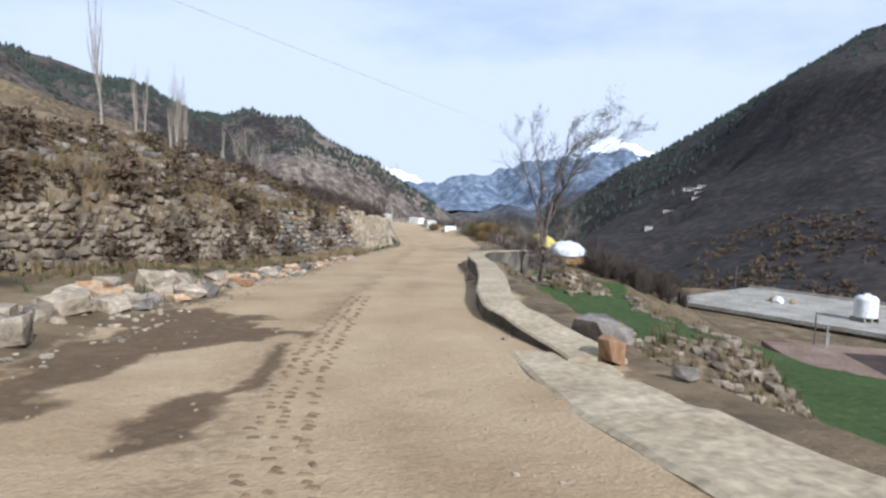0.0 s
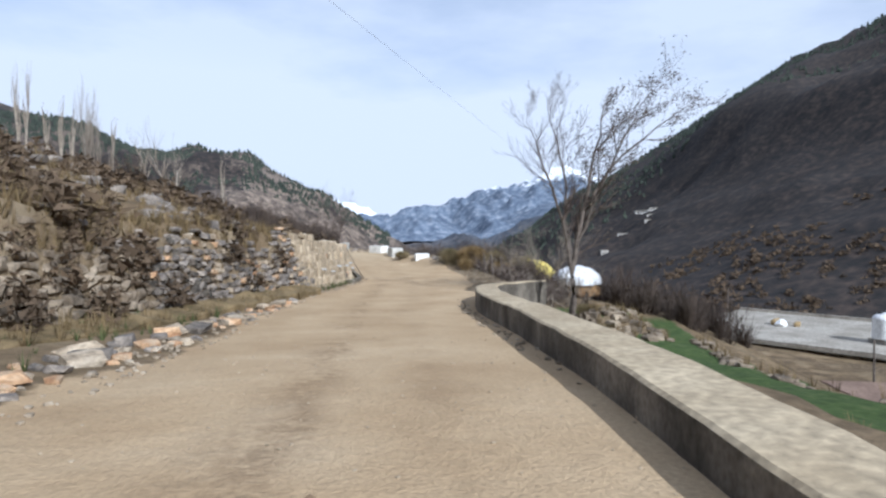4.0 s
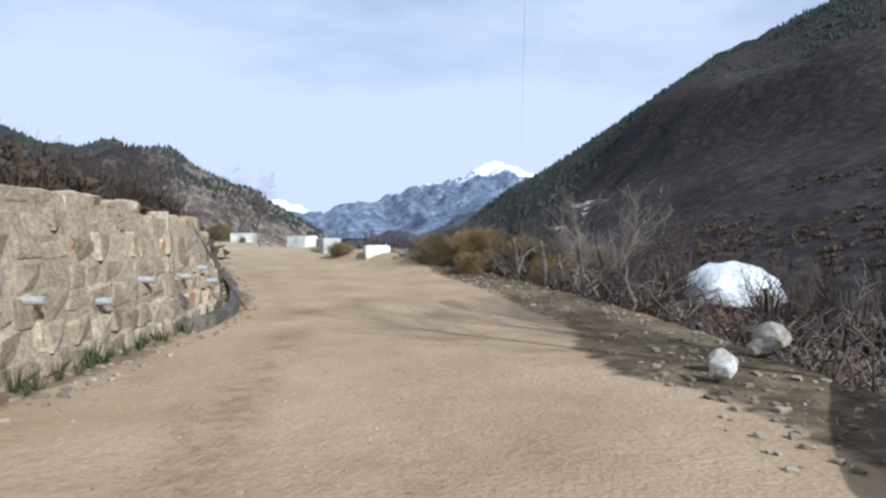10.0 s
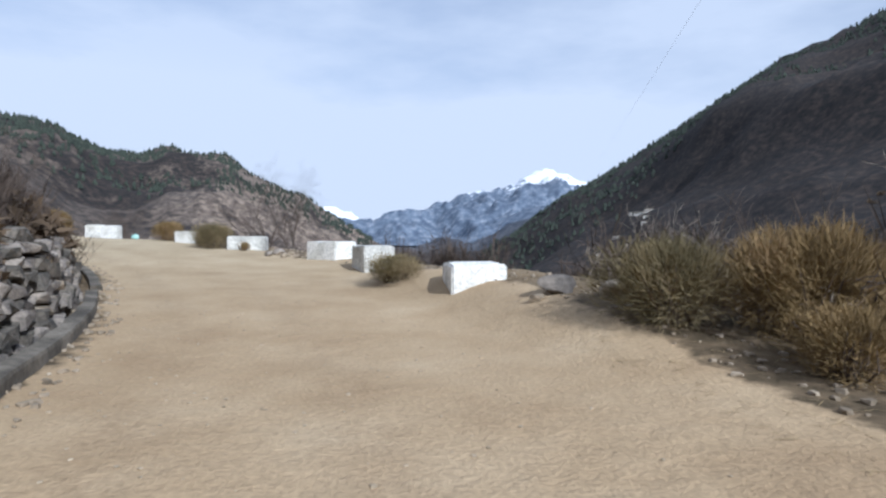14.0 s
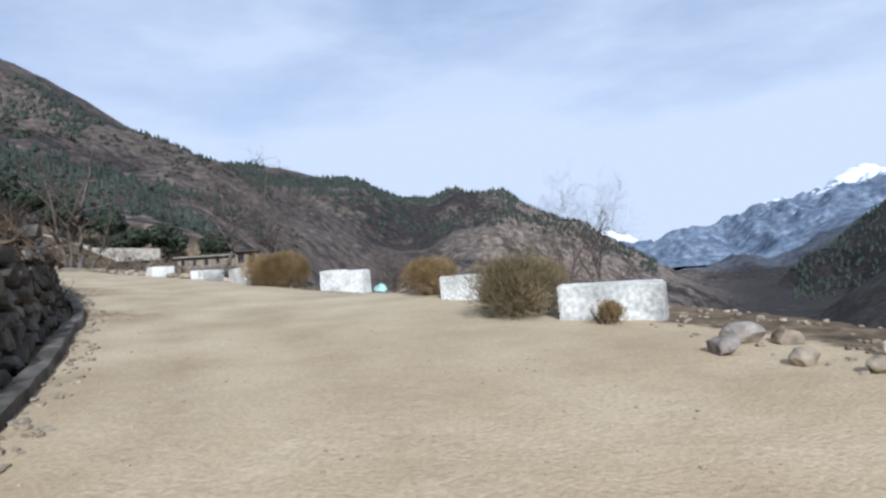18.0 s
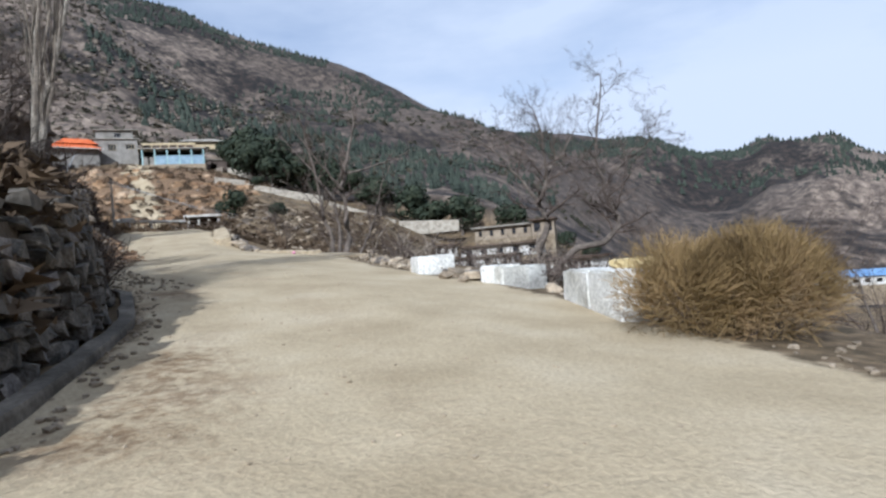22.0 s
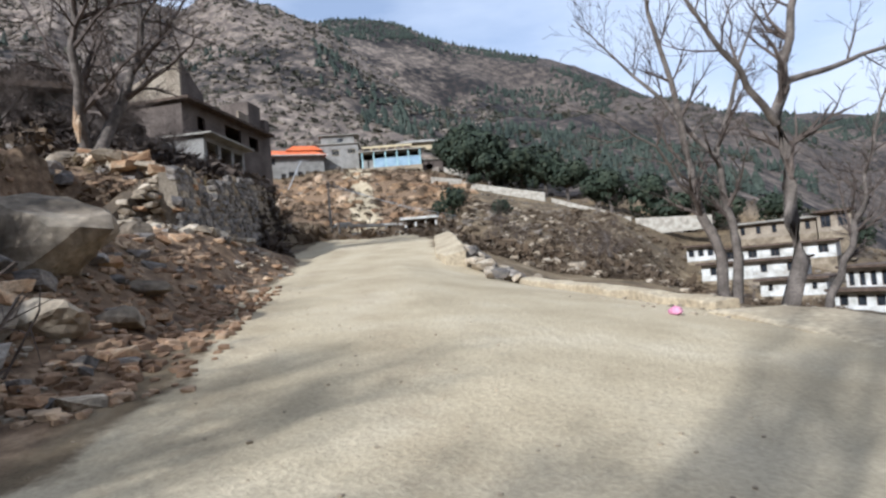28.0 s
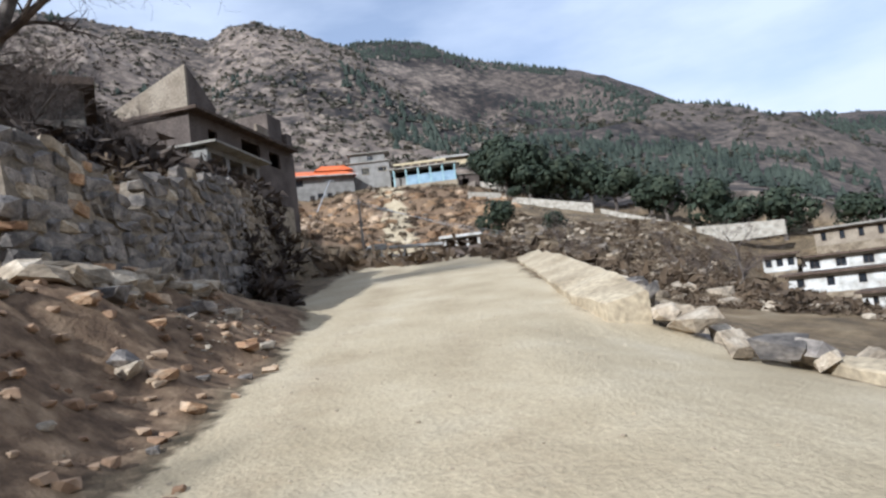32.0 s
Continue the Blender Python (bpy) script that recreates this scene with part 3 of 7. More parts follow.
# dense goes by bearing and is strongest on the right-hand mountainside
ground = tagged(sheet("ground", GX, GY, ZZ, M_GROUND, {"road": Z_ROAD, "field": Z_FIELD, "cut": Z_CUT, "wood": Z_WOOD, "snow": Z_SNOW, "far": Z_FAR, "road_marks": Z_MARKS, "darker": Z_DARKER, "dust": step(55, 88, GS), "dense": np.maximum(.97 * step(-6, -16, np.degrees(np.arctan2(-XX, YY))), .6 * step(62, 48, BRG) * step(0, 10, BRG) * step(240, 330, OUT))}),
                "dusty dirt road and stony valley ground rising to wooded mountains", "ground", kind="structure")
# the snowy ranges at the head of the valley, a sheet by bearing and distance
aa, rr_ = np.meshgrid(np.radians(np.linspace(-42, 26, 420)), np.linspace(1950, 4900, 150))
SX, SY = -5 - np.sin(aa) * rr_, np.cos(aa) * rr_
SZ = far_height(SX, SY, (0, 1), 0.019) + 4
SZ = np.where(SZ < -50, -260, SZ)
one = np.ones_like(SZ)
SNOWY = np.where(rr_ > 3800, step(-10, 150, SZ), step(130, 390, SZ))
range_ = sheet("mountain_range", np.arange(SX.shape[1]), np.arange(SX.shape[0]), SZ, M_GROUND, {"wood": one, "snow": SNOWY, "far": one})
range_.data.vertices.foreach_set("co", np.stack([SX, SY, SZ], -1).ravel())
range_.data.update()
tagged(range_, "rocky mountains tinted blue for haze, with fresh snow on their upper slopes", "mountains", kind="structure")


# ---- helpers for things ----


def part(name, bm, material, parent, label="", smooth=False):
    """Links a bmesh as one mesh object under a thing or a part. Its coordinates are those of the thing."""
    me = bpy.data.meshes.new(name)
    if smooth:
        for f in bm.faces:
            f.smooth = True
    bm.to_mesh(me)
    bm.free()
    me.materials.append(material)
    ob = new(name, me)
    ob.parent = parent
    if label:
        ob["label"] = label
    return ob


def thing(name, m, label, category, group="", kind=""):
    ob = new(name)
    ob.empty_display_size = 0.2
    ob.matrix_world = m if isinstance(m, Matrix) else Matrix.Translation(m)
    return tagged(ob, label, category, group, kind)


def solid(name, bm, material, m, label, category, group="", kind="", smooth=False):
    ob = part(name, bm, material, None, "", smooth)
    ob.matrix_world = m if isinstance(m, Matrix) else Matrix.Translation(m)
    return tagged(ob, label, category, group, kind)


def add_box(bm, x0, x1, y0, y1, z0, z1, bevel=0.0):
    vs = [bm.verts.new(p) for p in ((x0, y0, z0), (x1, y0, z0), (x1, y1, z0), (x0, y1, z0), (x0, y0, z1), (x1, y0, z1), (x1, y1, z1), (x0, y1, z1))]
    fs = [bm.faces.new([vs[i] for i in f]) for f in ((3, 2, 1, 0), (4, 5, 6, 7), (0, 1, 5, 4), (1, 2, 6, 5), (2, 3, 7, 6), (3, 0, 4, 7))]
    if bevel:
        es = list({e for f in fs for e in f.edges})
        bmesh.ops.bevel(bm, geom=es, offset=bevel, segments=2, affect="EDGES", clamp_overlap=True)


def box(*a, bevel=0.0):
    bm = bmesh.new()
    add_box(bm, *a, bevel=bevel)
    return bm


def tube(bm, pts, radii, sides=5):
    """A tapered tube along points."""
    rings = []
    n = len(pts)
    for i, p in enumerate(pts):
        a, b = Vector(pts[max(i - 1, 0)]), Vector(pts[min(i + 1, n - 1)])
        q = (b - a).to_track_quat("Z", "Y")
        rings.append([bm.verts.new(Vector(p) + q @ Vector((math.cos(2 * math.pi * k / sides), math.sin(2 * math.pi * k / sides), 0)) * radii[i]) for k in range(sides)])
    for r0, r1 in zip(rings, rings[1:]):
        for k in range(sides):
            bm.faces.new((r0[k], r0[(k + 1) % sides], r1[(k + 1) % sides], r1[k]))
    bm.faces.new(rings[-1])


def stone_mesh(name, seed, points=11, flat=(1, 1, 1), jag=0.55, bevel=0.0):
    """An angular stone, about one unit across: the hull of scattered points."""
    r = random.Random(seed)
    bm = bmesh.new()
    for k in range(8 + points // 3):
        if k < 8:
            v = Vector((1 if k & 1 else -1, 1 if k & 2 else -1, 1 if k & 4 else -1)) * 0.5
            v = Vector((v.x * r.uniform(jag, 1), v.y * r.uniform(jag, 1), v.z * r.uniform(jag, 1)))
        else:
            v = Vector((r.uniform(-1, 1), r.uniform(-1, 1), r.uniform(-1, 1)))
            v = v / max(abs(c) for c in v) * 0.5 * r.uniform(0.9, 1.05)
        bm.verts.new((v.x * flat[0], v.y * flat[1], v.z * flat[2]))
    g = bmesh.ops.convex_hull(bm, input=bm.verts)
    bmesh.ops.delete(bm, geom=[v for v in g["geom_interior"] if isinstance(v, bmesh.types.BMVert)], context="VERTS")
    if bevel:
        bmesh.ops.bevel(bm, geom=bm.edges[:], offset=bevel, segments=1, affect="EDGES", clamp_overlap=True)
    bmesh.ops.recalc_face_normals(bm, faces=bm.faces)
    me = bpy.data.meshes.new(name)
    bm.to_mesh(me)
    bm.free()
    return me


def boulder_bm(seed, size, rough=0.18, cuts=5, sub=3):
    """A large weathered stone: a ball cut by planes and roughened."""
    r = random.Random(seed)
    bm = bmesh.new()
    bmesh.ops.create_icosphere(bm, subdivisions=sub, radius=0.62)
    planes = []
    for _ in range(cuts + 4):
        n = Vector((r.gauss(0, 1), r.gauss(0, 1), r.gauss(0, 1))).normalized()
        planes.append((n, r.uniform(0.30, 0.5)))
    off = Vector((seed * 3.1, seed * 1.7, 0))
    for v in bm.verts:
        p = v.co.copy()
        for n, dd in planes:
            k = p.dot(n)
            if k > dd:
                p -= n * (k - dd) * 0.92
        p += v.co.normalized() * (noise.fractal(p * 2.2 + off, 0.9, 2.0, 4) * rough * 0.35)
        v.co = Vector((p.x * size[0], p.y * size[1], p.z * size[2]))
    return bm


M_STONE = mat("field_stone", [(0.10, 0.088, 0.078), (0.18, 0.155, 0.13), (0.28, 0.24, 0.195)], 1.6, 0.92, 0.6, 9, 0.05, rand=0.30)
M_PALE_STONE = mat("pale_stone", [(0.20, 0.16, 0.112), (0.33, 0.265, 0.185), (0.44, 0.37, 0.275)], 1.3, 0.92, 0.6, 8, 0.05, rand=0.25)
M_ORANGE_STONE = mat("orange_stone", [(0.30, 0.17, 0.09), (0.42, 0.27, 0.15), (0.48, 0.36, 0.24)], 1.3, 0.92, 0.6, 8, 0.05, rand=0.2)
M_MORTAR = mat("mortar", [(0.26, 0.205, 0.135), (0.38, 0.31, 0.215)], 1.2, 0.95, 0.6, 14, 0.04)
M_EARTH = mat("bank_earth", [(0.055, 0.042, 0.028), (0.13, 0.095, 0.06)], 1.4, 0.97, 0.7, 10, 0.06)
# concrete with dirt and shade both put into its dark colour
M_DIRT_SHADE = mat("dirty_shade_concrete", [(0.06, 0.052, 0.040), (0.11, 0.095, 0.075), (0.19, 0.165, 0.13)], 1.1, 0.95, 0.5, 14, 0.02)
M_WALL_MORTAR = mat("rubble_mortar", [(0.13, 0.105, 0.075), (0.24, 0.195, 0.14)], 1.0, 0.95, 0.7, 12, 0.04)
M_DUSTY = mat("dusty_plaster", [(.31, .245, .155), (.44, .36, .24)], .8, .95, .5, 9, .03)
M_TAN_EARTH = mat("dry_bank_earth", [(0.10, 0.075, 0.045), (0.20, 0.15, 0.09), (0.27, 0.21, 0.13)], 1.1, 0.97, 0.8, 9, 0.08)
M_CONCRETE = mat("weathered_concrete", [(0.25, 0.22, 0.175), (0.36, 0.32, 0.255), (0.43, 0.39, 0.32)], 0.9, 0.9, 0.5, 16, 0.02)
M_BARK = mat("grey_bark", [(0.08, 0.065, 0.052), (0.17, 0.14, 0.115)], 4, 0.9, 0.5, 30, 0.02)
M_PALE_BARK = mat("pale_bark", [(0.22, 0.19, 0.15), (0.42, 0.37, 0.30)], 4, 0.9, 0.4, 30, 0.02)
M_TWIG = mat("twigs", [(0.06, 0.045, 0.036), (0.13, 0.10, 0.08)], 3, 0.9, 0.0, 20)
M_PALE_TWIG = mat("pale_twigs", [(0.18, 0.15, 0.12), (0.32, 0.27, 0.21)], 3, 0.9, 0.0, 20)
M_DRY_LEAF = mat("dry_leaves", [(0.10, 0.065, 0.035), (0.22, 0.15, 0.08)], 5, 0.85, 0.0, 20)
M_BROOM = mat("dry_broom", [(0.12, 0.08, 0.032), (0.24, 0.165, 0.07), (0.32, 0.22, 0.11)], 1.2, 0.9, 0.0, 12)
M_OLIVE = mat("olive_broom", [(0.10, 0.082, 0.04), (0.19, 0.15, 0.075), (0.27, 0.21, 0.115)], 1.2, 0.9, 0.0, 12)
M_STRAW = mat("straw", [(0.20, 0.14, 0.07), (0.36, 0.27, 0.14)], 4, 0.9, 0.0, 30)
M_GRASS = mat("dry_grass", [(0.10, 0.073, 0.034), (0.205, 0.148, 0.074)], 1.5, 0.9, 0.0, 20)
M_GREEN = mat("green_weeds", [(0.035, 0.05, 0.016), (0.09, 0.10, 0.035)], 2, 0.8, 0.0, 20)
M_LEAF = mat("dark_evergreen", [(0.016, 0.023, 0.013), (0.030, 0.039, 0.022), (0.052, 0.060, 0.034)], 0.7, 0.8, 0.0, 4)
# darkened copy of field_stone: the left bank's shade is put into its colour
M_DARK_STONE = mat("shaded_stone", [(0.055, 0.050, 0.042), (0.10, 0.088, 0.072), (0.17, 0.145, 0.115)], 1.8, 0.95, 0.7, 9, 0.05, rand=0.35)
STONES = [stone_mesh("stone", 100 + k, 24, (1, .9, .8), 0.42) for k in range(14)]
M_DRESSED = mat("dressed_stone", [(0.25, 0.195, 0.125), (0.34, 0.275, 0.185), (0.42, 0.345, 0.245)], 1.0, 0.92, 0.5, 8, 0.04, rand=0.14)
DRESSED = [stone_mesh("stone", 230 + k, 18, (1, .9, .8), 0.6) for k in range(8)]
for me_ in DRESSED:
    me_.materials.append(M_DRESSED)
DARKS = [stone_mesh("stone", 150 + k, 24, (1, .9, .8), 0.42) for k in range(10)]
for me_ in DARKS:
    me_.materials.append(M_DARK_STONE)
for me_ in STONES:
    me_.materials.append(M_STONE)
PALES = [stone_mesh("stone", 200 + k, 18, (1, .9, .75), 0.45) for k in range(10)]
for me_ in PALES:
    me_.materials.append(M_PALE_STONE)
ORANGES = [stone_mesh("stone", 300 + k, 18, (1, .9, .7), 0.45) for k in range(5)]
for me_ in ORANGES:
    me_.materials.append(M_ORANGE_STONE)


def join_stones(name, mats, meshes, material, parent, label=""):
    """Many stones in one mesh of kind stuff."""
    co, faces, base = [], [], 0
    for m, me in zip(mats, meshes):
        co += [tuple(m @ v.co) for v in me.vertices]
        faces += [[base + i for i in p.vertices] for p in me.polygons]
        base += len(me.vertices)
    me = bpy.data.meshes.new(name)
    me.from_pydata(co, [], faces)
    me.materials.append(material)
    ob = new(name, me)
    ob.parent = parent
    return tagged(ob, label, kind="stuff")


def wall_line(s0, s1, d_of, step_=0.5, up_of=None):
    """Points along a wall's foot: place, heading and road height."""
    out = []
    for s in np.arange(s0, s1 + 1e-6, step_):
        p, a = on_road(s, -d_of(s))
        out.append((s, p, a))
    return out


def stone_wall(name, s0, s1, d_of, h_of, label, size=(0.42, 0.27), core=M_EARTH, choose=None, lean=0.12, keep=(0, 999), sink=0.0, proud=0.16, seed=1, rowy=0.3, gap=1.0, category="wall", foot=0.0, top_rag=0.25, depth=0.5, limit=300, rest=None):
    """A wall of stones on the left of the road, from arc length s0 to s1; stones of the stretch keep are parts, the rest one mesh."""
    r = random.Random(seed)
    line = wall_line(s0, s1, d_of, 0.45)
    t = thing(name, Matrix.Identity(4), label, category, kind="structure")
    bm = bmesh.new()
    rows = []
    for s, p, a in line:
        nrm = Vector((math.sin(a), -math.cos(a), 0))        # towards the road
        h = h_of(s)
        z0 = p.z + foot
        quad = [p + nrm * 0.0 + Vector((0, 0, foot - 0.5)), p - nrm * lean * h + Vector((0, 0, foot + h)), p - nrm * (lean * h + depth) + Vector((0, 0, foot + h)), p - nrm * (lean * h + depth) + Vector((0, 0, foot - 0.5))]
        rows.append([bm.verts.new(q) for q in quad])
    for a_, b_ in zip(rows, rows[1:]):
        for k in range(4):
            bm.faces.new((a_[k], b_[k], b_[(k + 1) % 4], a_[(k + 1) % 4]))
    bm.faces.new(rows[0])
    bm.faces.new(rows[-1][::-1])
    bmesh.ops.recalc_face_normals(bm, faces=bm.faces)
    part("wall_core", bm, core, t)
    mats, meshes, count = [], [], 0
    z = 0.0
    hmax = max(h_of(s) for s, _, _ in line)
    while z < hmax + 0.05:
        rh = size[1] * r.uniform(0.75, 1.25)
        s = s0 + r.uniform(0, size[0])
        while s < s1:
            w = size[0] * r.uniform(0.6, 1.5)
            h = h_of(s)
            if z < h + r.uniform(-top_rag, top_rag):
                p, a = on_road(s, -d_of(s))
                nrm = Vector((math.sin(a), -math.cos(a), 0))
                hh = rh * r.uniform(0.85, 1.3) * gap
                zc = z + rh / 2 + r.uniform(-rowy, rowy) * rh
                c = p - nrm * (lean * zc + depth * 0.0 - proud * r.uniform(-0.25, 0.6) + sink) + Vector((0, 0, foot + zc))
                m = Matrix.Translation(c) @ Matrix.Rotation(a + r.uniform(-.18, .18), 4, "Z") @ Matrix.Rotation(r.uniform(-.16, .16), 4, "Y") @ Matrix.Diagonal((w * 1.12 * gap, 0.42, hh * 1.15, 1))
                me = choose(r, s, zc) if choose else r.choice(STONES)
                if keep[0] <= s <= keep[1] and count < limit:
                    ob = new("stone", me)
                    ob.matrix_world = m
                    ob.parent = t
                    count += 1
                else:
                    mats.append(m)
                    meshes.append(me)
            s += w
        z += rh
    if mats:
        join_stones("stones", mats, meshes, rest or M_STONE, t, "courses of rough field stones")
    return t


def bare_tree(name, base, height, stems, label, seed, spread=0.35, material=M_BARK, twig_mat=M_TWIG, r0=0.14, levels=4, lean=(0, 0), leaves=0, leaf_side=None, group="", twigginess=1.0, upright=0.25, leaf_mat=None, crook=0.12, first=0.25, limbs=(), right=(1, 0), reach=2.4, wind=0.0):
    """A leafless tree: stems, limbs and twigs, each part a mesh of tapered tubes."""
    r = random.Random(seed)
    t = thing(name, Vector(base), label, "tree", group)
    bt, bl, bw, bf = bmesh.new(), bmesh.new(), bmesh.new(), bmesh.new()
    tips = []

    def grow(p, d, length, rad, level):
        n = 7 if level == 0 else (5 if level < 3 else 3)
        pts, rads = [p.copy()], [rad]
        q = p.copy()
        kids = []
        for i in range(n):
            d2 = d + Vector((r.gauss(0, crook), r.gauss(0, crook), r.gauss(0, crook * 0.7) + upright * 0.12 * (1 if level else 0.4)))
            d = d2.normalized()
            q = q + d * length / n
            pts.append(q.copy())
            rads.append(max(rad * (1 - 0.72 * (i + 1) / n), 0.004))
            if (i + 1) / n > (first if level == 0 else 0.15):
                kids.append((q.copy(), d.copy(), rads[-1]))
        tube([bt, bl, bl, bl, bl, bl][min(level, 5)], pts, rads, 6 if level == 0 else (5 if level == 1 else 3))
        if level >= levels:
            tips.append((q.copy(), d.copy()))
            return
        for q2, d3, rr in kids:
            for _ in range(r.choice((1, 2, 2)) if level < 2 else (r.choice((1, 1, 2)) if r.random() < twigginess else 0)):
                ax = Vector((r.gauss(0, 1), r.gauss(0, 1), r.gauss(0, .5)))
                side = (ax - d3 * ax.dot(d3)).normalized()
                k = r.uniform(0.55, 1.05)
                dd = (d3 * (1 - spread * k) + side * (spread + 0.35) * k + Vector((0, 0, upright * 0.5))).normalized()
                grow(q2, dd, length * r.uniform(0.36, 0.58), rr * r.uniform(0.5, 0.75), level + 1)

    across = Vector((right[0], right[1], 0)).normalized()
    deep = Vector((-across.y, across.x, 0))
    for path, r_foot, r_tip in limbs:          # main limbs by metres across, up and deep
        pts = [across * q[0] + Vector((0, 0, q[1])) + deep * (q[2] if len(q) > 2 else 0) for q in path]
        fine, rads = [pts[0]], [r_foot]
        for i, (p, q) in enumerate(zip(pts, pts[1:])):
            for k in (1, 2, 3):
                u = k / 3
                w = Vector((r.gauss(0, .05), r.gauss(0, .05), 0)) if u < 1 else Vector()
                fine.append(p.lerp(q, u) + w)
                rads.append(r_foot + (r_tip - r_foot) * (i + u) / (len(pts) - 1))
        tube(bt, fine, rads, 7)
        for i in range(max(2, int(len(fine) * first)), len(fine)):
            d3 = (fine[i] - fine[i - 1]).normalized()
            for _ in range(1 if r.random() < .5 else 2):
                ax = Vector((r.gauss(0, 1), r.gauss(0, 1), r.gauss(0, .5))) + across * wind
                side = (ax - d3 * ax.dot(d3)).normalized()
                dd = (d3 * (.9 - spread) + side * (spread + .35) + Vector((0, 0, upright * .5)) + across * wind * .3).normalized()
                grow(fine[i], dd, reach * r.uniform(.45, 1.0) * (1.1 - .45 * i / len(fine)), rads[i] * r.uniform(.4, .6), 1)
    for k in range(stems):
        a = 2 * math.pi * k / stems + r.uniform(-.4, .4)
        out = 0.0 if stems == 1 else r.uniform(0.10, 0.26)
        d = Vector((math.cos(a) * out + lean[0], math.sin(a) * out + lean[1], 1)).normalized()
        o = Vector((math.cos(a), math.sin(a), 0)) * (0 if stems == 1 else r0 * 1.3)
        o.z = -0.35
        grow(o, d, (height + .35) * r.uniform(0.72, 0.85), r0 * r.uniform(0.8, 1.1), 0)
    for q, d in tips:
        if leaves and r.random() < leaves and (leaf_side is None or q.dot(Vector(leaf_side)) > 0.5 * height * 0.25):
            for _ in range(3):
                c = q + Vector((r.gauss(0, .12), r.gauss(0, .12), r.gauss(0, .08)))
                u, w = Vector((r.gauss(0, 1), r.gauss(0, 1), r.gauss(0, .4))).normalized() * .07, Vector((r.gauss(0, 1), r.gauss(0, 1), r.gauss(0, 1))).normalized() * .03
                bf.faces.new([bf.verts.new(c - u), bf.verts.new(c + w), bf.verts.new(c + u), bf.verts.new(c - w)])
    part("trunk", bt, material, t, smooth=True)
    part("crown", bl, twig_mat, t, "bare crown of branching twigs")
    bw.free()
    if leaves:
        part("foliage", bf, leaf_mat or M_DRY_LEAF, t, "curled dry leaves")
    else:
        bf.free()
    return t


def broom_bush(base, rx, ry, height, seed, label, material, n=1500, group="roadside bushes"):
    """A rounded broom bush: fine forking twigs fill a lumpy dome over a core of woody stalks."""
    r = random.Random(seed)
    t = thing("bush", Vector(base), label, "bush", group)
    bw = bmesh.new()
    lobes = [(Vector((math.cos(a) * rx * .5 * u, math.sin(a) * ry * .5 * u, height * r.uniform(.30, .48))), r.uniform(.42, .62)) for a, u in ((r.uniform(0, 6.28), r.uniform(.2, 1.1)) for _ in range(9))]
    co, fc = [], []
    for k in range(n * 5):
        c, q = r.choice(lobes)
        d = Vector((r.gauss(0, 1), r.gauss(0, 1), r.gauss(.35, .8))).normalized()
        f = r.uniform(.45, .9)
        p = c + Vector((d.x * rx * q, d.y * ry * q, d.z * height * q)) * f
        e = (d * .7 + Vector((r.gauss(0, .35), r.gauss(0, .35), .45 + r.gauss(0, .25)))).normalized() * height * r.uniform(.07, .17)
        if p.z < -.02:
            p.z = abs(p.z) * .5
        s = e.cross(Vector((r.gauss(0, 1), r.gauss(0, 1), r.gauss(0, 1)))).normalized() * r.uniform(.003, .006)
        b0 = len(co)
        co += [p - s, p + s, p + e]
        fc.append((b0, b0 + 1, b0 + 2))
        m_ = p + e * .45
        g = (e + Vector((r.gauss(0, 1), r.gauss(0, 1), r.gauss(0, .6))) * e.length * .5) * .5
        b0 = len(co)
        co += [m_ - s * .8, m_ + s * .8, m_ + g]
        fc.append((b0, b0 + 1, b0 + 2))
    me = bpy.data.meshes.new("foliage")
    me.from_pydata([tuple(c) for c in co], [], fc)
    me.materials.append(material)
    ob = new("foliage", me)
    ob.parent = t
    for k in range(40):
        c, q = r.choice(lobes)
        tip = c + Vector((r.gauss(0, .3) * rx * q, r.gauss(0, .3) * ry * q, height * .2))
        foot = Vector((c.x * .5, c.y * .5, -.1))
        tube(bw, [foot, (foot + tip) / 2 + Vector((r.gauss(0, .05), r.gauss(0, .05), 0)), tip], [0.02, 0.014, 0.006], 3)
    part("woody_base", bw, M_TWIG, t)
    return t


def ground_z(x, y):
    """Height of the ground sheet at a place."""
    i = int(np.clip(np.searchsorted(GX, x) - 1, 0, len(GX) - 2))
    j = int(np.clip(np.searchsorted(GY, y) - 1, 0, len(GY) - 2))
    u, v = (x - GX[i]) / (GX[i + 1] - GX[i]), (y - GY[j]) / (GY[j + 1] - GY[j])
    return float(ZZ[j, i] * (1 - u) * (1 - v) + ZZ[j, i + 1] * u * (1 - v) + ZZ[j + 1, i] * (1 - u) * v + ZZ[j + 1, i + 1] * u * v)


def on_ground(x, y, up=0.0):
    return Vector((x, y, ground_z(x, y) + up))


# ---- concrete barrier blocks along the outer edge ----
M_BLOCK = mat("whitewashed_concrete", [(0.40, 0.38, 0.33), (0.60, 0.585, 0.53), (0.70, 0.685, 0.64)], 1.6, 0.88, 0.5, 14, 0.02, fac=(0.3, 0.6), rand=0.10)
M_STAIN = mat("grey_render", [(0.28, 0.27, 0.245), (0.44, 0.43, 0.39), (0.60, 0.59, 0.54)], 1.2, 0.9, 0.5, 14, 0.02, fac=(0.3, 0.62), rand=0.10)


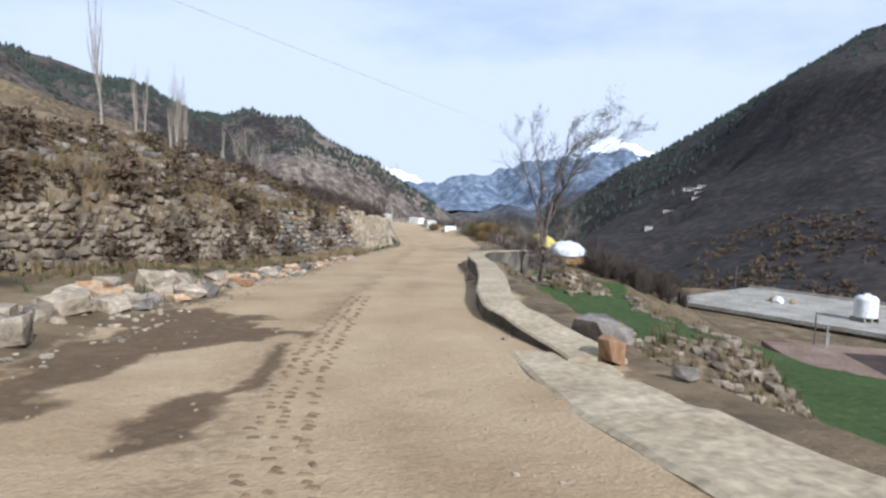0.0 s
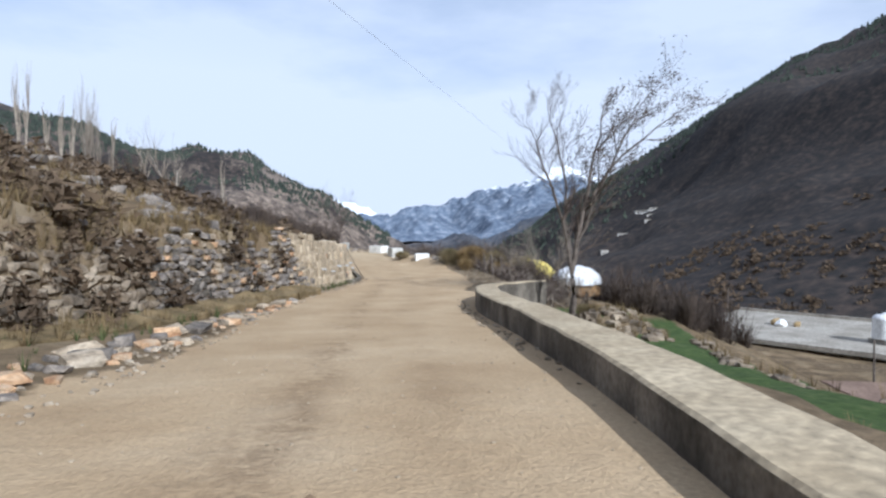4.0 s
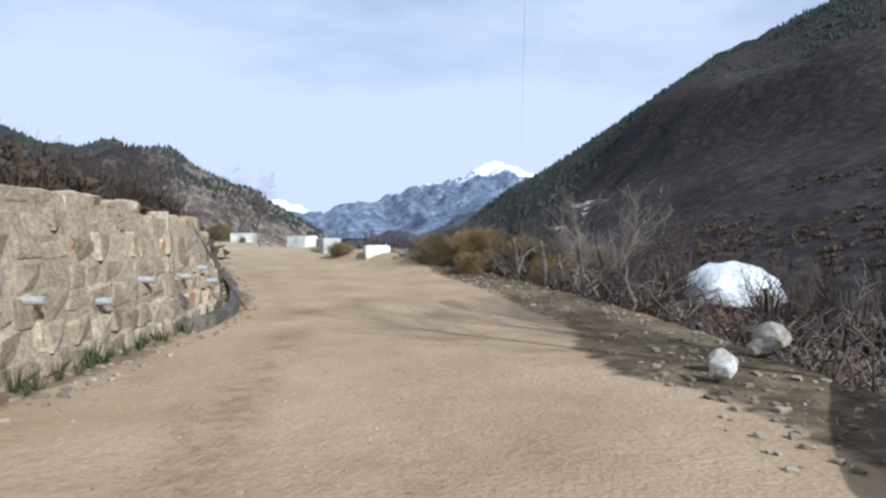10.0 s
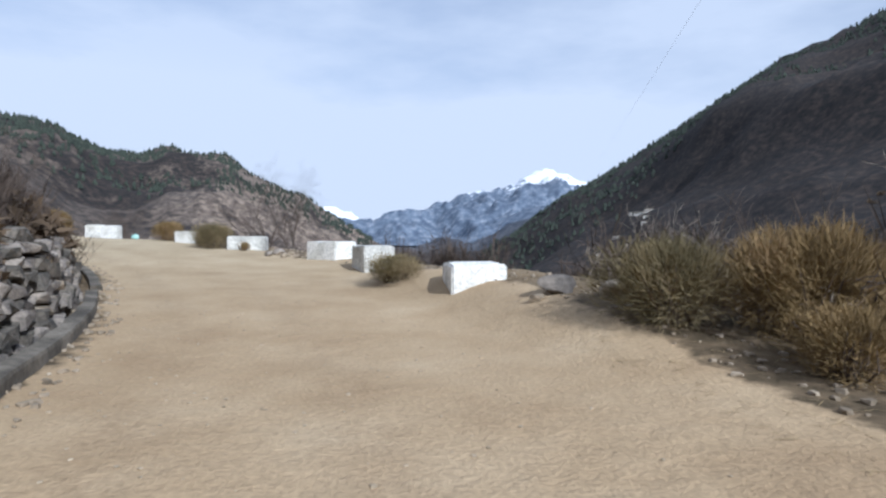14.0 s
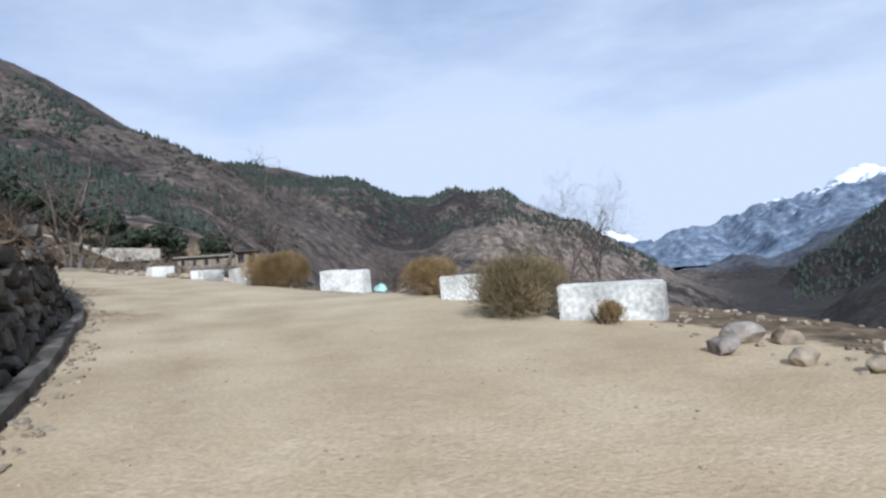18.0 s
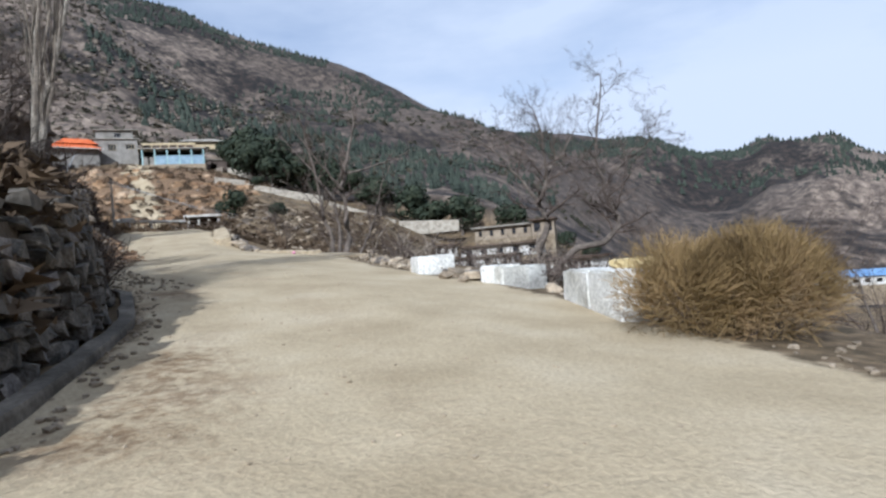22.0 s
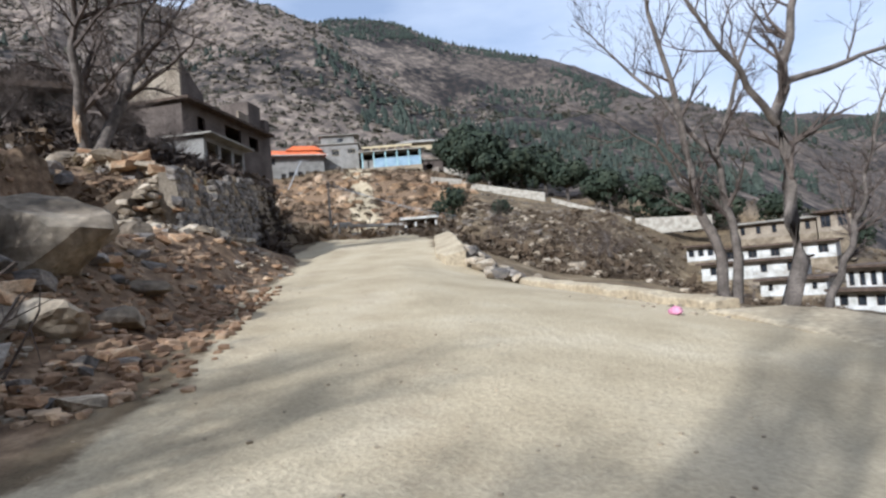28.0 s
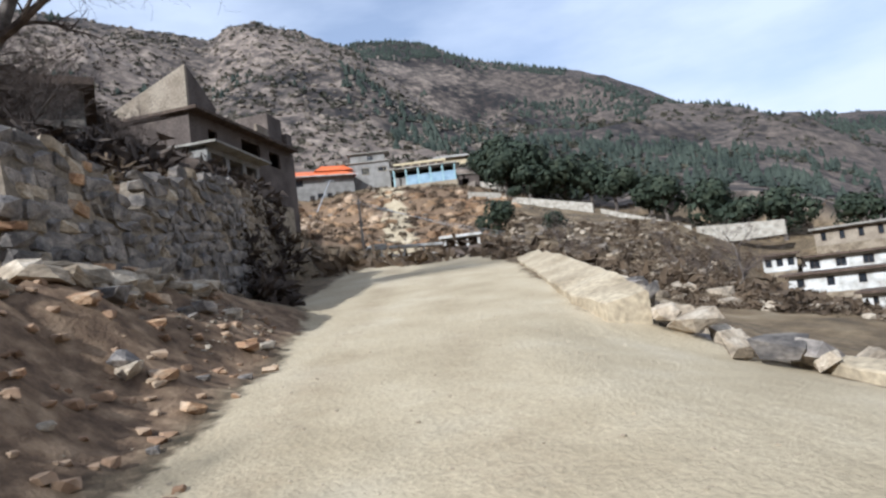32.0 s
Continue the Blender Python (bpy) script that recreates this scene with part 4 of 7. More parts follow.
def barrier_block(a, b, top, thick, label, grey=False, seed=1):
    """A block whose road face runs from a to b; it stands on the ground and reaches the height top."""
    a, b = Vector((*a, 0)), Vector((*b, 0))
    length, ang = (b - a).length, math.atan2(b.y - a.y, b.x - a.x)
    mid = (a + b) / 2
    left_ = Vector((-math.sin(ang), math.cos(ang), 0))
    z0 = min(ground_z(*q.xy) for q in (a, b, a + left_ * thick, b + left_ * thick)) - 0.12
    r = random.Random(seed)
    bm = bmesh.new()
    add_box(bm, -length / 2, length / 2, 0, thick, 0, top - z0, bevel=0.035)
    bmesh.ops.subdivide_edges(bm, edges=[e for e in bm.edges if e.calc_length() > 0.4], cuts=3, use_grid_fill=True)
    for v in bm.verts:
        n = noise.noise_vector(v.co * 2.3 + Vector((seed * 5.0, 0, 0)))
        v.co += n * 0.018
        if v.co.z > (top - z0) * 0.9 and abs(v.co.x) > length * 0.42 and r.random() < 0.35:
            v.co.z -= r.uniform(0, 0.05)
    m = Matrix.Translation((mid.x, mid.y, z0)) @ Matrix.Rotation(ang, 4, "Z")
    return solid("barrier_block", bm, M_STAIN if grey else M_BLOCK, m, label, "barrier", "barrier blocks along the road")


W_LAB = "whitewashed concrete barrier block with grey stains beside the road"
for k, (a, b, top, th, lab, grey) in enumerate([
        ((3.67, .05), (4.75, -.08), .77, 1.4, "squat whitewashed concrete block beside a rubble heap", False),
        ((2.9, 7.5), (3.85, 7.62), 1.0, 1.7, "weathered whitewashed concrete block with a stained top", True),
        ((2.3, 11.3), (3.15, 11.95), 1.09, 1.6, "whitewashed concrete block at the edge of the drop", False),
        ((-1.95, 17.55), (-.3, 17.2), 1.28, .5, "whitewashed concrete block behind a broom bush", True),
        ((-4.75, 21.55), (-3.85, 21.2), 1.52, .5, W_LAB, False),
        ((-3.83, 21.2), (-2.95, 20.9), 1.5, .5, W_LAB, False),
        ((-10.92, 29.38), (-10.0, 29.08), 1.95, .55, "whitewashed concrete block with rounded corners", False),
        ((-9.98, 29.07), (-9.02, 28.78), 1.9, .55, "whitewashed concrete block with rounded corners", False),
        ((-16.9, 33.3), (-15.9, 32.2), 2.38, .5, W_LAB, False),
        ((-15.88, 32.18), (-14.95, 31.2), 2.38, .5, W_LAB, False),
        ((-20.35, 35.62), (-19.42, 35.2), 2.5, .6, "whitewashed concrete block with one crumbling foot", False),
        ((-19.4, 35.19), (-18.55, 34.85), 2.46, .6, "bare grey concrete block butted against a white one", True),
        ((-24.0, 37.25), (-23.1, 36.55), 2.9, 1.1, "whitewashed concrete block beside a brush heap", False)]):
    barrier_block(a, b, top, th, lab, grey, k + 1)

# ---- the parapet and its broken end ----
PAR_D = [(7, 2.95), (8.6, 2.8), (10.2, 2.42), (12, 2.08), (14.3, 2.05), (18, 2.35), (24, 2.72), (30, 2.7), (34, 2.9), (35.2, 3.3), (36.6, 4.3), (38.3, 5.7)]
PAR_H = [(7, .03), (8.5, .1), (11, .25), (14, .32), (18, .42), (24, .54), (30, .58), (35, .55), (38.3, .5)]


def strip_solid(name, s0, s1, inner, outer, top_in, top_out, material, label, category, low=0.5, step_=0.4, kind="structure", rough=0.02, ends=True, seed=3, side=None):
    """A long solid beside the road: inner and outer offsets and the heights of its top over the road as functions of arc length."""
    bm = bmesh.new()
    rows = []
    for s in np.arange(s0, s1 + 1e-6, step_):
        n_ = [noise.noise(Vector((s * .9, k * 7.0 + seed, 0))) * rough + noise.noise(Vector((s * 3.1, k * 5.0, seed))) * rough * .6 for k in range(4)]
        pi, _ = on_road(s, inner(s) + n_[0])
        po, _ = on_road(s, outer(s) + n_[1])
        pm = (pi + po) / 2
        ti, to = top_in(s) + n_[2], top_out(s) + n_[3]
        rows.append([bm.verts.new(q) for q in (pi - Vector((0, 0, low)), pi + Vector((0, 0, ti - .03)), pi.lerp(po, .05) + Vector((0, 0, ti)), pm + Vector((0, 0, (ti + to) / 2 + n_[0] * .5)), pi.lerp(po, .95) + Vector((0, 0, to)), po + Vector((0, 0, to - .04)), po - Vector((0, 0, low * 3)))])
    for a_, b_ in zip(rows, rows[1:]):
        for k in range(6):
            f = bm.faces.new((a_[k], b_[k], b_[k + 1], a_[k + 1]))
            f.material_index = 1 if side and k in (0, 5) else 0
    bm.faces.new(rows[0])
    bm.faces.new(rows[-1][::-1])
    bmesh.ops.recalc_face_normals(bm, faces=bm.faces)
    ob = solid(name, bm, material, Matrix.Identity(4), label, category, kind=kind)
    if side:
        ob.data.materials.append(side)
    return ob


# both parapet sides are coloured darker than the top, for dirt and shade
strip_solid("parapet", 8.0, 38.0, lambda s: tab(PAR_D, s), lambda s: tab(PAR_D, s) + .8, lambda s: tab(PAR_H, s), lambda s: tab(PAR_H, s) + .02, M_DUSTY, "low broad concrete parapet wall with a dusty top and sides darkened for dirt and shade", "wall", rough=0.022, side=M_DIRT_SHADE)
strip_solid("concrete_apron", 1.0, 8.8, lambda s: 2.35 - .02 * s, lambda s: 3.9 - .06 * s, lambda s: .03, lambda s: .03, M_DUSTY, "broken concrete apron at the parapet's end", "pavement", rough=0.05, seed=9)
for k, (s, d, size, turn, label, material) in enumerate([
        (9.75, 3.75, (.98, .62, .44), .3, "flat grey angular boulder resting on the concrete apron", M_STONE), (8.0, 3.45, (.40, .36, .40), .5, "orange-brown boulder with a broken face on the apron", M_ORANGE_STONE),
        (6.9, 4.0, (.34, .16, .18), .8, "narrow grey stone tipped against the apron", M_STONE)]):
    p, a = on_road(s, d)
    me = stone_mesh("boulder", 946 + 3 * k, 26, size, .5, .02)
    me.materials.append(material)
    tagged(new("boulder", me), label, "boulder").matrix_world = Matrix.Translation(p + Vector((0, 0, size[2] * .32 + .05))) @ Matrix.Rotation(a + turn, 4, "Z") @ Matrix.Rotation(.12 * k, 4, "X")
p, a = on_road(38.5, 3.67)
solid("whitewashed_stone", boulder_bm(61, (.26, .24, .26), .06), M_BLOCK, p + Vector((0, 0, .14)), "rounded whitewashed stone marking the road edge", "boulder")
for k, (s, d, w) in enumerate([(39.0, 4.0, .3), (40.2, 5.4, .5), (39.6, 4.9, .3)]):
    p, a = on_road(s, d)
    solid("broken_block", boulder_bm(64 + k, (w, w * .8, w * .7), .25), M_CONCRETE, p + Vector((0, 0, .12)), "broken lump of grey concrete beside the road", "rubble", "broken concrete lumps")

# ---- left side, first stretch: boulder row, verge and dry-stone wall ----
r_ = random.Random(21)
for k in range(230):
    s = 1.5 + 32 * k / 230 + r_.uniform(-.3, .3)
    near = np.interp(s, [0, 9, 13, 18, 25, 31, 36], [4.3, 4.3, 4.0, 3.75, 3.6, 3.4, 3.3])
    d = -near - r_.random() * np.interp(s, [0, 12, 20, 34], [1.0, 1.15, 1.0, .7])
    w = r_.uniform(.16, .3 if k % 4 else .62) * np.interp(s, [0, 14, 22, 34], [1.15, 1.05, .85, .7])
    p, a = on_road(s, d)
    me = r_.choice(PALES[:6] + STONES[:4] + ORANGES)
    ob = tagged(new("boulder", me), "angular pale stone in the row along the road edge" if me in PALES else ("orange-brown stone in the row along the road edge" if me in ORANGES else "grey stone in the row along the road edge"), "stone", "stones along the road edge")
    ob.matrix_world = Matrix.Translation(on_ground(p.x, p.y, w * .16)) @ Matrix.Rotation(r_.uniform(0, 6), 4, "Z") @ Matrix.Rotation(r_.uniform(-.3, .3), 4, "X") @ Matrix.Diagonal((w * 1.25, w, w * .72, 1))


for k in range(34):          # larger stones piled two and three deep
    s = r_.uniform(7.0, 15.0)
    p, a = on_road(s, -r_.uniform(4.35, 5.35))
    w = r_.uniform(.38, .72)
    me = r_.choice(PALES + ORANGES[:2])
    ob = tagged(new("boulder", me), "large angular tan stone piled beside the road", "stone", "stones along the road edge")
    ob.matrix_world = Matrix.Translation(on_ground(p.x, p.y, w * .2)) @ Matrix.Rotation(r_.uniform(0, 6), 4, "Z") @ Matrix.Rotation(r_.uniform(-.4, .4), 4, "Y") @ Matrix.Diagonal((w * 1.1, w, w * .85, 1))


def wall_a_d(s):
    return tab(L_TAB, s) - 0.02


M_ROUGH = mat('bank_stone', [(0.10, 0.08, 0.058), (0.19, 0.15, 0.105), (0.30, 0.245, 0.175)], .9, 0.95, 0.7, 7, 0.05, fac=(.35, .62))


def pick_a(r, s, z):
    return r.choice(STONES + PALES[:3] + ORANGES[:2]) if s > 30 else r.choice(STONES + DARKS[:5] + ORANGES[:2] + PALES[:1])


stone_wall("stone_wall", 2, 38.0, wall_a_d, lambda s: 1.75 + .25 * math.sin(s * .7) + .45 * step(34, 37.5, s), "dry-stone terrace wall of rough grey-brown field stones", (0.36, 0.21), core=M_TAN_EARTH, choose=pick_a, keep=(27, 38), seed=5, lean=.30, foot=.2, top_rag=.5, proud=.02, sink=.10, gap=.9, rest=M_ROUGH)
strip_solid("verge", 3, 37, lambda s: -tab(L_TAB, s) - .05, lambda s: -tab(L_TAB, s) + .8, lambda s: .42, lambda s: .25, M_GRASS, "grassy verge at the foot of the stone wall", "verge", rough=.12, low=.5)

# ---- mortared retaining wall round the bend ----


def pick_b(r, s, z):
    return r.choice(DRESSED * 3 + STONES[:1] + ORANGES[:1])


stone_wall("retaining_wall", 37.6, 52.0, lambda s: tab(L_TAB, s) - .05, lambda s: np.interp(s, [37, 38.5, 44, 47.6, 52], [2.35, 2.3, 1.95, 1.6, 1.4]), "mortared retaining wall of pale dressed stones with drain holes", (0.40, 0.30), core=M_MORTAR, choose=pick_b, keep=(37, 53), seed=8, lean=.2, gap=1.08, proud=.03, rowy=.14, top_rag=.06, sink=.185)
for s, z in [(40.2, .9), (41.6, .75), (43.0, .95), (44.6, .9), (45.6, 1.0), (46.2, .7)]:
    p, a = on_road(s, -tab(L_TAB, s) + .1 - .2 * z)
    bm = bmesh.new()
    tube(bm, [Vector((0, .2, 0)), Vector((0, -.16, -.02))], [.05, .05], 8)
    solid("drain_pipe", bm, mat("drain_pipe_grey", [(.30, .29, .27), (.45, .44, .42)], 8, .6), Matrix.Translation(p + Vector((0, 0, z))) @ Matrix.Rotation(a, 4, "Z"), "short grey drain pipe sticking out of the retaining wall", "pipe", "wall drain pipes")
p0, _ = on_road(46.6, -2.05)
p1, _ = on_road(46.2, -3.0)
bm = bmesh.new()
tube(bm, [p0 + Vector((0, 0, .02)), p0.lerp(p1, .5) + Vector((.02, 0, .78)), p1 + Vector((0, 0, 1.75))], [.022, .02, .016], 6)
solid("leaning_pole", bm, M_TWIG, Matrix.Identity(4), "thin dark pole leaning against the retaining wall", "pole")
stone_wall("stone_wall", 51.8, 63.5, lambda s: tab(L_TAB, s), lambda s: np.interp(s, [47, 50, 58, 62, 63.5], [1.5, 1.5, 1.2, .95, .6]), "rough stone bank wall under dry brush", (0.34, 0.22), core=M_EARTH, choose=lambda r, s, z: r.choice(STONES + DARKS + PALES[:1]), keep=(46, 64), seed=12, lean=.25, limit=240)
strip_solid("drain_kerb", 43.5, 63.0, lambda s: -tab(L_TAB, s) + .28, lambda s: -tab(L_TAB, s) + .50, lambda s: .2, lambda s: .18, M_DIRT_SHADE, "low dark concrete kerb of the roadside drain", "kerb", low=.3, rough=.03)

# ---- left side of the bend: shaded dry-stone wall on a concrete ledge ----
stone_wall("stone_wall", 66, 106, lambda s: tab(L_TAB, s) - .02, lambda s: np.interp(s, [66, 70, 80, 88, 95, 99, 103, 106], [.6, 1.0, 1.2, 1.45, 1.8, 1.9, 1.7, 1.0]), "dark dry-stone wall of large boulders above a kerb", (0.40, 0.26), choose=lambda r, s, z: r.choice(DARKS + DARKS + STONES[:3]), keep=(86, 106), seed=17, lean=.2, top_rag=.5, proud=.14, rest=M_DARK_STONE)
# kerb colour lowered for the shade under the bank
strip_solid("drain_kerb", 64, 101, lambda s: -tab(L_TAB, s) + .34, lambda s: -tab(L_TAB, s) + .58, lambda s: .15, lambda s: .14, M_DIRT_SHADE, "concrete kerb darkened for shade along the foot of the stone wall", "kerb", low=.3, rough=.03, seed=6)

# ---- boulders, cut bank and stone retaining wall on the hill ----
for k, (s, d, z, size, label) in enumerate([
        (121.3, -6.9, 1.75, (2.6, 1.6, 1.35), "pale slab-like boulder lying on the bank"), (116.7, -4.5, .35, (2.6, 1.7, 1.5), "huge weathered brown boulder at the foot of the cut bank"), (118.7, -4.9, .5, (1.9, 1.3, 1.1), "brown boulder sunk in the cut bank"),
        (114.75, -3.45, .1, (1.0, .75, .62), "split grey boulder at the road edge"), (114.2, -4.0, .1, (.7, .6, .5), "dark boulder at the road edge"), (116.0, -3.0, .0, (.85, .6, .42), "low brown boulder at the foot of the cut bank"),
        (117.6, -3.2, .05, (.8, .5, .34), "low flat boulder on the cut bank"), (131.0, -10.5, 1.9, (1.8, 1.3, .9), "rounded boulder under the broken tree"), (110.5, -4.4, .5, (1.3, 1.0, .9), "dark boulder at the foot of the bank"),
        (115.4, -6.4, 1.4, (2.2, 1.5, 1.2), "large leaning boulder on the bank"), (113.2, -4.6, .3, (1.5, 1.2, 1.1), "dark boulder under the bank"), (122.6, -5.0, .9, (.8, .6, .5), "orange boulder sunk in the cut bank")]):
    p, a = on_road(s, d)
    solid("boulder", boulder_bm(80 + k, size, .2), M_ROUGH if k not in (0, 3) else M_PALE_STONE, Matrix.Translation((p.x, p.y, max(p.z + z * .4, ground_z(p.x, p.y) - size[2] * .2) + size[2] * .28)) @ Matrix.Rotation(a + k * 1.3, 4, "Z") @ Matrix.Rotation(.15, 4, "X"), label, "boulder", "boulders along the cut bank")


r_ = random.Random(77)
for k in range(26):
    s, up = 104 + 12.5 * k / 26 + r_.uniform(-.3, .3), (k % 3) * .62
    p, a = on_road(s, -tab(L_TAB, s) + .25 - .22 * up + r_.uniform(-.15, .15))
    w = r_.uniform(.8, 1.5)
    size = (w * 1.3, w * .8, w * .8)
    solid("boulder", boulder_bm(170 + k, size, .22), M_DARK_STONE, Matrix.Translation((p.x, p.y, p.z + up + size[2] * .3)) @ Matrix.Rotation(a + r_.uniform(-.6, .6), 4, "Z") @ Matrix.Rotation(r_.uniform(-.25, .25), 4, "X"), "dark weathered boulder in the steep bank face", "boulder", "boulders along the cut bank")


def pick_c(r, s, z):
    return r.choice(PALES[:1] + STONES[:9]) if s > 130 else r.choice(PALES[:2] + STONES[:8] + ORANGES[:1])


stone_wall("retaining_wall", 127.2, 142.5, lambda s: tab(L_TAB, max(s, 127.4)) - .1, lambda s: np.interp(s, [127, 129, 129.9, 130.3, 130.9, 131.2, 136, 142.5], [3.35, 3.4, 3.0, 2.45, 2.5, 3.1, 3.35, 2.8]), "tall retaining wall of mortared grey rubble stone", (0.40, 0.28), core=M_WALL_MORTAR, choose=pick_c, keep=(127, 137), seed=23, lean=.12, proud=.05, gap=1.14, rowy=.14, top_rag=.1, foot=.3, sink=.12, rest=M_ROUGH)
stone_wall("stone_wall", 125.6, 127.9, lambda s: np.interp(s, [125.6, 126.6, 127.9], [6.6, 5.7, 5.3]), lambda s: np.interp(s, [125.6, 126.4, 127.9], [1.6, 2.4, 3.1]), "loose stacked rubble at the end of the retaining wall", (0.30, 0.2), choose=lambda r, s, z: r.choice(PALES + ORANGES[:1]), keep=(124, 131), seed=27, lean=.3, proud=.4, rowy=.4, top_rag=.5, foot=.5, limit=280)
r_ = random.Random(31)
for k in range(84):          # loose stones at the wall's foot and on its top
    top = k % 2
    s = r_.uniform(127.5, 132.5) if top else r_.uniform(124.5, 131)
    d = -(np.interp(s, [124, 127, 131], [5.4, 4.7, 4.3]) + r_.uniform(-.4, .4)) if not top else -(np.interp(s, [127.5, 132.5], [6.4, 10.2]) + r_.uniform(-.7, .7))
    w = r_.uniform(.25, .6) if not top else r_.uniform(.35, .95)
    p, a = on_road(s, d)
    ob = tagged(new("loose_stone", r_.choice(PALES if not top else PALES + ORANGES + ORANGES)), "loose pale stone fallen from the wall" if not top else "orange-tinted stone in the heap above the wall", "stone", "stones at the retaining wall")
    ob.matrix_world = Matrix.Translation(on_ground(p.x, p.y, w * .15 + (0 if not top else .15 + .5 * r_.random()))) @ Matrix.Rotation(r_.uniform(0, 6), 4, "Z") @ Matrix.Rotation(r_.uniform(-.5, .5), 4, "Y") @ Matrix.Diagonal((w * 1.3, w, w * .6, 1))

# ---- right side of the hill: sloped edge strip, rubble ----
strip_solid("road_edge_slab", 129.3, 143, lambda s: np.interp(s, [129, 131, 143], [3.3, 3.0, 3.7]), lambda s: np.interp(s, [129, 131, 143], [4.0, 4.1, 4.6]), lambda s: .10, lambda s: np.interp(s, [129, 131, 138, 143], [.15, .35, .42, .3]), M_DUSTY, "sloping dust-covered concrete edge along the road", "kerb", low=.6, rough=.08, seed=14)
strip_solid("field_wall", 116.2, 127.4, lambda s: np.interp(s, [116, 122, 127.4], [6.5, 6.0, 5.2]), lambda s: np.interp(s, [116, 122, 127.4], [6.95, 6.45, 5.65]), lambda s: np.interp(s, [116, 122, 127.4], [-.3, -.52, -.74]), lambda s: np.interp(s, [116, 122, 127.4], [-.28, -.5, -.72]), M_DUSTY, "low dusty concrete wall beside the turning place", "wall", low=.9, rough=.06, seed=15)
strip_solid("concrete_pad", 112.6, 116.0, lambda s: np.interp(s, [112.6, 116], [6.0, 6.1]), lambda s: np.interp(s, [112.6, 116], [8.3, 7.6]), lambda s: -.36, lambda s: -.42, M_DUSTY, "cracked concrete pad at the end of the low wall", "pavement", low=.6, rough=.05, seed=16)
r_ = random.Random(37)
for k in range(64):
    s = r_.uniform(126.4, 134)
    p, a = on_road(s, np.interp(s, [126, 129, 134], [4.6, 4.3, 4.5]) + r_.uniform(-.1, 1.5))
    w = r_.uniform(.2, .62)
    ob = tagged(new("rubble_stone", r_.choice(PALES + STONES[:3])), "pale angular rubble stone tipped beside the road edge", "stone", "rubble at the road edge")
    ob.matrix_world = Matrix.Translation(on_ground(p.x, p.y, w * .3 + .1)) @ Matrix.Rotation(r_.uniform(0, 6), 4, "Z") @ Matrix.Rotation(r_.uniform(-.6, .6), 4, "Y") @ Matrix.Diagonal((w * 1.3, w, w * .8, 1))
for k in range(56):
    s = r_.uniform(98.5, 112)
    p, a = on_road(s, np.interp(s, [98, 104, 112], [5.6, 6.4, 7.6]) + r_.uniform(-.5, .6))
    w = r_.uniform(.2, .55)
    ob = tagged(new("rubble_stone", r_.choice(PALES + STONES[:4])), "pale rubble stone in the low heap along the shoulder", "stone", "rubble along the shoulder")
    ob.matrix_world = Matrix.Translation(on_ground(p.x, p.y, w * .2)) @ Matrix.Rotation(r_.uniform(0, 6), 4, "Z") @ Matrix.Rotation(r_.uniform(-.4, .4), 4, "Y") @ Matrix.Diagonal((w * 1.3, w, w * .7, 1))
for k, (x, y, w) in enumerate([(-.1, 14.6, .5), (.5, 13.9, .45), (1.0, 13.4, .35), (.3, 15.3, .6), (.8, 15.2, .5), (1.5, 14.2, .4), (4.8, -2.3, .75), (5.5, -3.0, .7), (4.4, -2.4, .3), (-20.9, 36.2, .8), (-21.5, 35.7, .5), (-20.6, 35.2, .45), (-18.2, 36.4, 1.0), (-17.8, 34.6, .5), (3.9, 9.6, .6), (-6.3, 24.3, .35), (-5.6, 23.6, .3)]):
    w *= .62
    solid("shoulder_stone", boulder_bm(120 + k, (w * 1.2, w, w * .75)), M_PALE_STONE if k % 3 else M_STONE, on_ground(x, y, w * .22), "pale stone lying on the road shoulder between the blocks", "stone", "stones on the shoulder")
bm = bmesh.new()
bmesh.ops.create_icosphere(bm, subdivisions=3, radius=.3)
for v in bm.verts:
    v.co = Vector((v.co.x * .9, v.co.y * .6, max(v.co.z, -.2) * .7)) + noise.noise_vector(v.co * 5) * .09
solid("plastic_bag", bm, mat("teal_plastic", [(.22, .42, .38), (.42, .60, .55)], 5, .45, .2, 20), Matrix.Translation(on_ground(-7.3, 25.2, .1)) @ Matrix.Diagonal((.72, .72, .72, 1)), "crumpled pale teal plastic bag on the shoulder", "bag", smooth=True)
bm = bmesh.new()
bmesh.ops.create_icosphere(bm, subdivisions=3, radius=.3)
for v in bm.verts:
    v.co = Vector((v.co.x, v.co.y * .7, max(v.co.z, -.15) * .8)) + noise.noise_vector(v.co * 6) * .07
solid("plastic_bag", bm, mat("pink_plastic", [(.45, .16, .25), (.60, .28, .36)], 5, .45, .2, 20), Matrix.Translation(on_ground(-35.7, 42.4, .05)) @ Matrix.Diagonal((.4, .4, .36, 1)), "crumpled pink plastic bag beside the turning place", "bag", smooth=True)

# ---- bushes ----
for k, (x, y, w, h, n) in enumerate([(5.5, -4.3, 1.15, 1.15, 2600), (6.7, -5.3, 1.3, 1.6, 3200), (8.1, -6.6, 1.4, 1.95, 3400), (6.1, -6.5, .85, .8, 1200), (9.3, -8.4, 1.3, 2.0, 2600), (7.6, -9.2, 1.1, 1.3, 1800)]):
    broom_bush(on_ground(x, y), w, w * .95, h, 3 + 9 * k, "ragged olive-brown broom bush at the road edge" if k % 2 == 0 else "tall rusty-brown broom bush below the road edge", M_OLIVE if k % 2 == 0 else M_BROOM, n)
broom_bush(on_ground(3.0, 3.2), .9, 1.3, .7, 4, "low olive broom bush between two blocks", M_OLIVE, 1800)
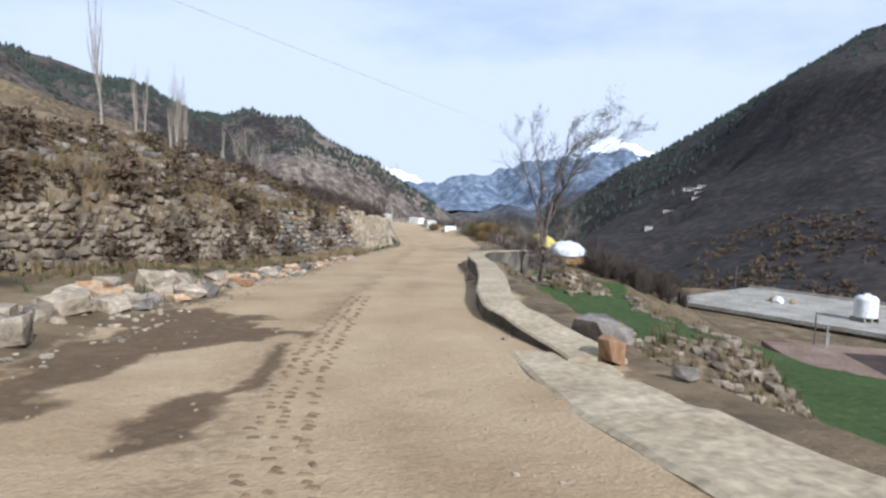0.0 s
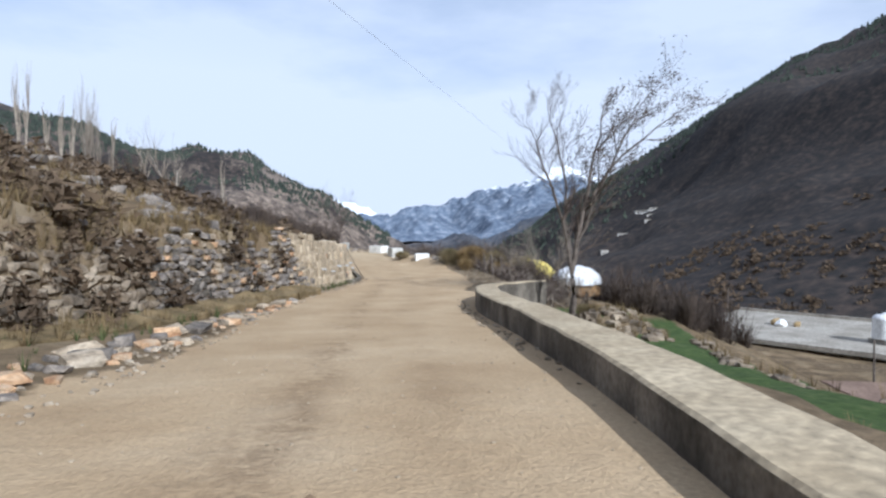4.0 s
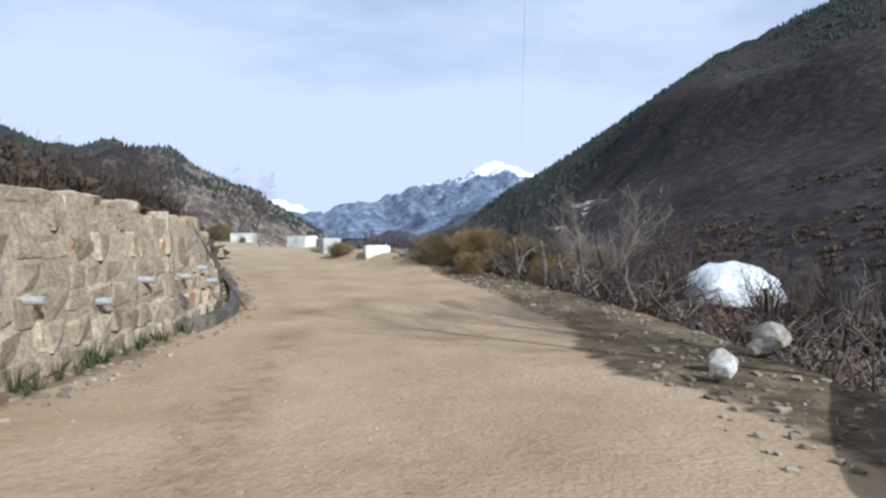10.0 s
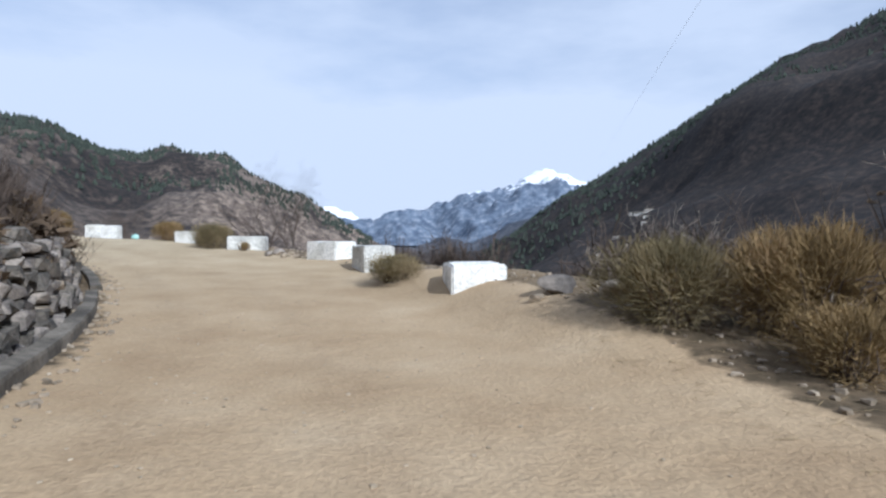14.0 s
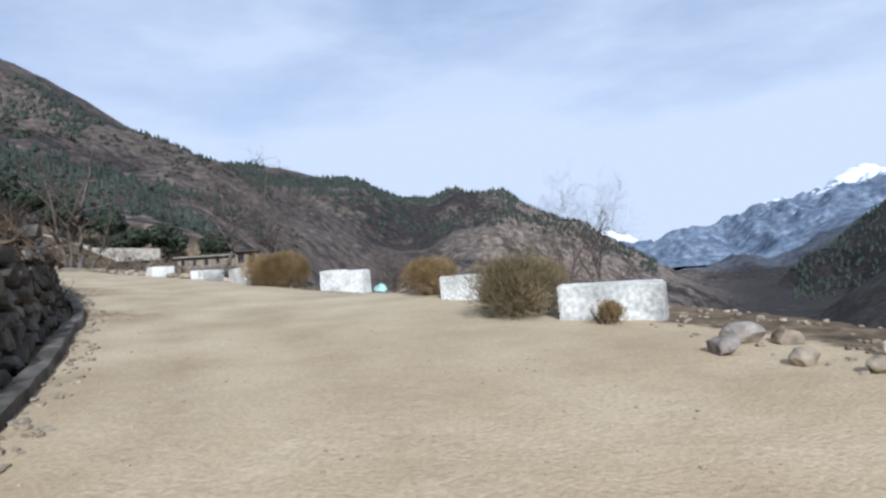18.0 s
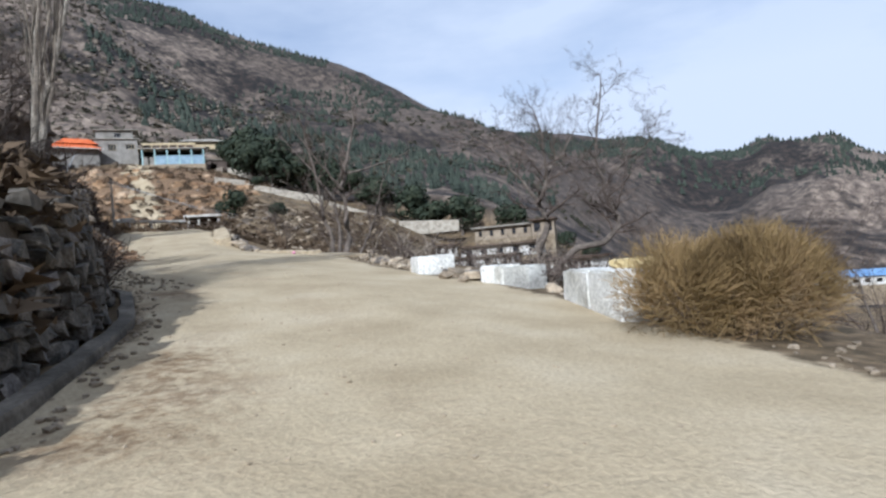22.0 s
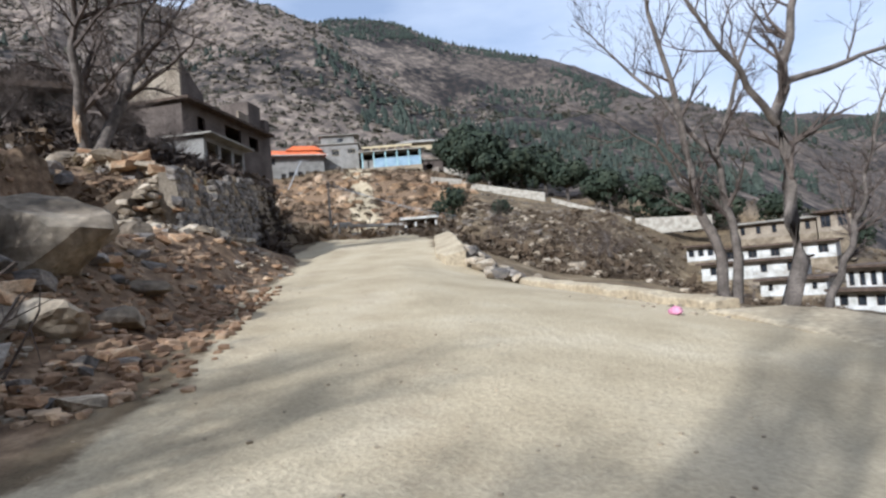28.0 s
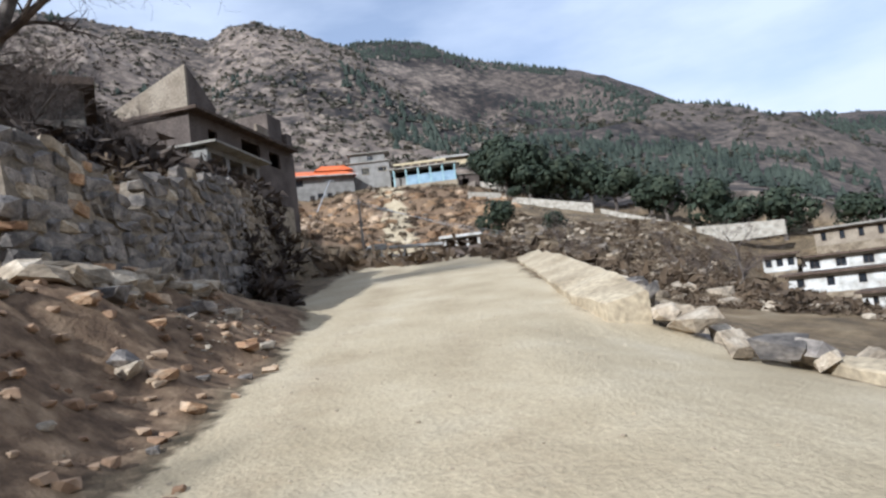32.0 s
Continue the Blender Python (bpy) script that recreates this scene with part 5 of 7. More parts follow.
broom_bush(on_ground(-2.6, 18.4), 1.15, 1.0, 1.15, 5, "rounded olive-brown broom bush in front of a block", M_OLIVE, 3000)
broom_bush(on_ground(-5.35, 22.9), .95, 1.1, 1.05, 6, "dry brown broom bush beside a block", M_BROOM, 2200)
broom_bush(on_ground(-13.3, 31.1), 1.75, 1.6, 1.6, 7, "large golden-brown broom bush on the shoulder", M_BROOM, 5200)
for k, (x, y, w, h) in enumerate([(-3.4, 20.6, .35, .45), (-1.2, 17.0, .35, .4), (-2.95, 31.6, .6, .6), (-27.2, 27.7, .9, .9), (-24.6, 26.2, .8, .8)]):
    broom_bush(on_ground(x, y), w, w, h, 30 + k, "small dry bush on the shoulder", M_BROOM if k % 2 else M_OLIVE, 500, "small dry bushes")

# ---- trees ----
M_LEAFY = mat("withered_leaves", [(.06, .05, .04), (.16, .12, .08)], 5, .85, 0, 20)
bare_tree("tree", on_ground(5.6, -24.8), 9, 0, "many-stemmed tree with few dry leaves beside the parapet", 11, .3, M_BARK, M_TWIG, levels=3, leaves=.4, leaf_side=(1.2, -.2, .1), upright=.35, twigginess=.8, leaf_mat=M_LEAFY, crook=.1, first=.34, right=(.97, -.24), reach=2.3, wind=.5, limbs=[
    ([(0, -.4), (0, 1.9), (.15, 3.4), (.4, 4.7), (.8, 7.0), (1.2, 8.9)], .15, .02), ([(-.05, 1.9), (-.1, 3.0, .1), (-.25, 5.0, .3), (-.5, 6.9, .3), (-1.0, 9.0, .4)], .09, .012),
    ([(0, 2.2), (-.3, 3.6, -.2), (-.9, 5.6, -.4), (-1.4, 6.9, -.3), (-1.9, 8.2, -.2)], .08, .01), ([(.2, 3.6), (.6, 4.9, .2), (1.7, 6.6, .4), (3.3, 8.0, .3), (4.6, 8.9, .2)], .08, .01), ([(.15, 3.4), (.9, 5.4, -.4), (1.85, 7.6, -.6), (2.8, 9.2, -.6)], .07, .01)])
bare_tree("tree", on_ground(13.2, -3.6), 4.2, 2, "small bare pale-barked tree behind the tarpaulin heap", 12, .35, M_PALE_BARK, M_PALE_TWIG, .07, 3)
bare_tree("tree", on_ground(-37.4, 46.9), 9, 0, "tall bare many-stemmed tree beside the turning place", 14, .36, M_BARK, M_TWIG, levels=3, upright=.35, twigginess=.36, crook=.15, first=.34, right=(.57, .82), reach=1.7, limbs=[
    ([(0, -.4), (-.2, 1.9), (-.65, 3.3), (-.8, 5.1), (-1.3, 7.6), (-1.5, 9.0)], .15, .02), ([(-.05, -.3), (.3, 1.9, .3), (.2, 3.0, .4), (.1, 4.4, .4), (.8, 6.0, .6), (1.6, 7.8, .8)], .14, .02), ([(.1, 4.2, .4), (-.8, 5.8, 1.0), (-1.6, 6.9, 1.4), (-2.6, 8.2, 1.6)], .07, .012), ([(-.6, 3.2), (-1.6, 4.4, -.6), (-3.0, 5.2, -1.0)], .05, .01)])
bare_tree("tree", on_ground(-35.6, 45.8), 8, 0, "bare forked tree with crooked limbs beside the turning place", 24, .36, M_BARK, M_TWIG, levels=3, upright=.3, twigginess=.36, crook=.16, first=.3, right=(.57, .82), reach=1.7, limbs=[
    ([(0, -.4), (.15, 1.9), (.07, 4.0), (.5, 5.4), (1.0, 7.4), (1.2, 9.0)], .18, .02), ([(.35, -.3), (1.1, .8, .2), (1.5, 1.6, .3), (1.8, 2.3, .3), (2.2, 3.6, .4), (3.0, 5.2, .5)], .09, .015), ([(.07, 3.8), (-.7, 4.8, -.4), (-1.6, 5.8, -.8), (-2.3, 7.0, -.8)], .08, .012), ([(.3, 4.6), (1.8, 5.0, .4), (3.0, 5.4, .6), (4.2, 5.9, .8)], .07, .01)])
bare_tree("tree", on_ground(-22.6, 43.4), 8, 0, "gnarled bare tree with crooked limbs behind the blocks", 15, .5, M_BARK, M_TWIG, levels=4, upright=.12, twigginess=.62, crook=.22, first=.42, right=(.73, .68), reach=2.2, limbs=[
    ([(-.2, -.4), (-.2, 1.8), (.25, 2.75), (-.05, 3.55), (.35, 4.4), (.3, 6.0), (0, 7.2)], .17, .02), ([(-.05, 3.4), (-.5, 4.4, .2), (-1.0, 5.2, .3), (-2.4, 6.4, .3)], .08, .012), ([(.2, -.2), (.55, 1.2, -.2), (1.2, 1.75, -.3), (2.2, 1.85, -.3), (2.9, 2.4, -.2), (2.9, 3.0), (2.5, 3.85), (2.3, 5.1), (2.6, 6.9), (2.8, 8.2)], .16, .02),
    ([(2.5, 3.85), (3.3, 4.7, .4), (4.1, 5.2, .6), (5.4, 6.2, .8)], .07, .012), ([(.3, 4.4), (.8, 5.1, .5), (1.35, 5.6, .8), (2.1, 6.7, 1.0)], .07, .012)])
bare_tree("tree", on_ground(.3, 67), 15.0, 2, "bare spreading tree on the slope below the road", 16, .5, M_BARK, M_TWIG, .25, 4, upright=.25)
bare_tree("tree", on_ground(-13, 52), 9.0, 2, "bare brown tree on the slope below the road", 18, .45, M_BARK, M_TWIG, .14, 4, upright=.25)
bare_tree("tree", on_ground(-57.4, 36.1), 10.5, 2, "bare tree with a torn pale trunk above the stone heap", 19, .5, M_BARK, M_TWIG, .30, 4, upright=.2, crook=.2, twigginess=.8)
for k, (s, d, h) in enumerate([(96.5, -6.4, 4.2), (99.5, -7.6, 4.8), (103.5, -6.8, 3.8), (106.0, -8.4, 3.8), (108.5, -7.6, 2.6), (111.0, -9.2, 3.2), (113.5, -9.0, 2.8), (116.0, -10.2, 3.2), (136.5, -11.5, 3.2), (141, -14, 3.8), (139, -18, 4.2), (133, -14.5, 3.4), (146, -12.5, 3.4)]):
    q, a = on_road(s, d)
    bare_tree("tree", on_ground(q.x, q.y), h, 3, "dense bare brown tree on the shaded bank", 800 + k, .45, M_BARK, M_TWIG, .09, 4, upright=.2, crook=.2, twigginess=.75, group="trees on the shaded bank")
p = on_ground(-57.4, 36.1)
bm = bmesh.new()
tube(bm, [Vector((.16, -.2, .9)), Vector((.20, -.24, 1.6)), Vector((.22, -.22, 2.3)), Vector((.2, -.15, 2.7))], [.06, .16, .13, .02], 6)
solid("torn_wood", bm, M_ORANGE_STONE, p, "torn pale wood where a limb broke from the trunk", "wood")


def poplar(x, y, h, seed, label="slender pale leafless poplar on the terraces"):
    return bare_tree("poplar", on_ground(x, y), h, 1, label, seed, .10, M_PALE_BARK, M_PALE_TWIG, .11, 2, upright=2.2, group="poplars", first=.12, crook=.04)


poplar(-21.1, -15.9, 8.2, 41)
poplar(-8.8, -14.2, 2.7, 42)
for k, (x, y, h) in enumerate([(-14.6, -5.0, 3.4), (-13.6, -4.0, 3.9), (-12.8, -3.4, 3.7)]):
    bare_tree("tree", on_ground(x, y), h, 1, "small bare pale tree on the terrace", 50 + k, .3, M_PALE_BARK, M_PALE_TWIG, .08, 2, upright=.8, group="terrace trees")
for k, (x, y, h) in enumerate([(-24, 2, 4.6), (-26, 6, 4.8), (-22, 5, 4.2), (-19, -8, 2.8), (-17, -12, 2.6), (-14, -14, 2.4)]):
    poplar(x, y, h, 60 + k)
bare_tree("poplar", on_ground(*on_road(102.5, -4.4)[0].xy), 9.5, 3, "pale many-stemmed poplar on the shaded bank", 70, .12, M_PALE_BARK, M_PALE_TWIG, .12, 3, upright=1.8, group="poplars", crook=.05)

# ---- brush fence and tangled thorn on the right past the parapet ----


def brush_heap(s0, s1, d0, d1, h, n, seed, label):
    r = random.Random(seed)
    p, a = on_road((s0 + s1) / 2, (d0 + d1) / 2)
    base = on_ground(p.x, p.y)
    t = thing("brush_heap", base, label, "brush", "brush heaps")
    bd, bp = bmesh.new(), bmesh.new()
    for k in range(n):
        q, _ = on_road(r.uniform(s0, s1), r.uniform(d0, d1))
        q = on_ground(q.x, q.y, r.uniform(-.1, .25)) - base
        a = r.uniform(0, 6.28)
        ln = h * r.uniform(.5, 1.3)
        e = Vector((math.cos(a), math.sin(a), 0)) * ln * r.uniform(.2, .9) + Vector((0, 0, ln * r.uniform(.25, .95)))
        b_ = Vector((r.gauss(0, .18), r.gauss(0, .18), r.uniform(0, .25)))
        rad = r.uniform(.006, .03)
        tgt = bp if r.random() < .22 else bd
        tube(tgt, [q, q + e * .5 + b_, q + e], [rad, rad * .8, rad * .3], 3)
        for _ in range(3):
            u = r.uniform(.3, .9)
            m_ = q + e * u + b_ * (1 - abs(2 * u - 1))
            f = Vector((r.gauss(0, 1), r.gauss(0, 1), r.gauss(0, .8))).normalized() * ln * r.uniform(.15, .4)
            tube(tgt, [m_, m_ + f * .6 + Vector((0, 0, .04)), m_ + f], [rad * .6, rad * .4, .003], 3)
    tagged(part("brushwood", bd, M_TWIG, t), kind="stuff")
    tagged(part("pale_brushwood", bp, M_PALE_TWIG, t), "bleached bare branches", kind="stuff")
    return t


brush_heap(39.5, 46, 5.8, 7.8, 1.0, 260, 1, "tangled heap of dead thorn branches fencing the field")
brush_heap(45.5, 53.5, 5.8, 7.8, 1.15, 300, 2, "tangled heap of dead thorn branches fencing the field")
brush_heap(53.5, 58.5, 6.0, 8.0, 1.1, 200, 3, "low heap of grey dead branches")
brush_heap(97.0, 98.6, 6.2, 7.8, .8, 90, 4, "heap of dead branches between two blocks")
brush_heap(100.5, 113, 8.0, 11.5, 1.5, 420, 6, "thin dead branches piled as a field fence")
brush_heap(99.5, 104.5, -4.4, -3.0, 1.3, 240, 7, "dark dry scrub at the foot of the bank")
brush_heap(105.2, 113, -4.9, -3.2, 1.0, 330, 8, "dark dry brush hanging over the bank's foot")
for s, d, h in ((106.6, -3.7, 1.0), (108.6, -4.0, 1.2), (111.2, -4.2, 1.05)):
    p, a = on_road(s, d)
    broom_bush(on_ground(p.x, p.y), .95, .8, h, int(s), "dark brown dry bush at the foot of the bank", M_TWIG, 1600, "dark bushes under the bank")
for k, (x, y, w) in enumerate([(6.5, -11.0, .1), (7.2, -15.5, .09), (6.6, -9.0, .08), (7.4, -18.0, .1), (6.4, -13.2, .07)]):
    bm = bmesh.new()
    b0 = on_ground(x, y, -.2)
    tube(bm, [Vector((0, 0, 0)), Vector((.05, .1, .8)), Vector((-.05, .15, 1.5))], [w, w * .8, w * .6], 6)
    solid("fence_post", bm, M_BARK, b0, "rough dark branch post of the thorn fence", "post", "thorn fence posts")


# ---- tarpaulined heaps ----
def heap(x, y, rx, ry, h, hay_h, cloth, label, seed):
    base = on_ground(x, y, -.15)
    t = thing("covered_stack", base, label, "haystack", "covered fodder stacks")
    for nm, hh, sc, material, wr, z0 in (("fodder", hay_h, 1.0, M_STRAW_O, .10, 0), ("tarpaulin", h, 1.05, cloth, .07, hay_h * .62)):
        bm = bmesh.new()
        bmesh.ops.create_icosphere(bm, subdivisions=4, radius=1)
        for v in bm.verts:
            n = v.co.normalized()
            q = Vector((n.x * rx * sc, n.y * ry * sc, max(n.z, -.05) * (hh - z0) if nm == "tarpaulin" else (max(n.z, -.3) * .55 + .35) * hh))
            q += n * (noise.fractal(n * 3.2 + Vector((seed, 0, 0)), .9, 2, 4) * wr * rx)
            if nm == "tarpaulin":
                q += Vector((n.x, n.y, 0)) * abs(noise.noise(Vector((math.atan2(n.y, n.x) * 5, n.z * 1.2, seed)))) * .14 * (1 - max(n.z, 0))
                q.z += z0 + .08 * noise.noise(Vector((math.atan2(n.y, n.x) * 3, 0, seed)))
            v.co = q
        part(nm, bm, material, t, smooth=True)
    return t


M_STRAW_O = mat("orange_fodder", [(0.20, 0.115, 0.05), (0.36, 0.22, 0.10)], 4, .95, .8, 26, .05)
heap(12.2, -2.7, 1.7, 1.5, 1.75, .8, mat("yellow_tarpaulin", [(0.55, 0.43, 0.09), (0.72, 0.60, 0.18)], 2.2, .55, .3, 12, .02), "fodder stack under a yellow tarpaulin", 2)
heap(11.3, -12.7, 1.4, 1.3, 2.1, 1.75, mat("white_tarpaulin", [(0.50, 0.50, 0.50), (0.72, 0.72, 0.71)], 2.2, .5, .3, 12, .02), "orange fodder stack under a crumpled white tarpaulin", 5)


# ---- buildings ----
M_RAW = mat("raw_plaster", [(.22, .175, .125), (.32, .265, .195)], .5, .92, .4, 5, .03)
M_RENDER = mat("grey_cement_render", [(.20, .185, .16), (.30, .28, .25)], .5, .92, .3, 6, .03)
M_BRICKY = mat("raw_brick_concrete", [(.085, .066, .054), (.15, .118, .095)], .4, .92, .3, 5, .03)
M_WHITE = mat("whitewash", [(.34, .31, .26), (.52, .50, .45), (.62, .60, .56)], .5, .85, .2, 5, .02)
M_YELLOW = mat("yellow_wash", [(.55, .43, .20), (.68, .56, .30)], .5, .85, .2, 5, .02)
M_CREAM = mat("cream_wash", [(.48, .38, .22), (.60, .50, .32)], .5, .85, .2, 5, .02)
M_BLUE = mat("pale_blue_panels", [(.22, .31, .38), (.33, .43, .50)], .5, .7, .1, 5, .02)
M_TEAL = mat("teal_paint", [(.28, .42, .42), (.40, .54, .53)], .8, .6, .1, 5, .02)
M_RED_ROOF = mat("orange_sheet_roof", [(.52, .10, .025), (.66, .17, .05)], .6, .5, .2, 6, .02)
M_ROOF_SLAB = mat("roof_slab", [(.24, .215, .175), (.36, .33, .28)], .35, .95, .3, 3, .04)
M_BROWN_ROOF = mat("mud_roof", [(.17, .115, .085), (.25, .175, .13)], .4, .95, .4, 5, .04)
M_WOOD = mat("dark_timber", [(.06, .04, .028), (.12, .085, .06)], 2, .85, .3, 14, .02)
M_GLASS = mat("dark_window", [(.015, .017, .02), (.03, .034, .04)], 1, .2, 0, 5)
M_TANK = mat("white_plastic", [(.70, .70, .69), (.78, .78, .77)], 1, .45, .1, 6, .01)
M_STEEL = mat("galvanised_steel", [(.33, .33, .32), (.48, .48, .47)], 3, .5, .1, 20, .01, metal=.6)
M_TIN = mat("blue_tin", [(.12, .23, .42), (.20, .33, .53)], .5, .5, .1, 5, .01)


def site(pl, pr, z):
    """The pose of a facade from its left to its right foot as one faces it; y runs into the building. Also its width."""
    x = Vector((pr[0] - pl[0], pr[1] - pl[1], 0))
    return Matrix.Translation((pl[0], pl[1], z)) @ Matrix.Rotation(math.atan2(x.y, x.x), 4, "Z"), x.length


def pierced(W, H, T, holes, y0=0.0, z0=0.0, x0=0.0):
    """A wall slab in the xz plane with rectangular openings through it, one closed mesh."""
    bm = bmesh.new()
    xs = sorted({0, W, *[v for h in holes for v in h[:2]]})
    zs = sorted({0, H, *[v for h in holes for v in h[2:]]})
    full = {(i, k) for i in range(len(xs) - 1) for k in range(len(zs) - 1) if not any(h[0] <= xs[i] and xs[i + 1] <= h[1] and h[2] <= zs[k] and zs[k + 1] <= h[3] for h in holes)}
    vs = {}

    def v(i, k, side):
        if (i, k, side) not in vs:
            vs[i, k, side] = bm.verts.new((x0 + xs[i], y0 + T * side, z0 + zs[k]))
        return vs[i, k, side]

    for i, k in full:
        for side in (0, 1):
            bm.faces.new([v(i, k, side), v(i + 1, k, side), v(i + 1, k + 1, side), v(i, k + 1, side)])
        for (a, c), (p, q) in (((i, k), (i + 1, k)), ((i, k + 1), (i + 1, k + 1)), ((i, k), (i, k + 1)), ((i + 1, k), (i + 1, k + 1))):
            other = (i, k - 1) if (a, c, p, q) == (i, k, i + 1, k) else (i, k + 1) if (a, c) == (i, k + 1) else (i - 1, k) if (p, q) == (i, k + 1) else (i + 1, k)
            if other not in full:
                bm.faces.new([v(a, c, 0), v(p, q, 0), v(p, q, 1), v(a, c, 1)])
    bmesh.ops.recalc_face_normals(bm, faces=bm.faces)
    return bm


def window(parent, x0, x1, z0, z1, y=0.1, frame_mat=None, bars=2):
    fm = frame_mat or M_WOOD
    bm = bmesh.new()
    f = .09
    for a in ((x0, x0 + f, z0, z1), (x1 - f, x1, z0, z1), (x0 + f, x1 - f, z0, z0 + f), (x0 + f, x1 - f, z1 - f, z1)):
        add_box(bm, a[0], a[1], y, y + .08, a[2], a[3])
    for k in range(1, bars):
        xm = x0 + (x1 - x0) * k / bars
        add_box(bm, xm - .04, xm + .04, y + .01, y + .07, z0 + f, z1 - f)
    w = part("window", bm, fm, parent)
    part("pane", box(x0 + f, x1 - f, y + .03, y + .05, z0 + f, z1 - f), M_GLASS, w, "dark glass")
    return w


def shell(t, W, D, H, wall_mat, holes=(), deep=6.0, base_mat=M_MORTAR):
    """Four walls with a foundation reaching into the slope."""
    part("front_wall", pierced(W, H, .3, list(holes)), wall_mat, t)
    part("side_wall", box(0, .3, .3, D, 0, H), wall_mat, t)
    part("side_wall", box(W - .3, W, .3, D, 0, H), wall_mat, t)
    part("back_wall", box(.3, W - .3, D - .3, D, 0, H), wall_mat, t)
    part("foundation", box(.02, W - .02, .02, D, -deep, -.002), base_mat, t, "rubble foundation in the slope")
    part("floor_slab", box(.3, W - .3, .3, D - .3, 0, .1), M_ROOF_SLAB, t)


def slab_roof(t, x0, x1, y0, y1, z, th=.25, material=None):
    return part("roof", box(x0, x1, y0, y1, z, z + th, bevel=.03), material or M_ROOF_SLAB, t)


# grey house of two blocks
m, W = site((-211.8, 113.3), (-206, 124.2), 40.88)
t = thing("house", m, "grey cement house of two stacked blocks with a flat roof", "house")
wins = [(W * .32, W * .32 + 2.3, 4.4, 6.4), (W * .72, W * .72 + 2.6, 4.9, 6.4)]
shell(t, W, 9, 8.0, M_RENDER, wins, 9)
for w in wins:
    window(t, *w, frame_mat=M_CREAM, bars=3)
slab_roof(t, -.5, W + .5, -.5, 9.5, 8.0)
part("upper_wall", pierced(W - 1.8, 3.2, .3, [(5.2, 7.2, .9, 2.4)], 3.0, 8.25, .6), M_RENDER, t)
window(t, .6 + 5.2, .6 + 7.2, 9.15, 10.65, 3.1, M_WHITE, 3)
part("upper_wall", box(.6, .9, 3.3, 9, 8.25, 11.45), M_RENDER, t)
part("upper_wall", box(W - 1.5, W - 1.2, 3.3, 9, 8.25, 11.45), M_RENDER, t)
slab_roof(t, -.1, W + .4, 2.2, 9.6, 11.45)
# house with the orange roof
m, W = site((-212.6, 95.6), (-208.2, 113.2), 36.92)
t = thing("house", m, "grey two-storey house with an orange sheet-metal roof", "house")
wins = [(1.2, 3.4, 5.4, 7.4), (7.2, 9.0, 1.2, 3.2), (10, 11.4, 1.2, 3.2), (5.0, 6.4, .1, 2.6)]
shell(t, W, 9, 8.2, M_RENDER, wins, 8)
for w in wins:
    window(t, *w)
part("balcony", box(-2.2, 0, .5, 8, 4.1, 4.35), M_WHITE, t)
for y in (.6, 4.0, 7.8):
    part("post", box(-2.1, -1.85, y, y + .25, 4.35, 8.1), M_WHITE, t)
part("lower_room", box(-1.9, -.02, .8, 8, 0, 4.05), M_CREAM, t)
bm = bmesh.new()
vs = [bm.verts.new(q) for q in ((-3, -1.4, 8.2), (W + 1, -1.4, 8.2), (W + 1, 10, 8.2), (-3, 10, 8.2), (1.5, 3.2, 10.4), (W - 3, 3.2, 10.4), (W - 3, 5.6, 10.4), (1.5, 5.6, 10.4))]
for f in ((0, 1, 5, 4), (1, 2, 6, 5), (2, 3, 7, 6), (3, 0, 4, 7), (4, 5, 6, 7), (3, 2, 1, 0)):
    bm.faces.new([vs[i] for i in f])
part("roof", bm, M_RED_ROOF, t, "orange sheet-metal roof")
part("roof_trim", box(-3.06, W + 1.06, -1.5, -1.38, 7.95, 8.22), M_WHITE, t)
bm = bmesh.new()
vs = [bm.verts.new(q) for q in ((7, 1.8, 10.2), (W + .4, 1.8, 10.2), (W + .4, 7, 10.2), (7, 7, 10.2), (9.5, 4, 12), (W - 2, 4, 12), (W - 2, 5, 12), (9.5, 5, 12))]
for f in ((0, 1, 5, 4), (1, 2, 6, 5), (2, 3, 7, 6), (3, 0, 4, 7), (4, 5, 6, 7), (3, 2, 1, 0)):
    bm.faces.new([vs[i] for i in f])
part("roof", bm, M_RED_ROOF, t, "raised upper roof")
# long veranda with blue panels
m, W = site((-205.2, 124.8), (-195.4, 140.6), 40.15)
t = thing("veranda_building", m, "long veranda building with teal pillars and pale blue panels", "house")
shell(t, W, 8, 5.0, M_RENDER, [(.6 + k * (W - .9) / 5, .6 + (k + .86) * (W - .9) / 5, 2.9, 4.6) for k in range(5)], 7)
slab_roof(t, -1, W + .6, -2.6, 8.4, 5.0, .4)
for k in range(6):
    x = .1 + k * (W - .5) / 5
    part("pillar", box(x, x + .4, -2.3, -1.95, 0, 5), M_TEAL, t)
for k in range(1, 5):
    x = .5 + k * (W - .5) / 5
    part("panel", box(x, x + (W - .5) / 5 - .4, -2.2, -2.05, .1, 2.9), M_BLUE, t)
part("plinth", box(-.2, W + .3, -2.6, -.002, -5, -.002), M_MORTAR, t)
for k in range(7):
    x = k * (W - 3) / 6
    part("upper_pillar", box(x, x + .35, 6.0, 6.3, 5.4, 8.0), M_CREAM, t)
part("upper_beam", box(-.3, W - 2.4, 5.9, 6.4, 8.0, 8.6), M_CREAM, t)
part("upper_wall", box(-.3, W - 2.4, 9, 9.3, 4.2, 8.4), M_WOOD, t)
m, W = site((-196, 141.2), (-193.4, 147.5), 37.73)
t = thing("shed", m, "small brown shed beside the veranda building", "shed")
shell(t, W, 5, 4.2, M_BRICKY, [(1.5, 3.6, 1, 3)], 6)
slab_roof(t, -.3, W + .3, -.4, 5.2, 4.2)
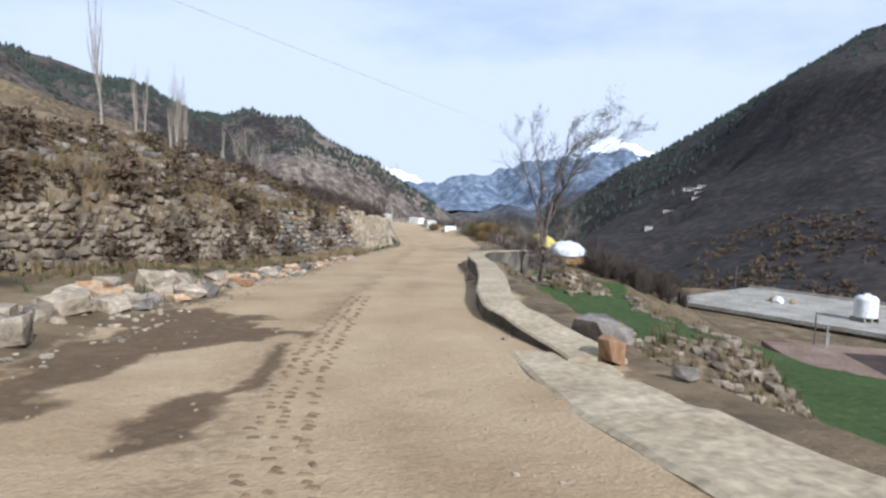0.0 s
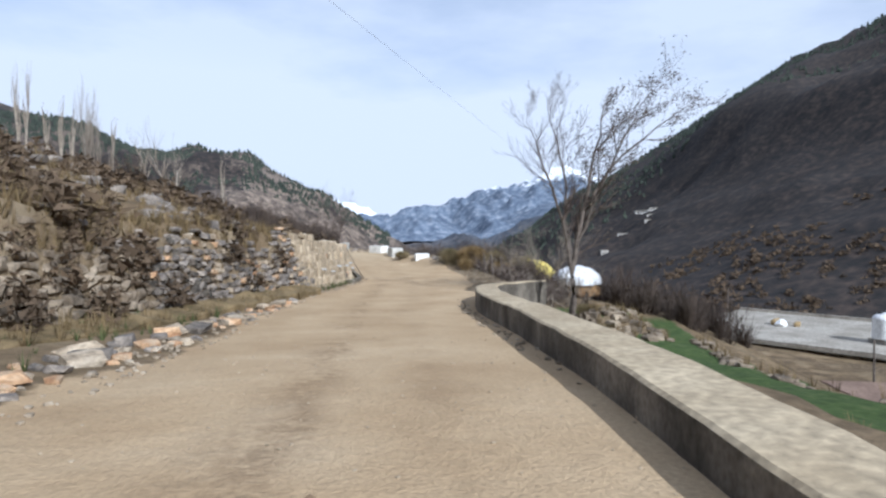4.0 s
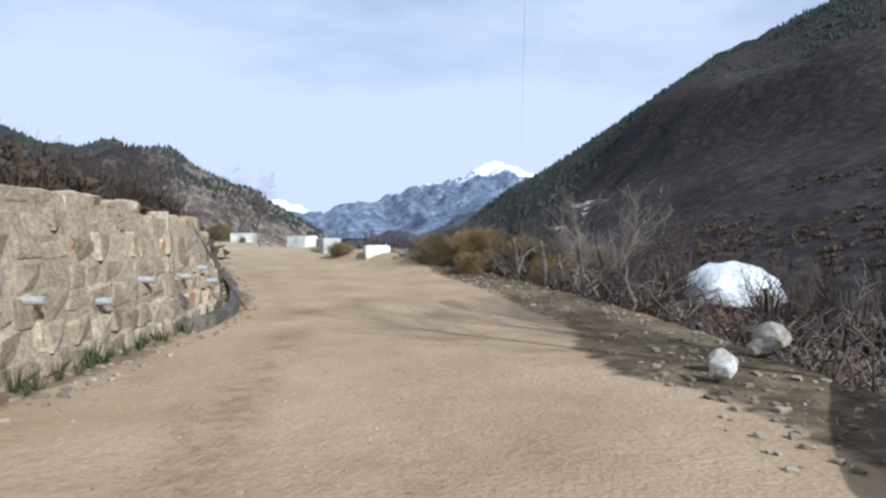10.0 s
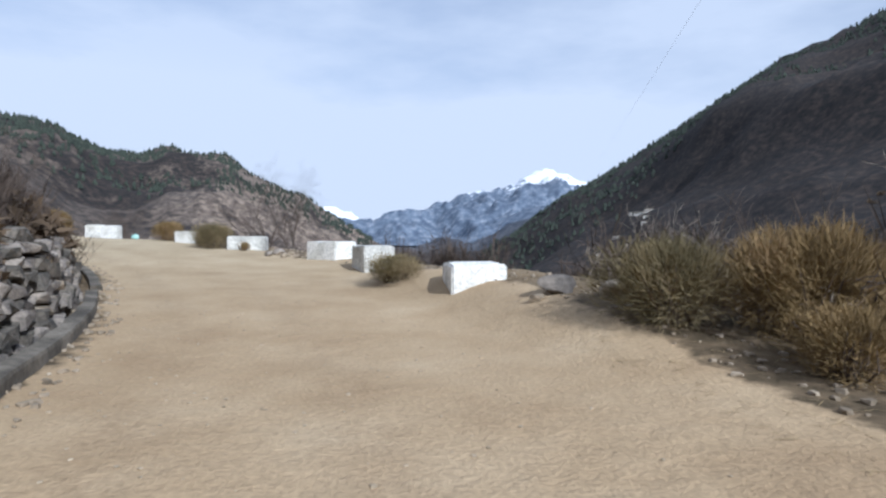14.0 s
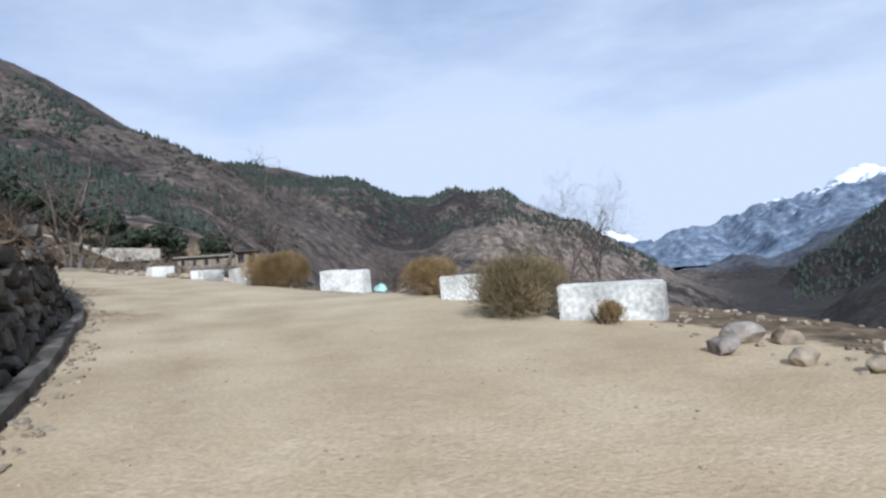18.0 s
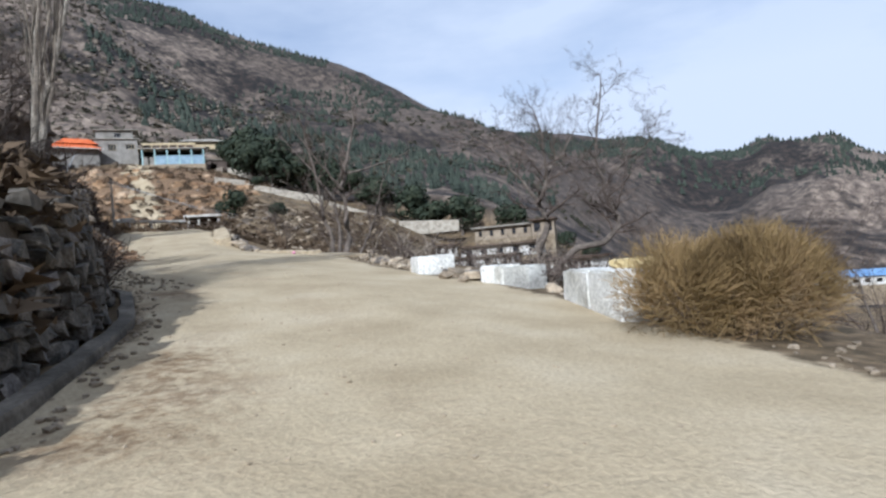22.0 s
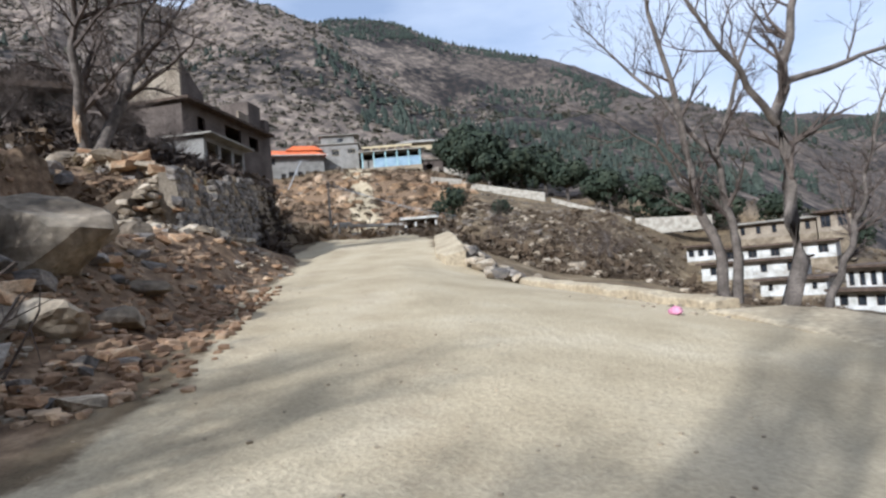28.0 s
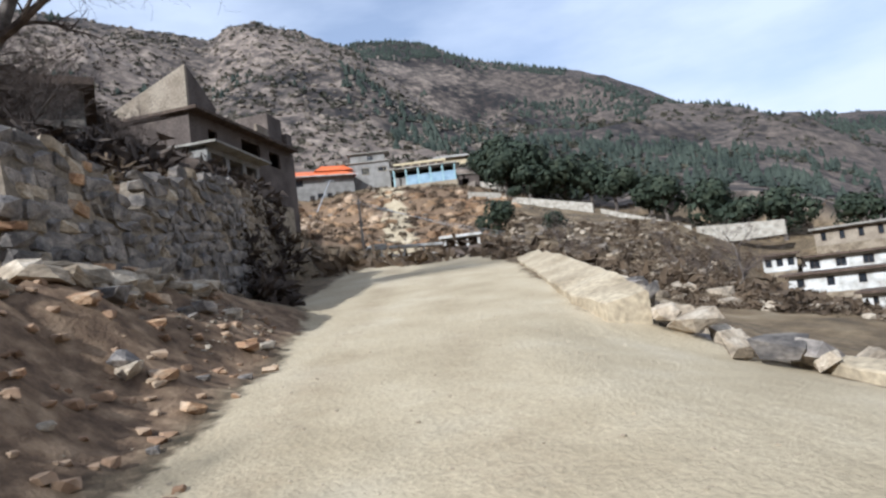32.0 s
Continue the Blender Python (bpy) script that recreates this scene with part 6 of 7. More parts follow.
# cream house above
m, W = site((-222, 152), (-216, 162.5), 48.66)
t = thing("house", m, "cream house with a pillared porch above the veranda", "house")
wins = [(W * .45, W * .45 + 1.4, 1, 3.2), (W * .75, W * .75 + 1.5, 1.2, 3.0)]
shell(t, W, 8, 5.0, M_CREAM, wins, 8)
for w in wins:
    window(t, *w)
for k in range(5):
    part("pillar", box(-3.4 + k * .05, -3.0 + k * .05, -.4 + k * 2.0, -.1 + k * 2.0, -.5, 4.9), M_WHITE, t)
part("porch_floor", box(-3.8, -.02, -.6, 8.2, -3, -.5), M_MORTAR, t)
bm = bmesh.new()
vs = [bm.verts.new(q) for q in ((-4.2, -1.2, 5), (W + 1, -1.2, 5), (W + 1, 9, 5), (-4.2, 9, 5), (0, 3.6, 6.8), (W - 3, 3.6, 6.8))]
for f in ((0, 1, 5, 4), (1, 2, 5), (2, 3, 4, 5), (3, 0, 4), (3, 2, 1, 0)):
    bm.faces.new([vs[i] for i in f])
part("roof", bm, M_ROOF_SLAB, t)
# roofed arcade and walkway past the brow
m, W = site((-135.8, 97.1), (-132.3, 102.5), 12.87)
t = thing("arcade", m, "small open arcade with white pillars under a flat roof", "shelter")
part("base_wall", box(-.2, W + .2, -.1, 3, -3, 1.7), M_BRICKY, t)
for k in range(4):
    x = k * (W - .4) / 3
    part("pillar", box(x, x + .4, 0, .4, 1.7, 3.4), M_WHITE, t)
    part("pillar", box(x, x + .4, 2.5, 2.9, 1.7, 3.4), M_WHITE, t)
part("roof", box(-.8, W + .5, -.7, 3.6, 3.4, 3.85, bevel=.03), M_WHITE, t)
part("back_wall", box(-.2, W + .2, 3.01, 3.2, 1.6, 3.39), M_WOOD, t)
m, W = site((-136.4, 83.2), (-135.9, 96.9), 12.99)
t = thing("covered_walkway", m, "long low concrete walkway canopy on white posts", "shelter")
part("canopy", box(-.6, W, 0, 2.2, 2.35, 2.8, bevel=.03), M_WHITE, t)
part("canopy_block", box(0.2, 2.6, -.2, 2.4, 2.81, 3.2), M_WHITE, t)
for x in (.1, 1.6, 6.0, 9.8):
    part("post", box(x, x + .28, .1, .38, -1.5, 2.34), M_WHITE, t)
part("rail", box(2, W - .5, .12, .26, .9, 1.2), M_WHITE, t)
# unfinished concrete house on the left slope
m, W = site((-110.0, 51.2), (-124.7, 65.5), 21.0)
m = m @ Matrix.Diagonal((1.12, 1.12, 1.12, 1))
t = thing("unfinished_house", m, "unfinished brown brick and concrete house with a raw gable wall paled for sun", "house")
wins = [(3.0, 4.6, 4.6, 6.2), (9.2, 13.2, 4.4, 6.6), (15.4, 18.0, 4.6, 6.4)]
shell(t, W, 9, 7.2, M_BRICKY, wins, 9)
part("roof", box(-.5, W + .5, -1.2, 9.3, 7.2, 7.55, bevel=.03), M_WOOD, t, "dark roof slab with a ragged edge")
for k in range(12):
    part("joist", box(.4 + k * (W - 1) / 11, .58 + k * (W - 1) / 11, -1.5, -1.21, 7.0, 7.2), M_WOOD, t)
bm = bmesh.new()
vs = [bm.verts.new(q) for q in ((0, 0, 7.55), (0, 9, 7.55), (0, 9, 8.4), (0, 0, 11.9), (.35, 0, 7.55), (.35, 9, 7.55), (.35, 9, 8.4), (.35, 0, 11.9))]
for f in ((0, 1, 2, 3), (7, 6, 5, 4), (0, 4, 5, 1), (1, 5, 6, 2), (2, 6, 7, 3), (3, 7, 4, 0)):
    bm.faces.new([vs[i] for i in f])
# sunlit gable face coloured paler; the face turned from the sun stays dark
part("gable_wall", bm, M_RAW, t, "raw gable wall paled for the sun on it")
bm = bmesh.new()
vs = [bm.verts.new(q) for q in ((.36, 0, 7.55), (5.0, 0, 7.55), (4.6, 0, 9.0), (.36, 0, 11.85), (.36, .3, 7.55), (5.0, .3, 7.55), (4.6, .3, 9.0), (.36, .3, 11.85))]
for f in ((0, 1, 2, 3), (7, 6, 5, 4), (0, 4, 5, 1), (1, 5, 6, 2), (2, 6, 7, 3), (3, 7, 4, 0)):
    bm.faces.new([vs[i] for i in f])
part("gable_wall", bm, M_BRICKY, t)
part("roof_room", box(W - 3.6, W, .6, 4.6, 7.55, 11.6), M_BRICKY, t)
part("roof_room_wall", box(W - 6.4, W - 3.62, .6, .9, 7.55, 9.6), M_RAW, t)
part("stair_wall", box(W + .02, W + 1.4, 0, 3, -3, 9.8), M_BRICKY, t)
m, W = site((-91.9, 49.1), (-98.6, 55), 17.49)
t = thing("outbuilding", m, "low grey outbuilding with open bays below the unfinished house", "shed")
shell(t, W, 5, 2.8, M_RENDER, [(.6, 2.9, .5, 2.3), (3.5, 5.8, .5, 2.3), (6.4, 8.4, .5, 2.3)], 6)
slab_roof(t, -.5, W + .5, -1.1, 5.2, 2.8, .2)
part("back_room", box(.3, W - .3, 2.4, 2.6, .1, 2.7), M_WOOD, t)


m, W = site((-79.35, 32.13), (-78.9, 40.2), 17.0)
t = thing("stone_house", m, "low dark stone house with a flat earth roof above the bank", "house")
holes = [(1.4, 2.3, .3, 2.1), (4.2, 5.2, .9, 2.0)]
# walls take the stone darkened for shade
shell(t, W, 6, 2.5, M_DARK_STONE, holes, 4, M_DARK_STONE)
for h in holes:
    window(t, *h, bars=1)
slab_roof(t, -.6, W + .6, -1.0, 6.4, 2.5, .45, M_WOOD)


M_MUD = mat("mud_and_rubble", [(.13, .10, .068), (.21, .165, .11), (.29, .235, .165)], .6, .95, .6, 5, .05)


def row_house(pl, pr, z, H, D, bays, wall_mat, label, dark=.5, roof_mat=None, z0=.9, deep=6.0):
    m, W = site(pl, pr, z)
    t = thing("row_house", m, label, "house", "terraced village houses")
    bw = W / bays
    holes = [(k * bw + bw * (1 - dark) / 2, k * bw + bw * (1 + dark) / 2, z0, H - .5) for k in range(bays)]
    shell(t, W, D, H, wall_mat, holes, deep, M_MUD)
    for h in holes:
        window(t, *h, bars=1 if h[1] - h[0] < 1.4 else 2)
    part("inner_wall", box(.3, W - .3, 1.2, 1.4, .1, H - .02), M_WOOD, t)
    slab_roof(t, -.7, W + .7, -1.2, D + .4, H, .4, roof_mat or M_WOOD)
    return t


row_house((-72.4, 128.6), (-58, 127), -5.21, 2.9, 7, 6, M_WHITE, "whitewashed village house with dark doors and windows")
row_house((-71.6, 130.8), (-58.6, 129.4), -1.92, 2.7, 6, 9, M_WHITE, "upper storey with white pillars under a timber roof", .55, z0=.2, deep=.0)
row_house((-87.67, 136.83), (-78.12, 139.03), -3.5, 2.6, 7, 3, M_WHITE, "long whitewashed village house with few openings", .22)
row_house((-99.85, 139.13), (-83.7, 144.26), -0.59, 3.0, 7, 4, M_WHITE, "whitewashed row house with a few dark openings", .26, z0=1.0)
row_house((-108.74, 166.37), (-93.87, 171.47), 6.93, 3.2, 7, 5, M_RAW, "weathered tan house with a flat pale roof edge", .3, M_ROOF_SLAB)
row_house((-93.24, 170.65), (-87.66, 172.89), 6.9, 4.0, 6, 2, M_RAW, "grey house with an open upper floor", .6)
row_house((-105.4, 154.46), (-85.77, 160.75), 1.99, 3.0, 7, 5, M_WHITE, "whitewashed village house under a timber roof", .4)
row_house((-109.16, 148.61), (-104.53, 151.49), 3.15, 2.9, 6, 3, M_WHITE, "small hut with white posts and a red-brown door", .6)
m, W = site((-94, 205.4), (-71.2, 207), -6.66)
t = thing("long_house", m, "long blank yellow-washed building with small vents under the eaves", "house")
vents = [(2 + 3.4 * k, 2.5 + 3.4 * k, 3.4, 3.9) for k in range(6)]
shell(t, W, 9, 4.5, M_YELLOW, vents, 8, M_MUD)
slab_roof(t, -.1, W + .1, -.1, 9.1, 4.5, .2, M_YELLOW)
m, W = site((-60, 297), (-48, 300), -17.5)
t = thing("house", m, "distant white house on the valley side", "house", "distant houses")
shell(t, W, 8, 5, M_WHITE, [(1 + 2.6 * k, 2.2 + 2.6 * k, 1.6, 3.4) for k in range(4)], 8, M_MUD)
slab_roof(t, -.5, W + .5, -.5, 8.5, 5)
m, W = site((-47, 318), (-14, 325), -22)
t = thing("tin_roofed_hall", m, "distant hall with a blue tin roof", "house", "distant houses")
shell(t, W, 12, 3.6, M_WHITE, [(2 + 4 * k, 4 + 4 * k, 1, 2.6) for k in range(7)], 8, M_MUD)
bm = bmesh.new()
vs = [bm.verts.new(q) for q in ((-1, -1, 3.6), (W + 1, -1, 3.6), (W + 1, 13, 3.6), (-1, 13, 3.6), (-1, 6, 6), (W + 1, 6, 6))]
for f in ((0, 1, 5, 4), (2, 3, 4, 5), (1, 2, 5), (3, 0, 4), (3, 2, 1, 0)):
    bm.faces.new([vs[i] for i in f])
part("roof", bm, M_TIN, t, "blue tin roof")
r_ = random.Random(91)
for k in range(7):
    x, y = 325 + r_.uniform(-60, 60), 558 + r_.uniform(-70, 50)
    z = ground_z(x, y)
    t = thing("house", Matrix.Translation((x, y, z)) @ Matrix.Rotation(r_.uniform(-.4, .4) - .5, 4, "Z"), "far white cottage across the valley", "house", "cottages across the valley")
    w, h = r_.uniform(6, 10), r_.uniform(3, 4.5)
    part("wall", box(0, w, 0, 6, -4, h), M_WHITE, t)
    part("roof", box(-.5, w + .5, -.5, 6.5, h, h + .4), M_ROOF_SLAB, t)
    for j in range(3):
        part("window", box(w * (.15 + .3 * j), w * (.27 + .3 * j), -.06, -.002, 1, 2.6), M_GLASS, t)

# ---- the settlement below the first bend ----
m, W = site((40.0, 22.5), (59.0, -9.0), -13.6)
t = thing("flat_roofed_building", m, "large building with a wide flat dusty concrete roof", "house")
wins = [(2 + 4.2 * k, 4 + 4.2 * k, 1, 2.6) for k in range(9)]
shell(t, W, 24, 3.6, M_STAIN, wins, 8)
for w in wins:
    window(t, *w)
part("roof", box(-.8, W + .8, -1, 24.6, 3.6, 4.1), M_ROOF_SLAB, t)
part("parapet", box(-.8, W + .8, 24.3, 24.6, 4.102, 4.5), M_ROOF_SLAB, t)
ROOF_Z = -9.5
for k in range(5):
    bx, by = 55 + r_.uniform(-1.4, 1.4), 21 + r_.uniform(-1.6, 1.6)
    s_ = r_.uniform(.5, 1.0)
    solid("roof_bundle", boulder_bm(140 + k, (s_ * 1.6, s_, s_), .1), M_STRAW if k % 2 else M_TANK, (bx, by, ROOF_Z + s_ * .35), "bundle of stored goods on the flat roof", "bundle", "bundles on the roof")
bm = bmesh.new()
tube(bm, [Vector((0, 0, -.1)), Vector((0, 0, 2)), Vector((0.05, 0, 3.8))], [.12, .11, .09], 8)
solid("roof_post", bm, M_BARK, (56.0, 32.7, ROOF_Z), "plain wooden post standing on the flat roof", "post")
t = thing("water_tank", Matrix.Translation((56.4, 7.4, ROOF_Z)), "ribbed white plastic water tank on a low stand", "tank")
bm = bmesh.new()
prof = [(0, .5), (1.25, .5)] + [(1.25 + .05 * (k % 2), .6 + .12 * k) for k in range(18)] + [(1.2, 2.85), (.9, 3.1), (.35, 3.2), (.35, 3.35), (0, 3.35)]
rings = [[bm.verts.new((max(q, .001) * math.cos(2 * math.pi * j / 20), max(q, .001) * math.sin(2 * math.pi * j / 20), z)) for j in range(20)] for q, z in prof]
for a_, b_ in zip(rings, rings[1:]):
    for j in range(20):
        bm.faces.new((a_[j], a_[(j + 1) % 20], b_[(j + 1) % 20], b_[j]))
part("tank_body", bm, M_TANK, t, smooth=True)
for x in (-1, 0, 1):
    part("stand_leg", box(x - .12, x + .12, -1.1, 1.1, 0, .5), M_RENDER, t)
m, W = site((27.2, -15.6), (19.4, -40.0), -10.2)
t = thing("mud_roofed_house", m, "brown mud-roofed house with plain walls below the road", "house")
wins = [(3, 4.2, .9, 2.2), (9, 10.2, .9, 2.2), (15, 16.2, .9, 2.2)]
shell(t, W, 12, 3.0, M_BROWN_ROOF, wins, 5)
for w in wins:
    window(t, *w)
part("roof", box(-.6, W + .6, -.6, 12.6, 3.0, 3.45, bevel=.05), M_BROWN_ROOF, t)
part("roof_room", box(4.5, W, 6, 12.2, 3.452, 5.0), M_BROWN_ROOF, t)
part("roof_room_top", box(4.2, W + .3, 5.8, 12.4, 5.002, 5.3), M_ROOF_SLAB, t)
for k, (x, y, h, mt) in enumerate([(33.0, -12.9, 5.2, M_BARK), (30.4, -17.2, 4.6, M_STEEL), (30.9, -16.7, 4.2, M_STEEL)]):
    bm = bmesh.new()
    tube(bm, [Vector((0, 0, -.4)), Vector((.05, 0, h * .5)), Vector((.1 * (k + 1), .1, h))], [.09, .08, .06], 7)
    solid("pole", bm, mt, (x, y, max(ground_z(x, y), -10)), "thin pole beside the flat-roofed houses", "pole", "poles by the houses")

# ---- poles and wires ----
t = thing("utility_pole", Matrix.Translation((-131.5, 79.5, 14.1)), "grey concrete utility pole with a short cross-arm", "pole")
bm = bmesh.new()
tube(bm, [Vector((0, 0, -1)), Vector((0, 0, 4)), Vector((0, 0, 9))], [.22, .19, .14], 8)
part("shaft", bm, M_RENDER, t)
part("cross_arm", box(-.8, .8, -.06, .06, 8.3, 8.45), M_STEEL, t)


def wire(a, b, sag, rad, label):
    bm = bmesh.new()
    a, b = Vector(a), Vector(b)
    pts = [a.lerp(b, u / 16) - Vector((0, 0, sag * 4 * (u / 16) * (1 - u / 16))) for u in range(17)]
    tube(bm, pts, [rad] * 17, 4)
    solid("wire", bm, M_STEEL, Matrix.Identity(4), label, "wire", "overhead wires")


for k in range(3):
    wire((-131.5 + .3 * k, 79.5 + .6 * k - .6, 22.5), (-108, 110, 11 - k), 1.0, .03, "overhead wire running down from the utility pole")
wire((48, 77, 13.4), (-15, -55, 7.4), .4, .005, "thin power wire crossing above the road")
wire((36, -20, 13), (2, -68, 9.5), .8, .009, "thin power wire above the parapet")
bm = bmesh.new()
tube(bm, [Vector((-185.5, 92.5, 30.4)), Vector((-190, 98.5, 39.4))], [.16, .12], 6)
tube(bm, [Vector((-190.6, 97.6, 39.1)), Vector((-189.3, 99.4, 39.1))], [.07, .07], 5)
solid("leaning_pole", bm, M_STEEL, Matrix.Identity(4), "pale leaning steel pole with a cross-arm", "pole")

# ---- retaining walls on the hillside ----
for k, (a, b, h) in enumerate([((-195.5, 147, 35.6), (-186, 151, 32.3), 4.5), ((-172, 139, 27.5), (-152, 151, 21.4), 3.2), ((-150, 151.4, 21.2), (-131, 159, 13.5), 1.6), ((-130, 159.4, 13.2), (-115, 168, 12.0), 1.5), ((-176, 131, 28.8), (-172.2, 138.8, 27.6), 4.0)]):
    m, W = site(a, b, min(a[2], b[2]))
    bm = bmesh.new()
    dz = a[2] - min(a[2], b[2]), b[2] - min(a[2], b[2])
    vs = [bm.verts.new(q) for q in ((0, 0, -1.6), (W, 0, -1.6), (W, .6, -1.6), (0, .6, -1.6), (0, 0, h + dz[0]), (W, 0, h + dz[1]), (W, .6, h + dz[1]), (0, .6, h + dz[0]))]
    for f in ((3, 2, 1, 0), (4, 5, 6, 7), (0, 1, 5, 4), (1, 2, 6, 5), (2, 3, 7, 6), (3, 0, 4, 7)):
        bm.faces.new([vs[i] for i in f])
    solid("hillside_wall", bm, M_CONCRETE, m, "long pale retaining wall across the hillside", "wall", "hillside walls", kind="structure")


# ---- evergreen trees on the hillside ----
def evergreen(seed, r, h):
    rr = random.Random(seed)
    t = thing("evergreen_tree", Matrix.Identity(4), "dark green round-crowned evergreen tree on the hillside", "tree", "hillside evergreens")
    bm = bmesh.new()
    tube(bm, [Vector((0, 0, -1)), Vector((.1, 0, h * .3)), Vector((0, .1, h * .6))], [.35, .28, .15], 6)
    for k in range(5):
        a = k * 1.26
        tube(bm, [Vector((0, 0, h * .28)), Vector((math.cos(a) * r * .3, math.sin(a) * r * .3, h * .45)), Vector((math.cos(a) * r * .6, math.sin(a) * r * .6, h * .6))], [.16, .1, .05], 4)
    part("trunk", bm, M_BARK, t)
    bm = bmesh.new()
    lobes = [(Vector((rr.gauss(0, r * .38), rr.gauss(0, r * .38), h * rr.uniform(.38, .72))), r * rr.uniform(.38, .62)) for _ in range(9)]
    for c, q in lobes:
        for _ in range(130):
            n = Vector((rr.gauss(0, 1), rr.gauss(0, 1), rr.gauss(0, 1))).normalized()
            p = c + n * q * rr.uniform(.75, 1.08)
            u = n.orthogonal().normalized()
            u = (Matrix.Rotation(rr.uniform(0, 6.28), 3, n) @ u + n * rr.uniform(-.5, .5)).normalized() * rr.uniform(.3, .6)
            v = n.cross(u).normalized() * rr.uniform(.2, .45)
            bm.faces.new([bm.verts.new(p - u), bm.verts.new(p - v * .8), bm.verts.new(p + u), bm.verts.new(p + v)])
    part("crown", bm, M_LEAF, t)
    return t


EVER = [evergreen(400 + k, 4.0, 8.0) for k in range(3)]
spots = [(-172, 161, 1.9), (-166, 165, 1.8), (-160, 168, 1.6), (-181, 158, 2.0), (-189, 158, 2.0), (-196, 163, 2.1), (-140, 163, 1.5), (-132, 171, 1.7), (-127, 173, 1.6), (-121, 178, 1.7), (-109, 188, 1.35), (-203, 166, 2.0), (-178, 168, 1.9), (-152, 172, 1.5), (-146, 164, .9), (-120, 98, .75), (-112, 102, .5), (-170, 141, .6), (-85, 190, .8), (-96, 196, .8), (-66, 215, .7), (-58, 222, .8), (-184, 150, 1.6), (-192, 152, 1.7), (-176, 152, 1.5)]
for k, (x, y, sc) in enumerate(spots):
    m = Matrix.Translation(on_ground(x, y)) @ Matrix.Rotation(k * 1.7, 4, "Z") @ Matrix.Diagonal((sc, sc, sc * (.9 + .05 * (k % 4)), 1))
    if k < 3:
        EVER[k].matrix_world = m
    else:
        copy_thing(EVER[k % 3], m @ Matrix.Diagonal(tuple(1 / c for c in EVER[k % 3].scale) + (1,)))


# ---- ground cover and far woods, each one object ----
def heights(x, y):
    i = np.clip(np.searchsorted(GX, x) - 1, 0, len(GX) - 2)
    j = np.clip(np.searchsorted(GY, y) - 1, 0, len(GY) - 2)
    u, v = (x - GX[i]) / (GX[i + 1] - GX[i]), (y - GY[j]) / (GY[j + 1] - GY[j])
    return ZZ[j, i] * (1 - u) * (1 - v) + ZZ[j, i + 1] * u * (1 - v) + ZZ[j + 1, i] * (1 - u) * v + ZZ[j + 1, i + 1] * u * v


def stamp(name, shapes, xyz, size, turn, which, material, label, category, tilt=None):
    """Copies of small shapes (vertices, faces) joined into one mesh of kind stuff. size: n x 3."""
    co, fc, base = [], [], 0
    c, s = np.cos(turn), np.sin(turn)
    for k in range(len(xyz)):
        v, f = shapes[which[k]]
        w = v * size[k]
        co.append(np.stack([w[:, 0] * c[k] - w[:, 1] * s[k], w[:, 0] * s[k] + w[:, 1] * c[k], w[:, 2]], -1) + xyz[k])
        fc += [tuple(i + base for i in q) for q in f]
        base += len(v)
    me = bpy.data.meshes.new(name)
    me.from_pydata(np.concatenate(co).tolist(), [], fc)
    me.materials.append(material)
    return tagged(new(name, me), label, category, kind="stuff")


def from_mesh(me):
    return np.array([v.co[:] for v in me.vertices]), [tuple(p.vertices) for p in me.polygons]


def conifer_shape(seed):
    r = np.random.RandomState(seed)
    v, f = [], []
    for z0, z1, w in ((.05, .60, .40), (.30, .85, .34), (.55, 1.0, .22)):
        b = len(v)
        for k in range(6):
            a = 2 * np.pi * k / 6 + r.uniform(-.3, .3)
            q = w * r.uniform(.7, 1.2)
            v.append((q * np.cos(a), q * np.sin(a), z0 + r.uniform(-.04, .04)))
        v.append((r.uniform(-.03, .03), r.uniform(-.03, .03), z1))
        f += [(b + k, b + (k + 1) % 6, b + 6) for k in range(6)]
    return np.array(v), f


def shrub_shape(seed, n=26, leaf=1.0):
    """A ragged tuft: flat leafy flakes over a dome."""
    r = np.random.RandomState(seed)
    v, f = [], []
    for k in range(n):
        d = r.normal(size=3)
        d[2] = abs(d[2]) * .8
        d /= np.linalg.norm(d)
        p = d * r.uniform(.6, 1) * np.array([.5, .5, .8])
        u = r.normal(size=3) * .17 * leaf
        w = r.normal(size=3) * .15 * leaf
        b = len(v)
        v += [p - u, p + w, p + u + d * .08]
        f.append((b, b + 1, b + 2))
    return np.array(v), f


def tuft_shape(seed, n=11):
    r = np.random.RandomState(seed)
    v, f = [], []
    for k in range(n):
        a, q = r.uniform(0, 6.28), r.uniform(.1, .5)
        b = len(v)
        s_ = np.array([-np.sin(a), np.cos(a), 0]) * .035
        foot = np.array([np.cos(a), np.sin(a), 0]) * .12 * r.rand()
        tip = np.array([np.cos(a) * q, np.sin(a) * q, r.uniform(.5, 1)])
        v += [foot - s_, foot + s_, tip]
        f.append((b, b + 1, b + 2))
    return np.array(v), f


CON, SHR, TUF = [conifer_shape(k) for k in range(4)], [shrub_shape(k) for k in range(5)], [tuft_shape(k) for k in range(6)]
SHF = [shrub_shape(20 + k, 120, .42) for k in range(5)]
ROK = [from_mesh(me) for me in STONES[:5]]
M_CONIFER = mat("far_conifers", [(.028, .036, .028), (.052, .062, .046)], .05, .9, 0, .4)
M_SCRUB_D = mat("hill_scrub", [(.038, .040, .026), (.085, .075, .05)], .06, .9, 0, .6)
M_SCRUB_B = mat("brown_scrub", [(.065, .046, .029), (.135, .094, .057)], .3, .9, 0, 2)
M_HILLROCK = mat("hill_rocks", [(.11, .09, .07), (.23, .19, .148)], .1, .92, .3, 1.5, .1)
rs = np.random.RandomState(5)


